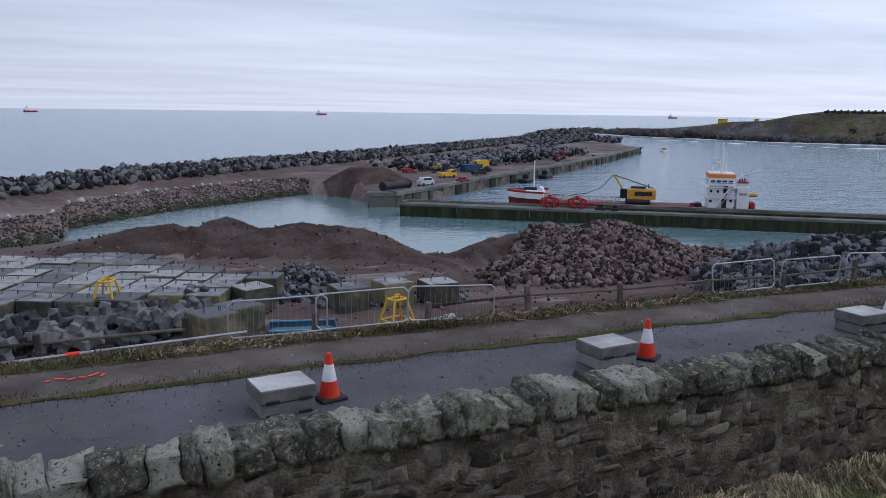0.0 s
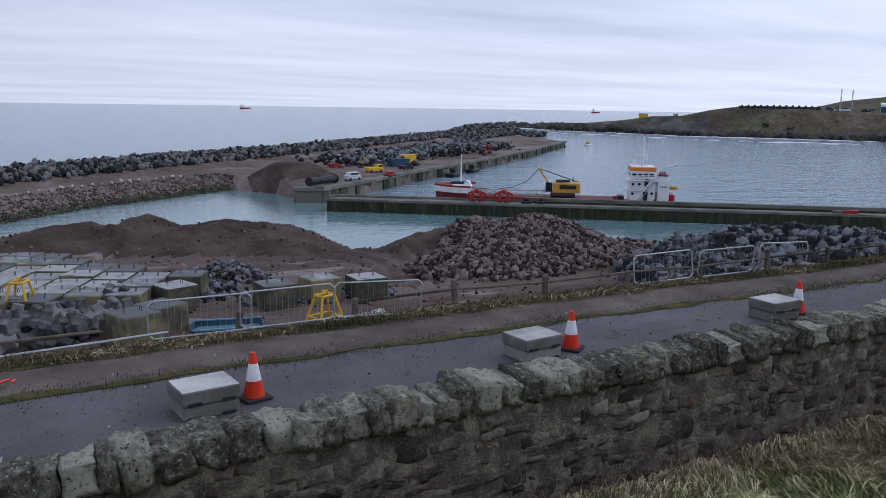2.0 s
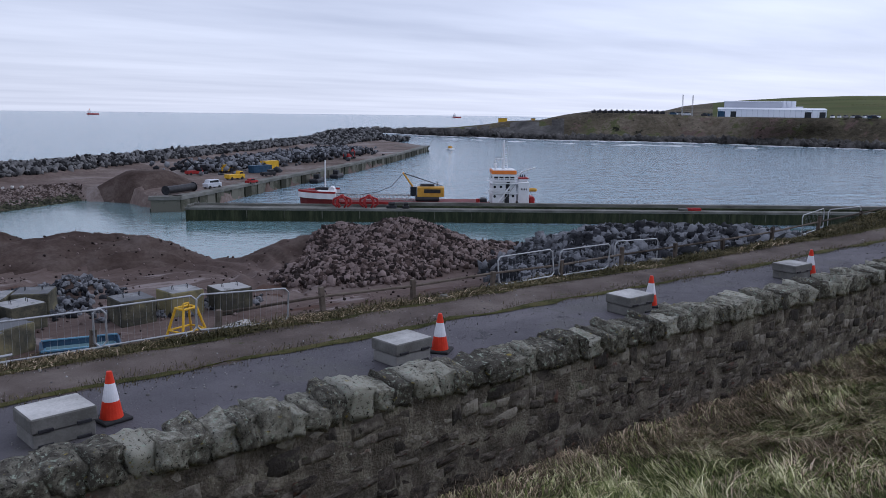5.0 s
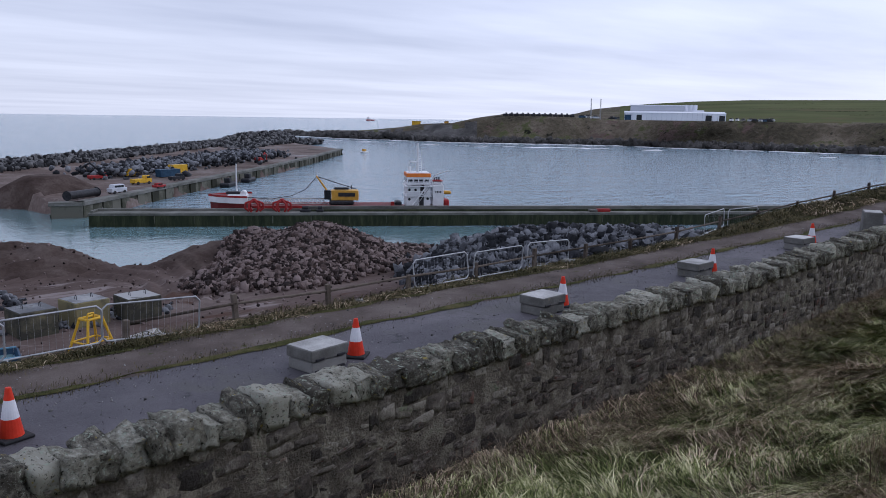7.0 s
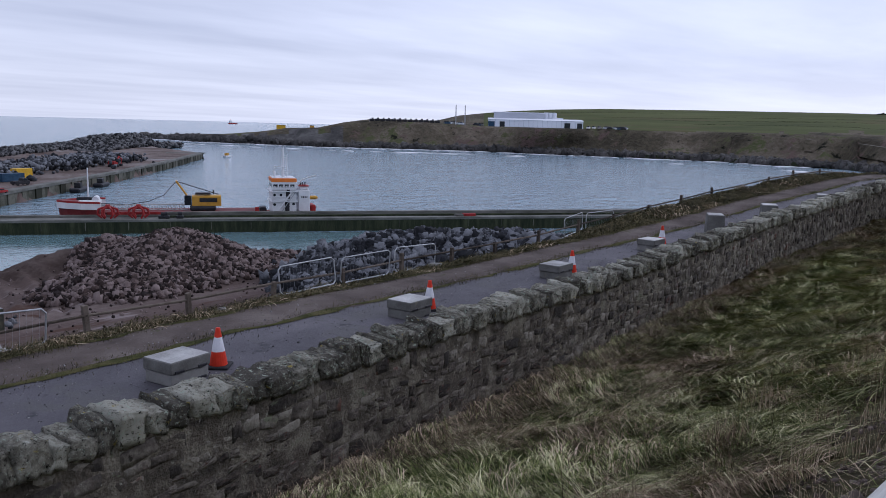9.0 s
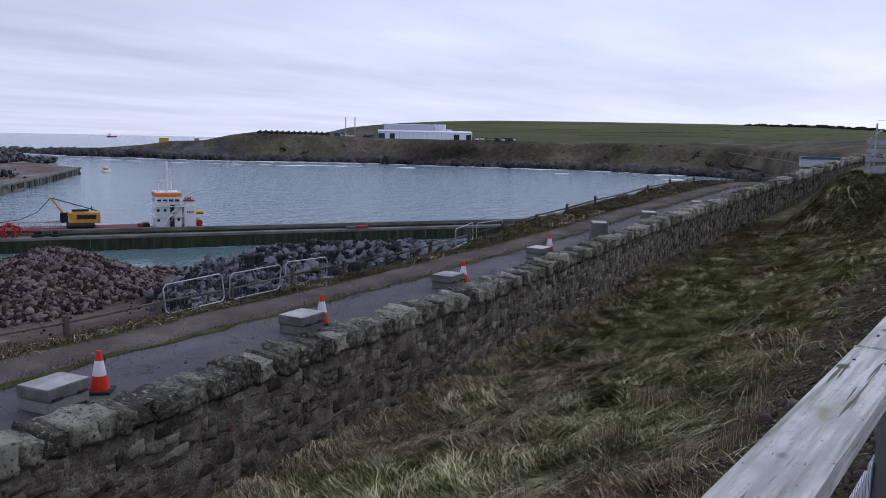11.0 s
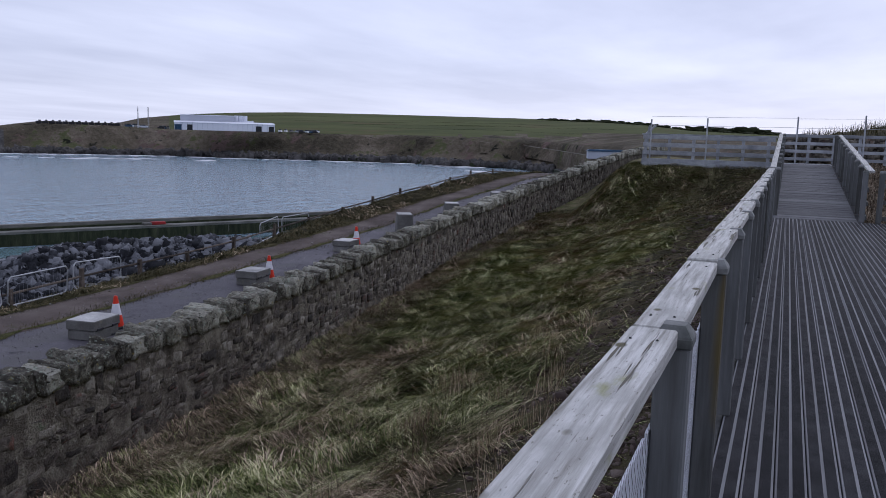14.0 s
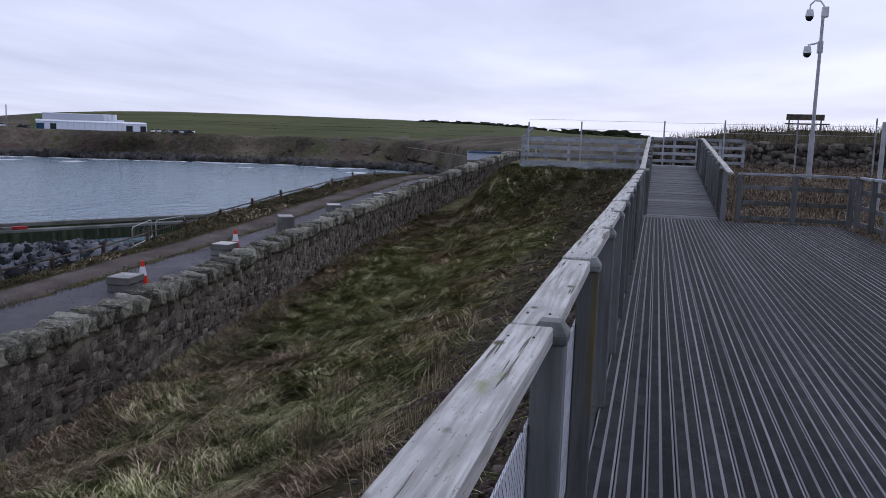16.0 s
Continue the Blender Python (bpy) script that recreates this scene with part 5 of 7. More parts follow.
# tree belts along the far ridge
n = 420
ta = np.concatenate([rng.uniform(80.9, 89.0, n - 160), rng.uniform(89.0, 100, 160)])
tr = shore_r(ta) + 60 + 930 + rng.uniform(-40, 10, n)
tz = 19 + tr * np.tan(np.radians(top_el(ta))) + rng.uniform(-2.5, 0.8, n) * (0.5 + 0.9 * np.abs(np.sin(ta * 2.3)))
hed = put("tree_belt", scatter_mesh("tree_belt", ICO, np.stack([tr * np.sin(np.radians(ta)), tr * np.cos(np.radians(ta)), tz], 1), rng.uniform(4, 9, n), M["hedge"], tilt=0.3, aspect=(1.6, 1.6, 0.6)))
tagged(hed, "dark distant belt of trees on the skyline", "trees", kind="stuff")
n = 260
ta = rng.uniform(89.6, 97.5, n)
tr = 1650 + rng.uniform(-40, 40, n)
tz = 19 + tr * np.tan(np.radians(K(ta, ((89.6, 0.55), (91.5, 0.98), (93, 0.86), (94.5, 0.95), (96, 0.7), (97.5, 0.3))))) - rng.random(n) ** 2 * 22
tagged(put("wooded_hill", scatter_mesh("wooded_hill", ICO, np.stack([tr * np.sin(np.radians(ta)), tr * np.cos(np.radians(ta)), tz], 1), rng.uniform(9, 18, n), M["hedge"], tilt=0.3, aspect=(1.8, 1.8, 0.6))), "dark wooded hill on the far skyline", "trees", kind="stuff")
# field banks
n = 900
seg = rng.integers(0, 6, n)
tt = rng.random(n)
la0, la1, lr0, lr1 = np.array([64, 68, 70, 72, 57, 75]), np.array([72, 78, 84, 82, 68, 86]), np.array([330, 240, 150, 420, 600, 300]), np.array([360, 300, 190, 470, 620, 380])
fa = la0[seg] + (la1 - la0)[seg] * tt
fr = shore_r(fa) + 60 + lr0[seg] + (lr1 - lr0)[seg] * tt
fz = np.array([headland_z(r * math.sin(math.radians(a)), r * math.cos(math.radians(a))) for a, r in zip(fa, fr)])
tagged(put("field_banks", scatter_mesh("field_banks", ICO, np.stack([fr * np.sin(np.radians(fa)), fr * np.cos(np.radians(fa)), fz], 1), rng.uniform(0.5, 1.3, n), M["field_bank"], tilt=0.3)), "thin dark field banks and dykes across the hill", "hedge", kind="stuff")
# ships on the horizon
for az, r, l in ((14.6, 2600, 32), (38.6, 3000, 30), (-3.6, 2500, 34)):
    p = polar(az, r)
    t = thing("supply_ship", pose(p.x, p.y, 0, 0, 0, -az + 20), "distant red-hulled supply ship out at sea", "ship", "ships on the horizon")
    part("hull", box((l, 9, 4.5), (0, 0, -0.5), bev=1.0, top=1.06), M["red"], t)
    part("superstructure", box((l * 0.3, 8, 8), (-l * 0.28, 0, 4), bev=0.4, top=0.85), M["white"], t)
    part("mast", rod((-l * 0.28, 0, 12), (-l * 0.28, 0, 18), 0.4, 6), M["orange"], t)
p = polar(38.2, 420)
t = thing("pilot_boat", pose(p.x, p.y, 0, 0, 0, 20), "small pale boat out in the bay", "boat")
part("hull", box((5, 2, 1.0), (0, 0, -0.2), bev=0.25, top=1.1), M["white"], t)
part("wheelhouse", box((1.8, 1.5, 1.2), (-0.3, 0, 0.8), bev=0.12), M["crane_yellow"], t)

# ---- working area below the road ----
lz = lambda x, y: float(land(x, y))


def concrete_cube(rise, mats):
    t = thing("concrete_block", pose(0, 0, 0), "large precast concrete cube with pale top and stained sides", "block", "precast cubes in the yard")
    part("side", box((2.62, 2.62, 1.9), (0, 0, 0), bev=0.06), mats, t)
    part("top_face", box((2.5, 2.5, 0.03), (0, 0, 1.89)), M["cube_top"], t, "grey top paler than the sides")
    for s in (-0.6, 0.6):
        part("lifting_loop", bent([(s, -0.13, 1.9), (s, -0.11, 2.15), (s, 0, 2.25), (s, 0.11, 2.15), (s, 0.13, 1.9)], 0.022, 6), M["dark"], t)
    return t


proto = concrete_cube(1.9, M["blockside"])
first = True
g0 = Vector((-9, 60, 0))
e1, e2 = Vector((math.sin(radians(25)), math.cos(radians(25)), 0)), Vector((math.cos(radians(25)), -math.sin(radians(25)), 0))
r_ = random.Random(3)
poly = [(-14, 74), (-8.5, 83), (1.5, 81.5), (13.2, 66), (7.0, 61.0), (-9, 60)]


def inside(x, y, pl):
    hit = False
    for (ax, ay), (bx_, by_) in zip(pl, pl[1:] + pl[:1]):
        if (ay > y) != (by_ > y) and x < (bx_ - ax) * (y - ay) / (by_ - ay) + ax:
            hit = not hit
    return hit


for i in range(-12, 14):
    for j in range(-10, 12):
        p = g0 + e1 * (i * 2.8 + (0.7 if j % 3 == 0 else 0)) + e2 * (j * 2.78)
        if not inside(p.x, p.y, poly) or r_.random() < 0.03:
            continue
        m = pose(p.x, p.y, 3.35 + r_.uniform(-0.05, 0.12), 0, 0, -25 + r_.uniform(-2, 2))
        if first:
            proto.matrix_world, first = m, False
        else:
            copy_thing(proto, m)
for x, y, a in ((10.6, 62.6, 20), (8.6, 56.6, 30), (6.6, 55.0, 25), (17.6, 60, 5), (21.4, 60.5, 8), (25.0, 59.5, 2)):
    copy_thing(proto, pose(x, y, lz(x, y) - 0.1, 0, 0, a))


def armour_unit():
    """A concrete armour unit: a waisted hub with two broad anvil ends, blunt noses and a foot, in one casting."""
    bm = bmesh.new()
    bmesh.ops.create_cube(bm, size=0.9)
    bmesh.ops.translate(bm, verts=list(bm.verts), vec=(0, 0, 1.15))
    bm.normal_update()
    arms = {(0, 1, 0): ((0.5, 0.8), (0.5, 1.15)), (0, -1, 0): ((0.5, 0.8), (0.5, 1.15)), (1, 0, 0): ((0.55, 0.62),), (-1, 0, 0): ((0.55, 0.62),),
            (0, 0, 1): ((0.45, 0.78), (0.4, 1.05)), (0, 0, -1): ((0.4, 0.8), (0.4, 1.1))}
    for f in list(bm.faces):
        d = Vector([round(c) for c in f.normal])
        for out, k in arms[tuple(int(c) for c in d)]:
            f = bmesh.ops.extrude_discrete_faces(bm, faces=[f])["faces"][0]
            c = f.calc_center_median()
            for v in f.verts:
                v.co = c + (v.co - c) * k + d * out
    bmesh.ops.bevel(bm, geom=list(bm.edges), offset=0.07, segments=1, affect="EDGES")
    bm.transform(Matrix.Scale(0.8, 4))
    t = part("concrete_armour_unit", bm, M["armour"])
    return tagged(t, "grey concrete armour unit with flared legs, stacked in the yard", "armour unit", "armour units in the yard")


unit = armour_unit()
first = True
for row in range(10):
    for col in range(14):
        x = -10.2 + col * 1.52 + 0.76 * (row % 2) + r_.uniform(-0.25, 0.25)
        y = 53.3 + row * 1.4 + 0.22 * (x + 9) + r_.uniform(-0.25, 0.25)
        if x > 7.6 - 0.05 * row or y > 61.0 + 0.45 * (x + 9) - 2.2 or (x > 4.4 and y < 57):
            continue
        m = pose(x, y, 3.42 + r_.uniform(-0.1, 0.4), r_.uniform(-30, 30), r_.uniform(-30, 30), r_.choice((20, 65, 110, 155)) + r_.uniform(-14, 14))
        if first:
            unit.matrix_world, first = m, False
        else:
            copy_thing(unit, m)


def lifting_frame(at, turn, label):
    t = thing("lifting_frame", pose(*at, 0, 0, turn), label, "frame")
    for sx in (-1, 1):
        for sy in (-1, 1):
            part("leg", rod((sx * 1.15, sy * 0.9, 0), (sx * 0.55, sy * 0.4, 2.3), 0.09, 8), M["yellow"], t)
    b = bmesh.new()
    for s in (-1, 1):
        rod((-0.6, s * 0.42, 2.3), (0.6, s * 0.42, 2.3), 0.09, 8, b)
        rod((s * 0.58, -0.42, 2.3), (s * 0.58, 0.42, 2.3), 0.09, 8, b)
    part("top_ring", b, M["yellow"], t)
    b = bmesh.new()
    for s in (-1, 1):
        rod((-0.95, s * 0.72, 0.8), (0.95, s * 0.72, 0.8), 0.07, 8, b)
        rod((s * 0.95, -0.72, 0.8), (s * 0.95, 0.72, 0.8), 0.07, 8, b)
    part("brace", b, M["yellow"], t)
    part("lifting_eye", bent([(-0.3, 0, 2.3), (-0.2, 0, 2.6), (0.2, 0, 2.6), (0.3, 0, 2.3)], 0.06, 8), M["yellow"], t)
    return t


lifting_frame((19.2, 53.2, 3.4), 20, "yellow four-legged steel lifting frame standing in the yard")
lifting_frame((0.2, 62.6, 4.2), 70, "yellow steel lifting frame among the armour units")

t = thing("blue_skip", pose(12.6, 54.2, 3.4, 0, 0, -12), "open pale-blue steel tray with puddled water", "tray")
part("floor_plate", box((4.4, 2.4, 0.15), (0, 0, 0.1)), M["skip_blue"], t)
for s in (-1, 1):
    part("long_side", box((4.5, 0.12, 0.6), (0, s * 1.2, 0.1), (s * -14, 0, 0)), M["blue"], t)
    part("end_plate", box((0.12, 2.4, 0.6), (s * 2.2, 0, 0.1), (0, s * 14, 0)), M["blue"], t)
    part("rim", box((4.6, 0.16, 0.08), (0, s * 1.28, 0.68)), M["skip_blue"], t)
part("standing_water", box((4.1, 2.1, 0.02), (0, 0, 0.33)), M["basin"], t)
t = thing("white_bag", pose(23.2, 54.2, 3.45, 0, 0, 15), "slumped dirty-white bulk bag", "bag")
sv, sf = lump(5, 0.15, 2, 0.5, 0.6)
put("sack", mesh_of("sack", sv * np.array([2.6, 1.2, 1.2]), sf, M["concrete_top"], smooth=True), t)
part("cord", bent([(-0.5, 0, 0.3), (-0.2, -0.1, 0.5), (0.4, 0, 0.3)], 0.03, 6), M["wire"], t)

# heaps: nearer stones one by one, the rest joined
ROCKS = [lump(s, 0.38, 1, 1.0, 0.84) for s in range(40, 48)]


def rock_heap(name, label, field, x0, x1, y0, y1, n, smin, smax, one, rest, low, piece, take=300):
    px, py = rng.uniform(x0, x1, n * 3), rng.uniform(y0, y1, n * 3)
    h = field(px, py)
    ok = h > low * rng.random(n * 3)
    px, py = px[ok][:n], py[ok][:n]
    pz = land(px, py)
    size = rng.uniform(smin, smax, len(px)) * np.where(rng.random(len(px)) < 0.12, 1.35, 1)
    t = thing(name, pose(0, 0, 0), label, "rock heap")
    order = np.argsort(np.hypot(px, py) - 14 * h[ok][:n] / max(1e-6, h.max()))
    shared = [mesh_of(piece, v, f, one) for v, f in ROCKS]
    for k in order[:take]:
        m = Matrix.LocRotScale((px[k], py[k], pz[k] + size[k] * 0.2), Euler((r_.uniform(-1, 1), r_.uniform(-1, 1), r_.uniform(0, 6.3))), Vector((1.25, 1.0, 0.8)) * size[k])
        put(piece, shared[int(k) % 8], t, m)
    k = order[take:]
    ob = put(piece + "_mass", scatter_mesh(name, ROCKS, np.stack([px, py, pz + size * 0.2], 1)[k], size[k], rest, aspect=(1.25, 1.0, 0.8)), t)
    ob["kind"] = "stuff"
    return t


rock_heap("rubble_heap", "tall heap of reddish-brown quarried rubble", lambda x, y: bump_field(x, y, PILE), 29, 66, 58, 81, 11000, 0.2, 0.5, M["rubble"], M["rubble_i"], 0.8, "stone")
rock_heap("boulder_heap", "long ridge of large blue-grey boulders", heap_height, 42, 78, 22, 68, 8500, 0.32, 0.72, M["boulder"], M["boulder_i"], 1.2, "boulder")
rock_heap("small_stone_heap", "low heap of broken dark stones beside the track", lambda x, y: bump_field(x, y, ((16, 71.5, 4.5, 3, 1.5), (13.5, 66, 4.0, 3.0, 0.6), (22, 62, 7, 3, 0.5))), 8, 30, 58, 76, 1000, 0.18, 0.46, M["boulder"], M["boulder_i"], 0.5, "stone", 250)
# loose stones over the working ground and shore
n = 1800
px, py = rng.uniform(-14, 62, n), rng.uniform(52, 104, n)
ok = land(px, py) > 0.3
tagged(put("loose_stones", scatter_mesh("loose_stones", ICO, np.stack([px, py, land(px, py) + 0.05], 1)[ok], rng.uniform(0.1, 0.32, ok.sum()), M["rubble_i"])), "scattered reddish stones on the muddy ground", "stones", kind="stuff")
n = 500
px = rng.uniform(-14, 72, n)
py = site_edge(px) + rng.uniform(-3, 2.5, n)
pz = land(px, py)
ok = pz > -0.6
tagged(put("shoreline_stones", scatter_mesh("shoreline_stones", ICO, np.stack([px, py, pz], 1)[ok], rng.uniform(0.4, 1.1, ok.sum()), M["bw_weed"])), "dark stones along the inner shoreline", "stones", kind="stuff")

# ---- road furniture ----


def kerb_block():
    t = thing("concrete_block_pair", pose(0, 0, 0), "two stacked grey precast concrete slabs with bolt recesses, on the asphalt", "block", "stacked concrete blocks along the road")
    for z, w in ((0.0, 0.82), (0.215, 0.87)):
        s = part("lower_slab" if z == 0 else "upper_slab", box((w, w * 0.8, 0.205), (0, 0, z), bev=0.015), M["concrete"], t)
        for k in (-0.25, 0.25):
            part("recess", box((0.2, 0.03, 0.05), (k, -w * 0.4 - 0.004, z), bev=0.008), M["dark"], s)
    # thin top sheet in a paler concrete colour than the slabs
    part("top_face", box((0.83, 0.66, 0.008), (0, 0, 0.417)), M["concrete_top"], t, "top sheet paler than the slab sides")
    return t


def cone():
    t = thing("traffic_cone", pose(0, 0, 0), "red and white traffic cone with black rubber base", "traffic cone", "cones beside the blocks")
    b = box((0.44, 0.44, 0.05), (0, 0, 0), bev=0.015)
    part("base", b, M["rubber"], t)
    part("skirt", rod((0, 0, 0.05), (0, 0, 0.3), 0.165, 20, r2=0.118), M["cone_red"], t)
    part("sleeve", rod((0, 0, 0.3), (0, 0, 0.56), 0.118, 20, r2=0.07), M["cone_white"], t, "white reflective sleeve")
    part("tip", rod((0, 0, 0.56), (0, 0, 0.73), 0.07, 20, r2=0.038), M["cone_red"], t)
    return t


kb, cn = kerb_block(), cone()
BLOCKS = ((2.36, 11.6, 7), (8.2, 11.7, 6), (14.5, 11.68, 2), (21.3, 11.6, 0), (27.9, 11.4, -3))
CONES = ((3.13, 11.75, 0), (9.08, 11.72, 0), (15.3, 11.72, 0), (22.1, 11.5, 0), (29.1, 11.47, 0))
for i, (x, y, a) in enumerate(BLOCKS):
    m = pose(x, y, float(road_z(x)) + 0.022, 0, 0, a)
    kb.matrix_world = m if i == 0 else kb.matrix_world
    if i:
        copy_thing(kb, m)
for i, (x, y, _) in enumerate(CONES):
    m = pose(x, y, float(road_z(x)) + 0.022, 0, 0, 12 + 25 * i)
    if i == 0:
        cn.matrix_world = m
    else:
        copy_thing(cn, m)
t = None
for i, (x, y, a) in enumerate(((32.3, 10.6, 24), (35.76, 9.5, 20), (39.17, 8.11, 16))):
    m = pose(x, y, float(road_z(x)) + 0.02, 0, 0, a)
    if t is None:
        t = thing("barrier_block", m, "grey precast concrete barrier block with sloped sides, on the road", "barrier block", "barrier blocks on the road")
        part("body", box((1.1, 0.7, 0.85), (0, 0, 0), bev=0.03, top=0.9), M["concrete"], t)
        part("top_face", box((0.92, 0.58, 0.012), (0, 0, 0.845)), M["concrete_top"], t)
    else:
        copy_thing(t, m)


def barrier():
    """A pedestrian barrier: bent tube frame, thin uprights, two splayed feet."""
    t = thing("crowd_barrier", pose(0, 0, 0), "galvanised steel crowd barrier standing at the verge", "barrier", "crowd barriers along the verge")
    w, z0, z1, c = 1.06, 0.2, 1.0, 0.1
    ring = [(-w + c, 0, z0), (w - c, 0, z0), (w, 0, z0 + c), (w, 0, z1 - c), (w - c, 0, z1), (-w + c, 0, z1), (-w, 0, z1 - c), (-w, 0, z0 + c), (-w + c, 0, z0)]
    part("frame", bent(ring, 0.021, 8), M["steel"], t)
    for i in range(15):
        x = -w + (i + 1) * 2 * w / 16
        part("upright", rod((x, 0, z0), (x, 0, z1), 0.002, 4), M["steel"], t)
    for s in (-0.8, 0.8):
        part("foot", bent([(s, -0.3, 0.0), (s, 0, z0), (s, 0.3, 0.02)], 0.018, 6), M["steel"], t)
    return t


bar = barrier()
POS = ((3.4, 16.9, 1, 2), (5.3, 16.9, 0, 1), (7.4, 16.85, 1, -3), (16.3, 16.9, -2, 0), (18.65, 16.9, 2, -1), (21.15, 16.9, 0, 1), (32.4, 16.9, 0, 8), (35.0, 16.9, 0, -8))
for i, (x, y, tilt, a) in enumerate(POS):
    zg = min(lz(x - 0.8, y), lz(x + 0.8, y))
    sl = math.degrees(math.atan2(lz(x + 0.8, y) - lz(x - 0.8, y), 1.6))
    m = pose(x, y, zg + 0.03, tilt * 3, -sl, a - 2)
    if i == 0:
        bar.matrix_world = m
    else:
        copy_thing(bar, m)
# scaffold tube lashed to the old fence posts
t = thing("scaffold_tube", pose(0, 0, 0), "long galvanised scaffold tube tied along the old fence", "tube")
part("tube", rod((-2.6, 16.72, 14.18), (2.7, 16.72, 14.38), 0.03, 8), M["steel"], t)
part("red_tape", rod((-0.75, 16.72, 14.25), (-0.5, 16.72, 14.26), 0.045, 8), M["spray"], t, "scrap of red tape")

# old post-and-rail fence along the verge
fence = thing("verge_fence", pose(0, 0, 0), "old dark wooden post-and-rail fence along the verge", "fence")
fx = list(np.arange(-12, 66, 2.7))
for i, x in enumerate(fx):
    y = float(wall_y(x)) + 9.75 - max(0, x - 40) * 0.01
    z = lz(x, y)
    b = box((0.13, 0.11, 1.0 + 0.1 * math.sin(i * 1.7)), (0, 0, -0.3), bev=0.012)
    part("post", b, M["oldpost"], fence, m=pose(x, y, z, 3 * math.sin(i * 2.1), 4 * math.sin(i * 1.3), 0))
    if i and (x < 2 or x > 9.5):
        x0 = fx[i - 1]
        y0 = float(wall_y(x0)) + 9.75 - max(0, x0 - 40) * 0.01
        z0 = lz(x0, y0)
        part("rail", rod((x0, y0, z0 + 0.55), (x, y, z + 0.55), 0.035, 6), M["oldpost"], fence)
        if x > 36:
            part("rail", rod((x0, y0, z0 + 0.25), (x, y, z + 0.25), 0.03, 6), M["oldpost"], fence)
# spray-painted marks on the gravel lane
t = thing("spray_mark", pose(-0.55, 14.1, float(road_z(0)) + 0.05, 0, 0, 4), "red spray-painted marking on the gravel lane", "marking")
for k, (dx, w, a) in enumerate(((-0.38, 0.1, 40), (-0.2, 0.16, -30), (-0.02, 0.14, 20), (0.14, 0.12, -40), (0.32, 0.2, 35), (0.45, 0.12, 60))):
    part("stroke", box((w, 0.045, 0.006), (dx, 0.05 * math.sin(k * 2.0), 0), (0, 0, a)), M["spray"], t)
for x, y, s in ((20.9, 15.9, 0.36), (12.2, 15.6, 0.2)):
    t = thing("loose_rock", pose(x, y, lz(x, y) + 0.03), "loose grey rock lying beside the lane", "rock")
    sv, sf = lump(int(x * 10), 0.25, 2, 0.7)
    put("boulder", mesh_of("boulder", sv * s, sf, M["concrete"], smooth=True), t, pose(0, 0, s * 0.2))

# ---- viewing deck ----
deck_m = Matrix(((DU.x, DV.x, 0, 0), (DU.y, DV.y, 0, 0), (0, 0, 1, DECK_Z), (0, 0, 0, 1)))       # x along the deck, y towards the sea
U0, U1, V0, V1 = -5.0, 19.3, -4.25, 0.14
deck = thing("deck_floor", deck_m, "timber viewing deck of boards with dark grit strips", "deck")
tagged(deck, kind="structure")
bw = 0.1465
nb = int((V1 - V0) / bw)
L_ = U1 - U0
b_me = bpy.data.meshes.new("board")
bm = box((L_, bw - 0.007, 0.032), (0, 0, -0.032), bev=0.003); bm.to_mesh(b_me); bm.free(); b_me.materials.append(M["deckboard"])
g_me = bpy.data.meshes.new("grit_strip")
bm = box((L_, 0.051, 0.007), (0, 0, -0.004)); bm.to_mesh(g_me); bm.free(); g_me.materials.append(M["grit"])
for i in range(nb):
    v = V1 - bw * (i + 0.5)
    bo = put("board", b_me, deck, pose((U0 + U1) / 2, v, 0))
    for s in (-1, 1):
        put("grit_strip", g_me, bo, pose(0, s * 0.0335, 0), "dark gritty anti-slip strip")
part("joists", box((L_, V1 - V0 - 0.02, 0.04), ((U0 + U1) / 2, (V0 + V1) / 2, -0.085)), M["rubber"], deck)
part("edge_beam", box((L_, 0.05, 0.24), ((U0 + U1) / 2, V1 + 0.03, -0.27), bev=0.005), M["post"], deck)
part("edge_beam", box((0.05, 2.5, 0.24), (U1 + 0.03, -2.98, -0.27), bev=0.005), M["post"], deck)

RAMP_L, RAMP_H = 13.2, 0.9
ramp_a = math.degrees(math.atan2(RAMP_H, RAMP_L))
ramp = thing("ramp_floor", deck_m @ pose(U1, 0, 0, 0, -ramp_a, 0), "grey timber boardwalk ramp rising from the deck", "ramp")
tagged(ramp, kind="structure")
r_me = bpy.data.meshes.new("plank")
bm = box((0.14, 1.7, 0.035), (0, 0, -0.035), bev=0.004); bm.to_mesh(r_me); bm.free(); r_me.materials.append(M["rampboard"])
for i in range(int(RAMP_L / 0.146)):
    put("plank", r_me, ramp, pose(0.075 + i * 0.146, -0.71, r_.uniform(-0.003, 0.003)))
part("bearers", box((RAMP_L, 1.8, 0.12), (RAMP_L / 2, -0.78, -0.17)), M["rubber"], ramp)
landing = thing("landing_floor", deck_m @ pose(U1 + RAMP_L, 0, RAMP_H), "small timber landing at the head of the ramp", "landing")
tagged(landing, kind="structure")
for i in range(int(3.0 / bw)):
    lb = put("board", b_me, landing, Matrix.LocRotScale((1.1, 0.1 - bw * (i + 0.5), 0.002), None, (2.2 / L_, 1, 1)))


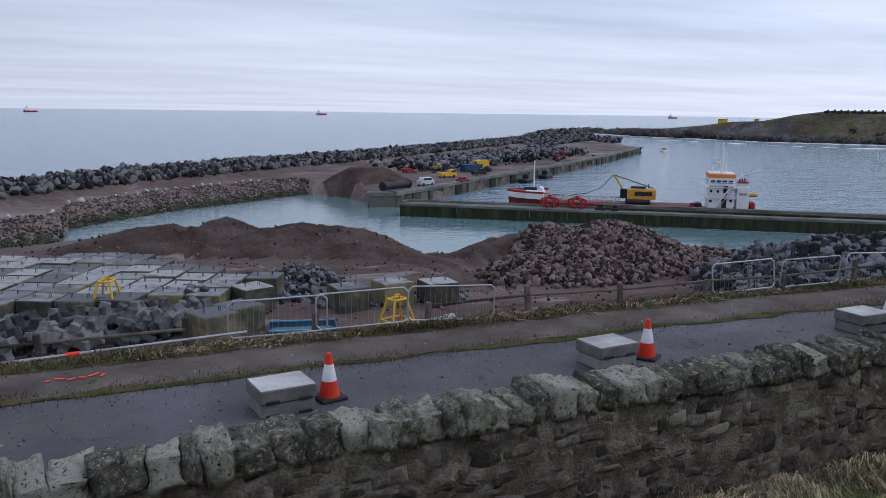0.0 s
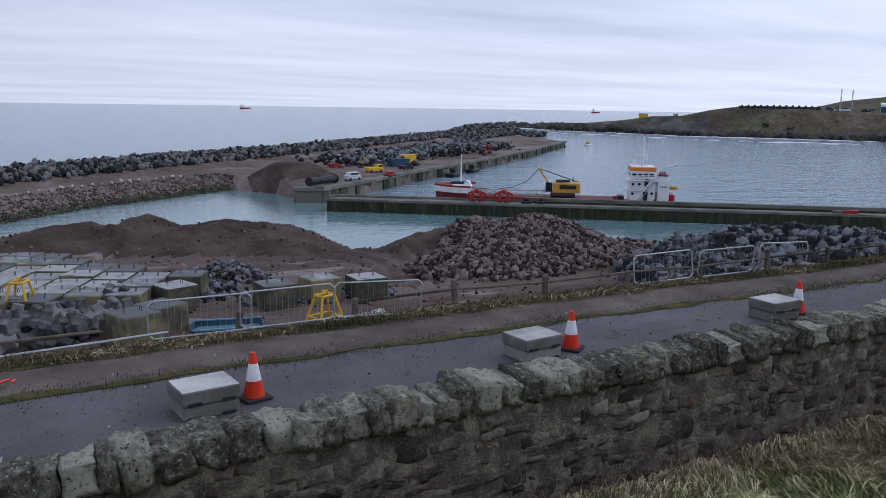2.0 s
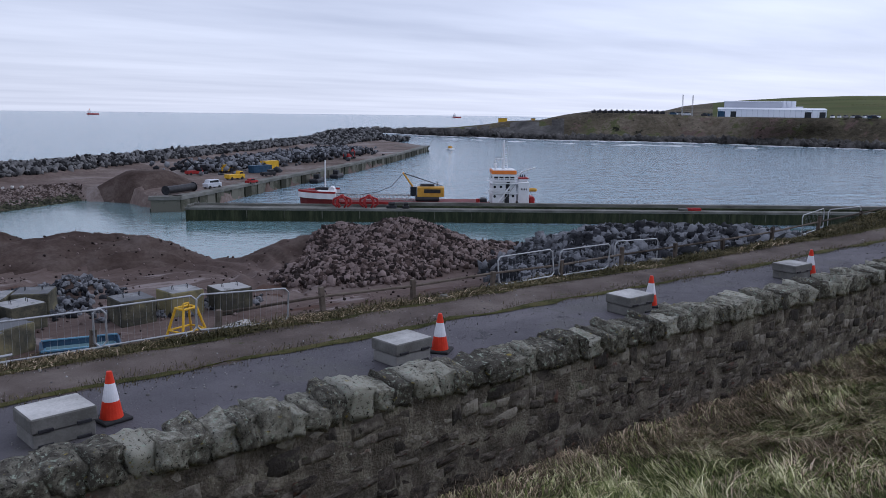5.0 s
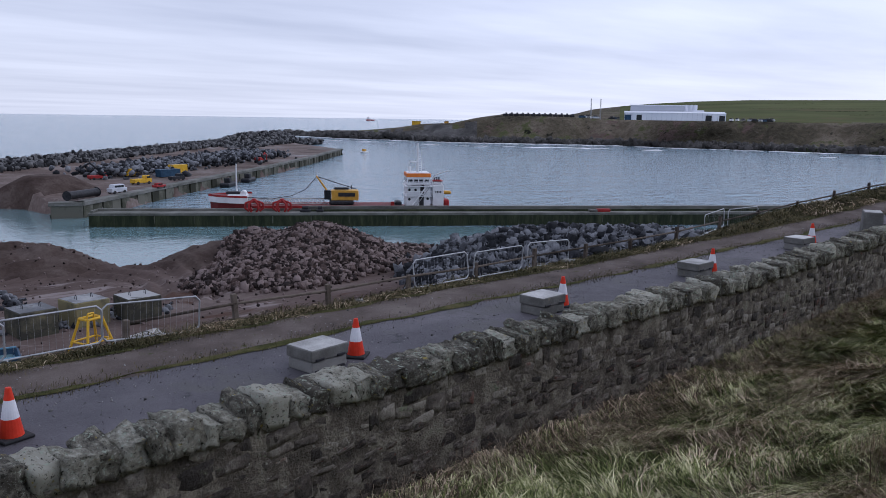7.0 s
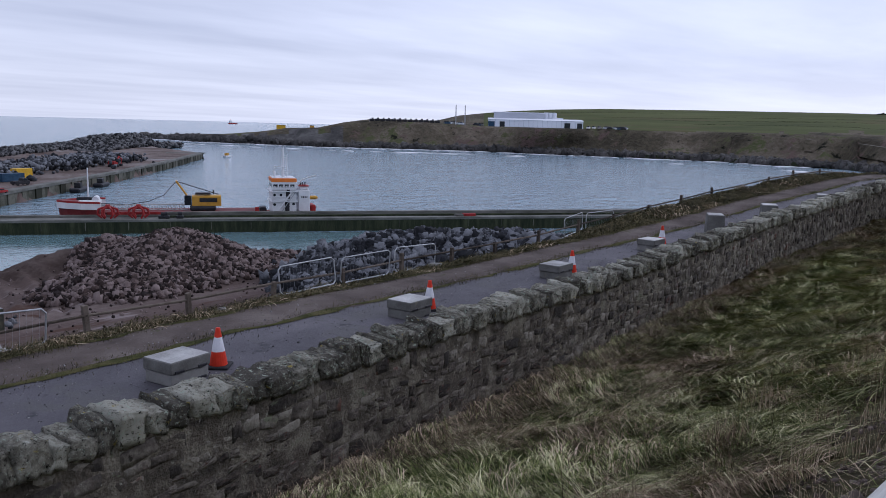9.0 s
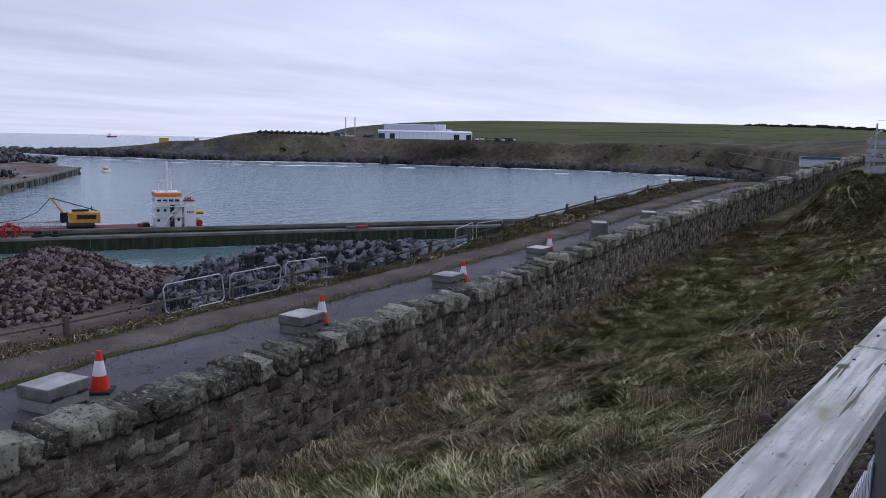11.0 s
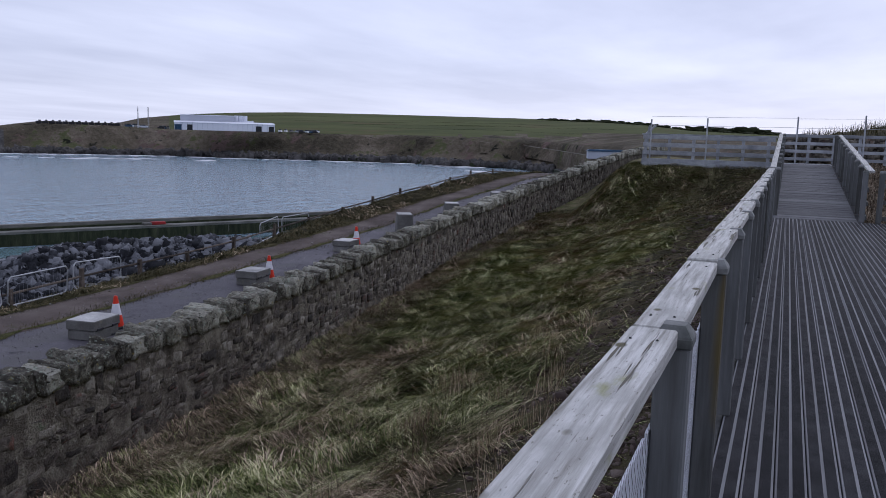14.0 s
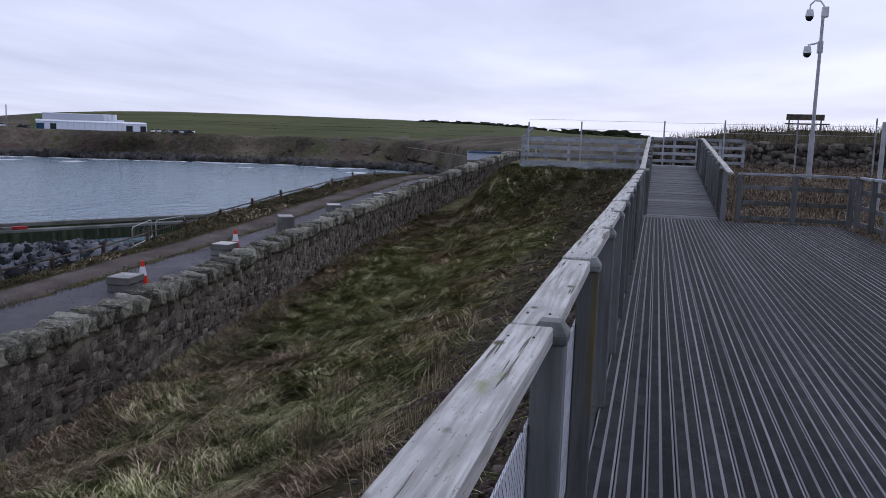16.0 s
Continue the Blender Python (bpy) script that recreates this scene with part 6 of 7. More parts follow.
def railing(name, label, m, length, spacing, posts0=0.0, cap=True, rise=0.0, nrails=3, cap_v=0.19, height=1.1, side=1, timber="timber", post_v=0.085, pw=0.105, gap=0.3):
    """Posts with chamfered tops, a flat cap rail in lengths, lower rails between."""
    t = thing(name, m, label, "railing")
    n = int(round(length / spacing))
    for i in range(n + 1):
        u = posts0 + i * spacing
        z = rise * i / max(1, n)
        b = box((pw, pw, height - 0.055), (0, 0, 0), bev=0.006)
        p = part("post", b, M["post"], t, m=pose(u, post_v * side, z))
        b = box((pw + 0.012, pw + 0.012, 0.03), (0, 0, height - 0.055), bev=0.004)
        box((pw + 0.008, pw + 0.008, 0.03), (0, 0, height - 0.025), (0, 0, 0), 0.0, b, 0.6)
        part("post_cap", b, M["capwood"], p, "chamfered grey cap")
        if i < n:
            z1 = rise * (i + 1) / max(1, n)
            a = math.degrees(math.atan2(z1 - z, spacing))
            if cap:
                b = box((spacing - 0.028, 0.125, 0.05), (0, 0, -0.025), bev=0.005)
                rail = part("cap_rail", b, M[timber], t, m=pose(u - 0.05 + spacing / 2 + r_.uniform(-0.002, 0.002), (cap_v) * side, (z + z1) / 2 + height - 0.025 + r_.uniform(-0.007, 0.007), r_.uniform(-1.2, 1.2), -a, r_.uniform(-0.4, 0.4)))
                if timber == "timber":
                    for s in (-1, 1):
                        for q in (-0.03, 0.035):
                            part("bolt", rod((s * (spacing / 2 - 0.16 + r_.uniform(-0.03, 0.03)), q, 0.02), (s * (spacing / 2 - 0.16), q, 0.0258), 0.0042, 6), M["wire"], rail, "dark rusted bolt head")
            for k in range(nrails):
                b = box((spacing + 0.02, 0.035, 0.09), (0, 0, 0), bev=0.004)
                part("rail", b, M["post"], t, m=pose(u + spacing / 2, 0.155 * side, (z + z1) / 2 + 0.05 + k * gap, 0, -a, 0))
    return t


seaside = railing("deck_railing", "weathered timber railing with pale flat cap rail and chamfered post tops", deck_m, 21.76, 1.36, -3.13, nrails=0, cap_v=0.2, post_v=0.15, pw=0.09)
# white screen with dark netting behind the seaward posts
scr = thing("net_screen", deck_m, "white sheet screen covered with dark wire netting, fixed outside the railing", "screen")
for i in range(15):
    u = -3.22 + i * 1.36
    part("sheet", box((1.32, 0.008, 0.78), (u + 0.68, 0.20, 0.03)), M["net"], scr)
b = bmesh.new()
vs, fs = [], []
def wirequad(u0, z0, u1, z1, w=0.0028):
    i = len(vs)
    du, dz = u1 - u0, z1 - z0
    l = math.hypot(du, dz)
    px_, pz_ = -dz / l * w, du / l * w
    vs.extend([(u0 - px_, 0.193, z0 - pz_), (u1 - px_, 0.193, z1 - pz_), (u1 + px_, 0.193, z1 + pz_), (u0 + px_, 0.193, z0 + pz_)])
    fs.append((i, i + 1, i + 2, i + 3))
for i in range(-8, 300):
    u = -3.4 + i * 0.04
    if u > 9:
        break
    for k in range(16):
        z = 0.05 + k * 0.05
        s = 0.02 if k % 2 else -0.02
        wirequad(u - s, z, u + s, z + 0.05)
put("netting", mesh_of("netting", vs, fs, M["wire"]), scr)

ramp_m = deck_m @ pose(U1 + 0.2, 0, 0)
railing("ramp_railing", "weathered timber railing climbing beside the ramp", ramp_m, 13.0, 1.3, 0.2, rise=RAMP_H, nrails=3)
railing("ramp_railing", "timber railing on the inner side of the ramp with pale cap", deck_m @ pose(U1 + 0.1, -1.55, 0), 13.0, 1.3, 0.0, rise=RAMP_H, nrails=3, side=-1)
railing("deck_back_railing", "grey three-rail timber railing along the end of the deck", deck_m @ pose(U1, -1.95, 0, 0, 0, -90), 2.3, 1.15, 0.0, nrails=3, cap_v=0.12, side=1, timber="fence", gap=0.345)
railing("deck_side_railing", "grey timber railing along the landward side of the deck", deck_m @ pose(U1, -4.3, 0, 0, 0, 180), 24, 1.2, 0.0, nrails=3, cap_v=0.12, side=1, timber="fence", gap=0.345)

# timber gate and fence at the head of the bank
gate = thing("field_gate_fence", pose(35, 1.1, 18.1, 0, 0, -92), "weathered grey post-and-rail timber fence at the head of the bank", "fence")
for i in range(6):
    part("post", box((0.12, 0.14, 1.28), (i * 0.95 + 0.06, 0, -0.05), bev=0.01), M["fence"], gate)
for k in range(4):
    part("rail", box((5.1, 0.05, 0.17), (2.5, -0.08, 0.1 + k * 0.32), bev=0.008), M["fence"], gate)
part("top_rail", box((5.2, 0.15, 0.05), (2.5, 0, 1.23), bev=0.008), M["fence"], gate)
part("kick_board", box((5.1, 0.04, 0.16), (2.5, -0.1, -0.06), bev=0.005), M["fence"], gate)
part("raised_strut", box((0.12, 0.12, 1.62), (-0.05, 0, 0.0), (0, 9, 0), 0.01), M["fence"], gate, "leaning end strut")
part("raised_strut", rod((0.0, 0, 1.2), (0.42, 0, 1.62), 0.05, 6), M["fence"], gate)
gate2 = thing("landing_fence", deck_m @ pose(35.2, 0.1, RAMP_H, 0, 0, -90), "weathered grey timber fence behind the landing", "fence")
for i in range(5):
    part("post", box((0.11, 0.11, 1.1), (i * 0.9, 0, 0), bev=0.01), M["fence"], gate2)
for k in range(4):
    part("rail", box((3.7, 0.05, 0.12), (1.8, -0.07, 0.1 + k * 0.3), bev=0.008), M["fence"], gate2)

# ground behind the deck: retaining wall, wire fence, pole, bench
rw = thing("retaining_wall", pose(0, 0, 0), "old dark dry-stone retaining wall below a grass bank", "wall")
tagged(rw, kind="structure")
wa = np.radians(np.linspace(96.8, 125, 34))
wr = 37.5
vs = [(wr * math.sin(a), wr * math.cos(a), 18.0) for a in wa] + [(wr * math.sin(a), wr * math.cos(a), 19.32 + 0.012 * k) for k, a in enumerate(wa)]
vs += [((wr + 0.6) * math.sin(a), (wr + 0.6) * math.cos(a), 18.0) for a in wa] + [((wr + 0.6) * math.sin(a), (wr + 0.6) * math.cos(a), 19.32 + 0.012 * k) for k, a in enumerate(wa)]
nW = len(wa)
fs = []
for i in range(nW - 1):
    fs += [(i, i + 1, nW + i + 1, nW + i), (nW + i, nW + i + 1, 3 * nW + i + 1, 3 * nW + i), (2 * nW + i + 1, 2 * nW + i, 3 * nW + i, 3 * nW + i + 1)]
put("wall_core", mesh_of("wall_core", vs, fs, M["mortar"]), rw)
RS = [lump(s, 0.16, 1, 1.0, 0.85) for s in range(60, 66)]
pos, size = [], []
for k in range(1100):
    a = radians(r_.uniform(97, 124))
    pos.append((wr * math.sin(a), wr * math.cos(a), r_.uniform(18.0, 19.36)))
    size.append(r_.uniform(0.2, 0.42))
ob = put("facing_stones", scatter_mesh("facing_stones", RS, np.array(pos), np.array(size), M["wallstone_i"], tilt=0.15, aspect=(1.1, 1.1, 0.6)), rw)
ob["kind"] = "stuff"
# bank of rough grass above the retaining wall
ba, bk = np.meshgrid(np.radians(np.linspace(96.5, 150, 90)), np.linspace(0, 1, 9))
br_ = wr + 0.5 + bk * 16
bz = 19.35 + 0.75 * np.sin(np.clip(bk * 3, 0, 1) * np.pi / 2) * smooth01(97, 104, np.degrees(ba)) + 0.25 * fnoise(np.degrees(ba) * 3, br_, 3, 41)
tagged(put("grass_bank", grid_mesh("grass_bank", br_ * np.sin(ba), br_ * np.cos(ba), bz, [M["bank"]])), "rough grass bank above the retaining wall", "bank", kind="structure")

pole_p = polar(106.85, 30)
pole = thing("camera_pole", pose(pole_p.x, pole_p.y, 18.2), "grey steel pole carrying two dome surveillance cameras", "pole")
part("shaft", rod((0, 0, 0), (0, 0, 5.3), 0.066, 12, r2=0.05), M["steel"], pole)
part("base_sleeve", rod((0, 0, 0), (0, 0, 1.5), 0.095, 12), M["steel"], pole)
part("bracket", bent([(0, 0, 5.2), (0.0, 0.0, 5.62), (0.06, 0.1, 5.78), (0.14, 0.25, 5.8), (0.22, 0.36, 5.68), (0.22, 0.36, 5.5)], 0.025, 8), M["white"], pole)
for at, nm in (((0.22, 0.36, 5.18), 0), ((0.2, 0.34, 4.0), 1)):
    d = part("dome_camera", rod((at[0], at[1], at[2] + 0.12), (at[0], at[1], at[2] + 0.34), 0.14, 14, r2=0.1), M["white"], pole, "white camera housing")
    bm = bmesh.new()
    bmesh.ops.create_uvsphere(bm, u_segments=14, v_segments=8, radius=0.125)
    bm.transform(Matrix.Translation((at[0], at[1], at[2] + 0.1)))
    part("dome", bm, M["glass"], d, "dark glass dome", smooth=True)
part("side_arm", rod((0, 0, 4.45), (0.2, 0.34, 4.38), 0.03, 8), M["white"], pole)
part("junction_box", box((0.16, 0.2, 0.34), (0.02, -0.06, 5.25), bev=0.02), M["white"], pole)
part("junction_box", box((0.14, 0.16, 0.4), (0.02, 0.0, 4.1), bev=0.02), M["steel"], pole)
pb = polar(110.9, 24)
t = thing("steel_post", pose(pb.x, pb.y, 17.3), "plain galvanised steel post beside the deck", "post")
part("shaft", rod((0, 0, 0), (0, 0, 2.6), 0.06, 10), M["steel"], t)
part("flange", rod((0, 0, 0), (0, 0, 0.05), 0.14, 10), M["steel"], t)

bp = polar(106.3, 46)
bench = thing("bench", pose(bp.x, bp.y, 20.02, 0, 0, -106.3), "dark wooden bench on the grass bank against the sky", "bench")
for s in (-0.75, 0.75):
    part("leg", box((0.08, 0.5, 0.45), (s, 0, 0)), M["oldpost"], bench)
    part("back_post", box((0.07, 0.07, 0.55), (s, 0.22, 0.42)), M["oldpost"], bench)
part("seat", box((2.1, 0.45, 0.06), (0.1, -0.05, 0.45)), M["oldpost"], bench)
part("backrest", box((1.8, 0.06, 0.3), (0, 0.24, 0.68)), M["oldpost"], bench)

wf = thing("wire_fence", pose(0, 0, 0), "thin grey fence posts with strained wires", "fence")
prev = None
for az in (88.6, 92.2, 97.7, 101.55, 105.95, 110.4, 115):
    p = polar(az, 34.0)
    z0 = 18.15
    part("post", rod((p.x, p.y, z0), (p.x, p.y, z0 + 1.98 + 0.02 * (az - 98)), 0.03, 8), M["fence"], wf)
    if prev:
        for k in (1.55, 1.9):
            part("wire", rod((prev.x, prev.y, z0 + k), (p.x, p.y, z0 + k + 0.02), 0.006, 5), M["steel"], wf)
    prev = p

# ---- the boundary wall ----
bwall = thing("boundary_wall", pose(0, 0, 0), "old mortared rubble-stone boundary wall with rounded lichen-covered coping", "wall")
tagged(bwall, kind="structure")
xs = np.concatenate([np.arange(-40, -8, 2.0), np.arange(-8, 36, 0.4), np.arange(36, 57, 1.0)])
yw, zt_, zf_, zr_ = wall_y(xs), wall_top(xs) - 0.25, foot_z(xs) - 0.5, road_z(xs) - 0.4
T = 0.22
vs = []
for x, y, a, b_, c in zip(xs, yw, zt_, zf_, zr_):
    vs += [(x, y - T, b_), (x, y - T, a), (x, y + T, a), (x, y + T, c)]
fs = []
for i in range(len(xs) - 1):
    k = 4 * i
    fs += [(k, k + 4, k + 5, k + 1), (k + 1, k + 5, k + 6, k + 2), (k + 2, k + 6, k + 7, k + 3)]
put("wall_core", mesh_of("wall_core", vs, fs, M["mortar"]), bwall, label="dark weathered mortar core")
# coping stones


def coarse(vf, seed):
    """Breaks a stone's surface into ledges and chips."""
    v, f = vf
    for i, p in enumerate(v):
        q = Vector(p) * 3.2 + Vector((seed * 3.1, 0, seed))
        v[i] = p * (1 + 0.13 * noise.noise(q) + 0.10 * noise.noise(q * 2.7) - 0.10 * max(0, noise.noise(q * 1.3 + Vector((9, 9, 9))) - 0.15))
    return v, f


COPE = [mesh_of("coping_stone", v, f, M["cope"], smooth=True) for v, f in (coarse(lump(s, 0.15, 4, 1.0, 0.86), s) for s in range(80, 92))]
x = -9.0
k = 0
while x < 56:
    w = r_.uniform(0.13, 0.34) * (1.5 if r_.random() < 0.15 else 1.0)
    h = r_.uniform(0.2, 0.31)
    an = math.degrees(math.atan2(float(wall_y(x + 0.5) - wall_y(x)), 0.5))
    m = pose(x + w / 2, float(wall_y(x + w / 2)) + r_.uniform(-0.03, 0.03), float(wall_top(x)) - 0.28 + h * 0.46, r_.uniform(-7, 7), r_.uniform(-14, 14), an + r_.uniform(-8, 8)) @ Matrix.Diagonal((w * 1.04, 0.54, h * 1.15, 1))
    put("coping_stone", COPE[k % 12], bwall, m)
    x += w * 0.97
    k += 1
# facing stones towards the deck
FACE = [lump(s, 0.11, 2, 1.0, 0.8) for s in range(100, 110)]
FM = [mesh_of("facing_stone", v, f, M["wallstone"], smooth=True) for v, f in FACE]
rest, rs, cnt = [], [], 0
course = 0
for x0, x1, single in ((0.5, 13.0, True), (-8, 0.5, False), (13.0, 45, False)):
    lvl = 0.0
    while lvl < 1.75:
        ch = r_.uniform(0.08, 0.22)
        x = x0 + r_.uniform(0, 0.3)
        while x < x1:
            w = r_.uniform(0.12, 0.42) * (0.6 + 0.4 * ch / 0.15)
            z = float(foot_z(x)) - 0.25 + lvl + ch / 2
            if z < float(wall_top(x)) - 0.3 and r_.random() < 0.8:
                y = float(wall_y(x + w / 2)) - T + 0.077 + r_.uniform(-0.007, 0.008)
                hh = ch * r_.choice((0.65, 0.9, 1.1, 1.5))
                z += r_.uniform(-0.05, 0.05)
                an = math.degrees(math.atan2(float(wall_y(x + 0.5) - wall_y(x)), 0.5))
                if single and cnt < 300:
                    put("facing_stone", FM[cnt % 10], bwall, pose(x + w / 2, y, z, r_.uniform(-4, 4), r_.uniform(-12, 12), an + r_.uniform(-4, 4)) @ Matrix.Diagonal((w * 1.0, 0.16, hh, 1)))
                    cnt += 1
                else:
                    rest.append((x + w / 2, y, z)); rs.append((w, 0.16, hh, r_.uniform(-0.2, 0.2)))
            x += w
        lvl += ch
vs, fs, base = [], [], 0
for i, (p, s) in enumerate(zip(rest, rs)):
    v, f = FACE[i % 10]
    c_, s_ = math.cos(s[3]), math.sin(s[3])
    q_ = v * np.array(s[:3])
    vs.append(np.stack([q_[:, 0] * c_ - q_[:, 2] * s_, q_[:, 1], q_[:, 0] * s_ + q_[:, 2] * c_], 1) + np.array(p))
    fs += [[q + base for q in ff] for ff in f]
    base += len(v)
ob = put("facing_stones", mesh_of("facing_stones", np.concatenate(vs), fs, M["wallstone_i"], smooth=True), bwall)
ob["kind"] = "stuff"

# ---- vegetation ----


def blades(name, x, y, z, length, width, lean, heading, material, lift=0.0):
    """Bent grass blades, three quads each, joined into one mesh."""
    n = len(x)
    w = width[:, None] * np.array([1.0, 0.8, 0.5, 0.12])[None]
    t = np.array([0, 0.35, 0.7, 1.0])[None]
    ang_ = lean[:, None] * (0.35 + 0.65 * t)
    out = length[:, None] * np.cumsum(np.concatenate([np.zeros((n, 1)), np.diff(np.repeat(t, n, 0), axis=1) * np.sin(ang_[:, 1:])], 1), 1)
    up_ = length[:, None] * np.cumsum(np.concatenate([np.zeros((n, 1)), np.diff(np.repeat(t, n, 0), axis=1) * np.cos(ang_[:, 1:])], 1), 1)
    hx, hy = np.cos(heading)[:, None], np.sin(heading)[:, None]
    cx_, cy_, cz_ = x[:, None] + out * hx, y[:, None] + out * hy, z[:, None] + up_ + lift
    a = np.stack([cx_ - hy * w, cy_ + hx * w, cz_], -1)
    b_ = np.stack([cx_ + hy * w, cy_ - hx * w, cz_], -1)
    v = np.concatenate([a, b_], 1).reshape(-1, 3)
    i = (np.arange(n) * 8)[:, None]
    f = np.concatenate([np.stack([i + k, i + k + 1, i + k + 5, i + k + 4], -1) for k in range(3)], 1).reshape(-1, 4)
    me = bpy.data.meshes.new(name)
    me.vertices.add(len(v)); me.vertices.foreach_set("co", v.ravel())
    me.loops.add(f.size); me.loops.foreach_set("vertex_index", f.ravel().astype(np.int32))
    me.polygons.add(len(f)); me.polygons.foreach_set("loop_start", np.arange(0, f.size, 4, dtype=np.int32))
    me.materials.append(material)
    me.update(calc_edges=True)
    return put(name, me)


def strands(name, x, y, length, width, arch, heading, curl, material):
    """Long lodged strands that lie along the ground, arched and curling, joined into one mesh."""
    n = len(x)
    t = np.array([0, 0.25, 0.5, 0.75, 1.0])[None]
    hd = heading[:, None] + curl[:, None] * t
    st = length[:, None] * 0.25
    cx_ = x[:, None] + np.concatenate([np.zeros((n, 1)), np.cumsum(np.cos(hd[:, 1:]) * st, 1)], 1)
    cy_ = y[:, None] + np.concatenate([np.zeros((n, 1)), np.cumsum(np.sin(hd[:, 1:]) * st, 1)], 1)
    cz_ = land(cx_, cy_) + 0.015 + arch[:, None] * np.sin(np.pi * np.clip(t * 0.92, 0, 1)) ** 0.8
    w = width[:, None] * np.array([1.0, 0.95, 0.8, 0.55, 0.15])[None]
    nx, ny = -np.sin(hd) * w, np.cos(hd) * w
    v = np.concatenate([np.stack([cx_ - nx, cy_ - ny, cz_], -1), np.stack([cx_ + nx, cy_ + ny, cz_ + w * 0.6], -1)], 1).reshape(-1, 3)
    i = (np.arange(n) * 10)[:, None]
    f = np.concatenate([np.stack([i + k, i + k + 1, i + k + 6, i + k + 5], -1) for k in range(4)], 1).reshape(-1, 4)
    me = bpy.data.meshes.new(name)
    me.vertices.add(len(v)); me.vertices.foreach_set("co", v.ravel())
    me.loops.add(f.size); me.loops.foreach_set("vertex_index", f.ravel().astype(np.int32))
    me.polygons.add(len(f)); me.polygons.foreach_set("loop_start", np.arange(0, f.size, 4, dtype=np.int32))
    me.materials.append(material)
    me.update(calc_edges=True)
    return put(name, me)


# long lodged grass on the bank, combed flat in swathes
n = 200000
gx_ = -1.0 + 36.5 * rng.random(n) ** 1.1
k_ = rng.random(n)
gy_ = deck_edge(gx_) + 0.4 + (wall_y(gx_) - 0.25 - deck_edge(gx_) - 0.4) * k_
cl = fnoise(gx_, gy_, 0.5, 51) + 0.25 * fnoise(gx_, gy_, 1.7, 58)
bare = 0.26 + 0.12 * fnoise(gx_, gy_, 2, 52)
keep = (cl > rng.uniform(-1.0, -0.1, n)) & ((k_ > bare) | (rng.random(n) < 0.1))
gx_, gy_, k_, cl = gx_[keep], gy_[keep], k_[keep], cl[keep]
n = len(gx_)
head = 1.57 + 1.3 * fnoise(gx_, gy_, 1.5, 53) + 0.7 * fnoise(gx_, gy_, 0.4, 59) + rng.normal(0, 0.28, n)
leng = rng.uniform(0.25, 0.7, n) * (1 + 0.4 * fnoise(gx_, gy_, 1.0, 54)) * np.where(k_ > 0.9, 0.6, 1.0)
arch = rng.uniform(0.01, 0.09, n) * (1.2 + 1.6 * np.clip(cl, -0.4, 0.6))
wid = rng.uniform(0.002, 0.0042, n) * (1 + np.clip(gx_, 0, 40) / 11)
dryness = fnoise(gx_, gy_, 2.4, 56) + 0.4 * fnoise(gx_, gy_, 0.5, 57) + np.where(k_ < 0.42, 0.25, 0) + np.where(k_ > 0.85, 0.35, 0) + rng.normal(0, 0.4, n)
dry = dryness > 0.3
curl = rng.normal(0, 0.6, n)
for sel, nm, mt, lb in ((~dry, "bank_grass", "grass", "long lodged green grass on the bank"), (dry, "dead_bank_grass", "straw", "dead straw-brown grass lying on the bank")):
    tagged(strands(nm, gx_[sel], gy_[sel], leng[sel], wid[sel], arch[sel], head[sel], curl[sel], M[mt]), lb, "grass", kind="stuff")
# short green undergrowth between the strands
n = 60000
gx_ = 34 * rng.random(n) ** 1.3
k_ = rng.random(n)
gy_ = deck_edge(gx_) + 0.4 + (wall_y(gx_) - 0.25 - deck_edge(gx_) - 0.4) * k_
keep = (fnoise(gx_, gy_, 1.8, 63) > rng.uniform(-0.5, 0.5, n)) & (k_ > 0.32)
gx_, gy_ = gx_[keep], gy_[keep]
n = len(gx_)
tagged(blades("short_grass", gx_, gy_, land(gx_, gy_), rng.uniform(0.05, 0.14, n), rng.uniform(0.002, 0.004, n) * (1 + gx_ / 12), rng.uniform(0.3, 1.4, n), rng.uniform(0, 6.3, n), M["grass"]), "short green grass under the lodged strands", "grass", kind="stuff")
# coarser growth at the head of the bank
n = 14000
gx_ = rng.uniform(27, 36.5, n)
gy_ = deck_edge(gx_) + 0.3 + (wall_y(gx_) - 0.3 - deck_edge(gx_) - 0.3) * rng.random(n)
tagged(strands("head_dead_grass", gx_, gy_, rng.uniform(0.15, 0.4, n), rng.uniform(0.005, 0.01, n), rng.uniform(0.02, 0.15, n), rng.uniform(0, 6.3, n), rng.normal(0, 0.6, n), M["verge_grass"]), "dark brown growth at the head of the bank", "grass", kind="stuff")
# upright dead tufts and thin dock stems near the deck
n = 3200
tx, ty = rng.uniform(2.5, 16, 40), rng.uniform(0.9, 3.2, 40)
pk = rng.integers(0, 40, n)
gx_, gy_ = tx[pk] + rng.normal(0, 0.12, n), ty[pk] + rng.normal(0, 0.12, n)
tagged(blades("dead_tufts", gx_, gy_, land(gx_, gy_), rng.uniform(0.15, 0.42, n), rng.uniform(0.0015, 0.003, n), np.abs(rng.normal(0, 0.6, n)), rng.uniform(0, 6.3, n), M["straw"]), "reddish-brown dead tufts near the deck", "grass", kind="stuff")
n = 170
gx_, gy_ = rng.uniform(2.5, 14, n), rng.uniform(0.8, 5.5, n)
tagged(blades("dock_stems", gx_, gy_, land(gx_, gy_), rng.uniform(0.35, 0.8, n), rng.uniform(0.002, 0.004, n), np.abs(rng.normal(0, 0.3, n)), rng.uniform(0, 6.3, n), M["stem"]), "thin dark upright dead stems on the bank", "stems", kind="stuff")
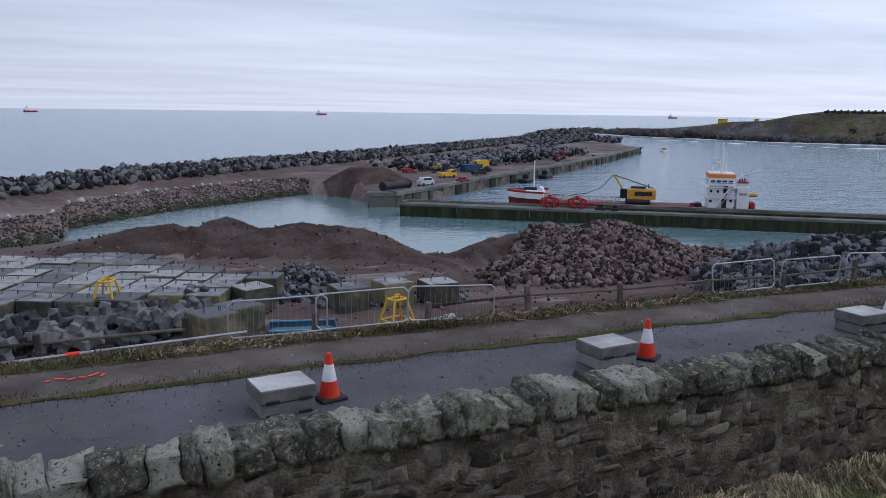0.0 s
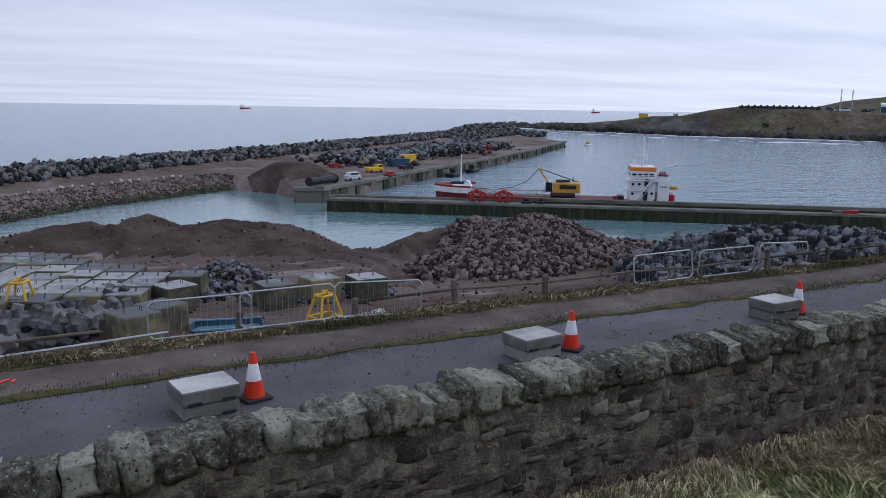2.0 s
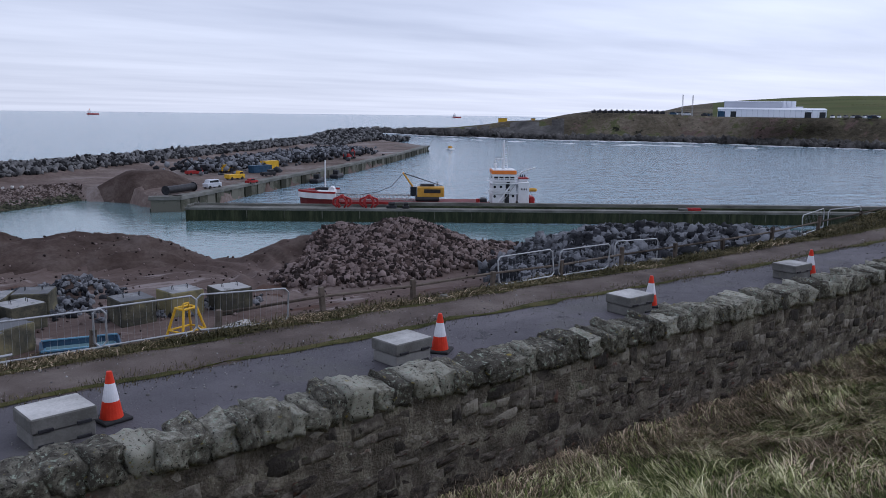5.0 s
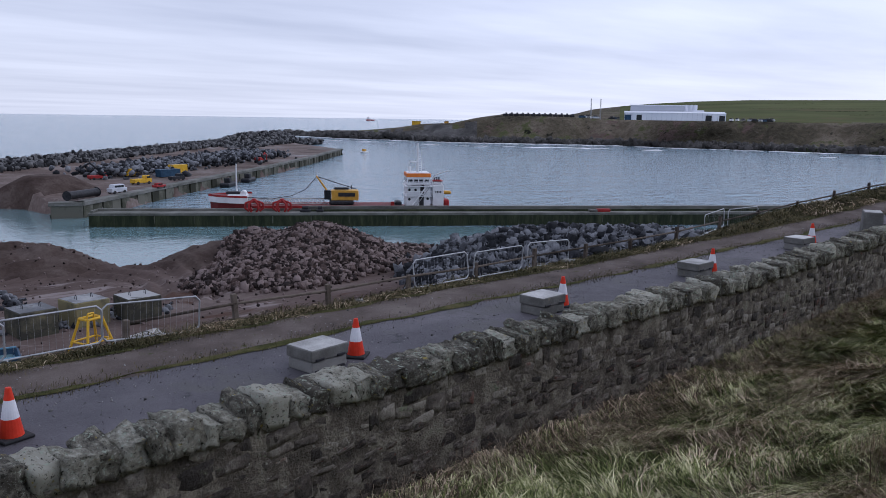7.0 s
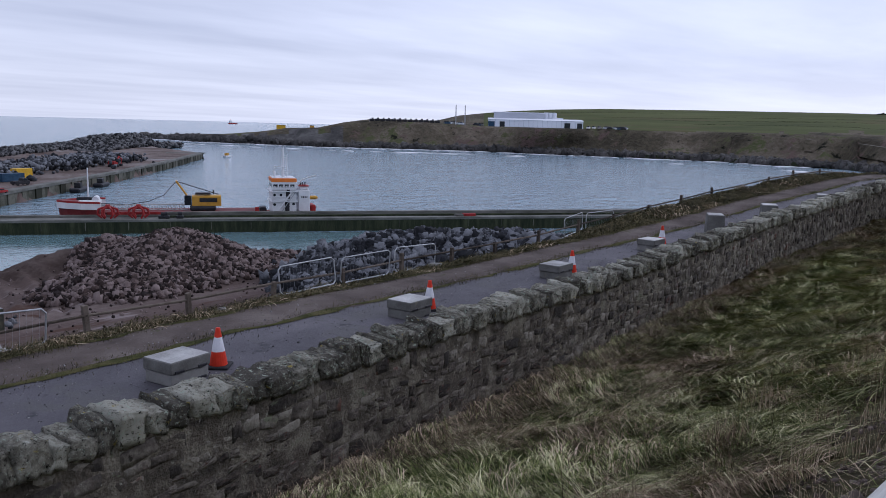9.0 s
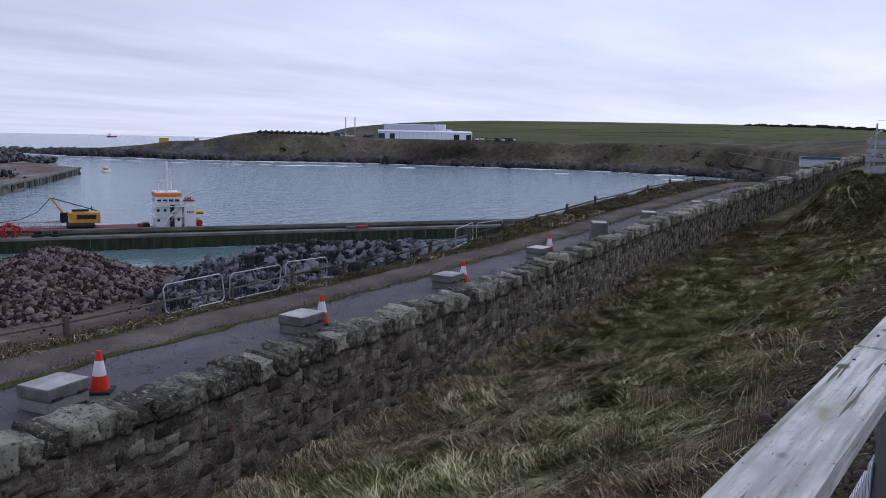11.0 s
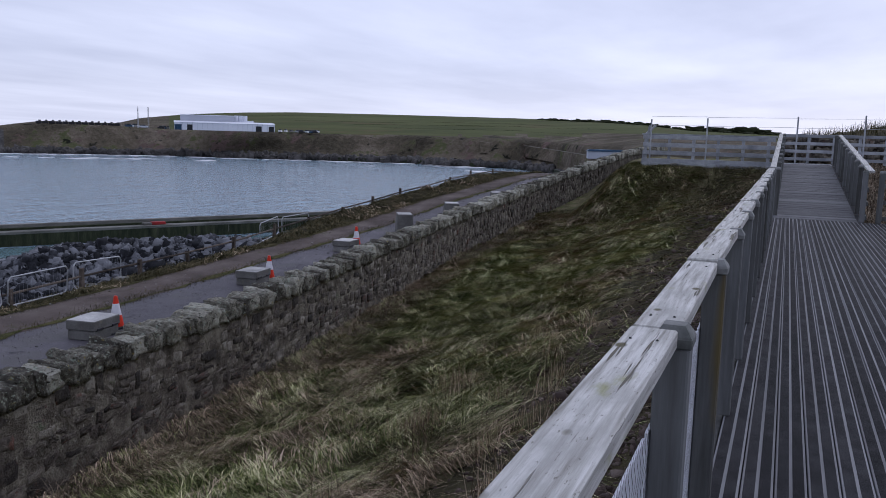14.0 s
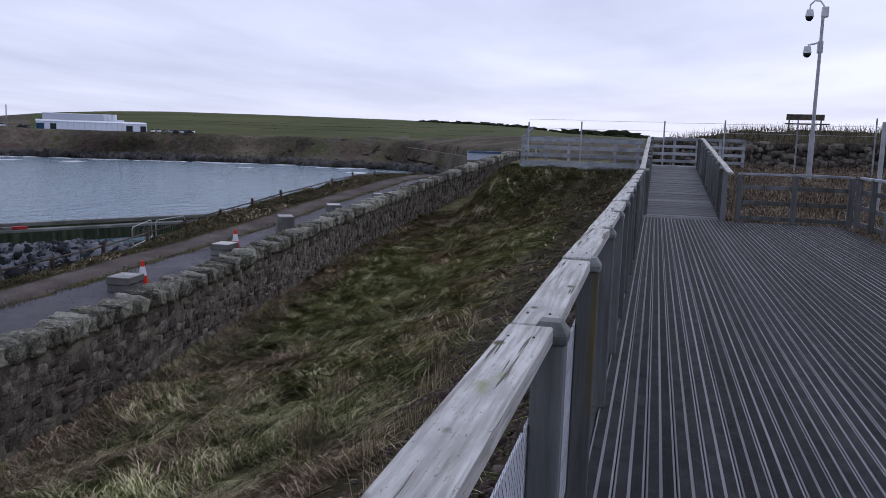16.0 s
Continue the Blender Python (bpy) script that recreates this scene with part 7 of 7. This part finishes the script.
# matted verge grass beyond the lane
n = 75000
gx_ = -9 + 71 * rng.random(n) ** 1.2
o_ = np.clip(rng.normal(9.2, 1.0, n), 7.7, 12)
gy_ = wall_y(gx_) + o_
cl = fnoise(gx_, gy_, 0.8, 61)
keep = cl > rng.uniform(-0.9, 0.2, n)
gx_, gy_, cl = gx_[keep], gy_[keep], cl[keep]
n = len(gx_)
dry = fnoise(gx_, gy_, 1.6, 64) + rng.normal(0, 0.3, n) > 0.62
leng, wid, arch = rng.uniform(0.14, 0.45, n), rng.uniform(0.003, 0.006, n) * (1 + np.abs(gx_) / 25), rng.uniform(0.02, 0.15, n) * (1 + 0.8 * cl)
for sel, nm, mt, lb in ((~dry, "verge_grass", "verge_grass", "rough olive and brown matted grass along the verge"), (dry, "verge_straw", "straw", "pale dead grass tangled along the verge")):
    tagged(strands(nm, gx_[sel], gy_[sel], leng[sel], wid[sel], arch[sel], rng.uniform(0, 6.3, sel.sum()), rng.normal(0, 0.9, sel.sum()), M[mt]), lb, "grass", kind="stuff")
n = 30000
gx_ = -8 + 60 * rng.random(n) ** 1.2
edge = rng.random(n)
gy_ = wall_y(gx_) + np.where(edge < 0.6, 6.15, 7.7) + rng.normal(0, 0.2, n)
keep = fnoise(gx_, gy_, 0.7, 66) > rng.uniform(-0.7, 0.3, n)
gx_, gy_ = gx_[keep], gy_[keep]
n = len(gx_)
tagged(blades("strip_grass", gx_, gy_, road_z(gx_) + 0.02, rng.uniform(0.03, 0.11, n), rng.uniform(0.003, 0.007, n), rng.uniform(0.3, 1.5, n), rng.uniform(0, 6.3, n), M["verge_grass"]), "short ragged grass growing along the asphalt edge", "grass", kind="stuff")
# dead stems at the wall foot and rough growth behind the deck
n = 7000
gx_ = 3 + 30 * rng.random(n)
gy_ = wall_y(gx_) - 0.35 - np.abs(rng.normal(0, 0.45, n))
keep = fnoise(gx_, gy_, 1.6, 71) > -0.25
gx_, gy_ = gx_[keep], gy_[keep]
n = len(gx_)
tagged(blades("dead_stems", gx_, gy_, land(gx_, gy_), rng.uniform(0.25, 0.75, n), rng.uniform(0.002, 0.0045, n), rng.uniform(1.2, 1.95, n), rng.uniform(0, 6.3, n), M["stem"]), "tangle of dead brown stems at the foot of the wall", "stems", kind="stuff")
n = 34000
aa = np.radians(rng.uniform(95, 128, n))
rr = rng.uniform(19.5, 37.4, n)
gx_, gy_ = rr * np.sin(aa), rr * np.cos(aa)
keep = ~((gy_ > -0.124 * gx_ - 4.45) & (gx_ < 19.8)) & (gy_ < -0.124 * gx_ - 1.75)
gx_, gy_ = gx_[keep], gy_[keep]
n = len(gx_)
tuft = fnoise(gx_, gy_, 0.9, 74)
tagged(strands("rough_grass", gx_, gy_, rng.uniform(0.15, 0.5, n), rng.uniform(0.005, 0.01, n), rng.uniform(0.03, 0.2, n) * (1.2 + tuft), rng.uniform(0, 6.3, n), rng.normal(0, 0.8, n), M["stem"]), "rough brown matted grass behind the deck", "grass", kind="stuff")
n = 5000
aa = np.radians(rng.uniform(98, 128, n))
rr = wr + 0.3 + np.abs(rng.normal(0, 5, n))
gx_, gy_ = rr * np.sin(aa), rr * np.cos(aa)
bk2 = np.clip((rr - wr - 0.5) / 16, 0, 1)
gz_ = 19.3 + 0.75 * np.sin(np.clip(bk2 * 3, 0, 1) * np.pi / 2) * smooth01(97, 104, np.degrees(aa))
tagged(blades("bank_top_grass", gx_, gy_, gz_, rng.uniform(0.15, 0.55, n), rng.uniform(0.008, 0.014, n), rng.uniform(0.1, 0.9, n), rng.uniform(0, 6.3, n), M["verge_grass"]), "wispy grass along the top of the bank", "grass", kind="stuff")
# stony spoil along the foot of the deck
n = 11000
gx_ = 0.5 + 30 * rng.random(n) ** 1.5
gy_ = deck_edge(gx_) + 0.25 + np.abs(rng.normal(0, 1.0, n))
tagged(put("spoil_stones", scatter_mesh("spoil_stones", ICO, np.stack([gx_, gy_, land(gx_, gy_)], 1), rng.uniform(0.02, 0.07, n) * np.where(rng.random(n) < 0.06, 2.6, 1), M["spoil"])), "small broken stones on the bare strip by the deck", "stones", kind="stuff")
# grit and loose chippings on the road and lane
n = 9000
gx_ = -5 + 42 * rng.random(n) ** 1.3
o_ = np.where(rng.random(n) < 0.45, rng.normal(6.7, 0.7, n), rng.uniform(0.6, 7.6, n))
gy_ = wall_y(gx_) + o_
tagged(put("road_grit", scatter_mesh("road_grit", ICO, np.stack([gx_, gy_, land(gx_, gy_) + 0.026], 1), rng.uniform(0.008, 0.03, n) * np.where(rng.random(n) < 0.03, 2.2, 1), M["grit_stone"])), "loose grit and small chippings on the asphalt and lane", "gravel", kind="stuff")
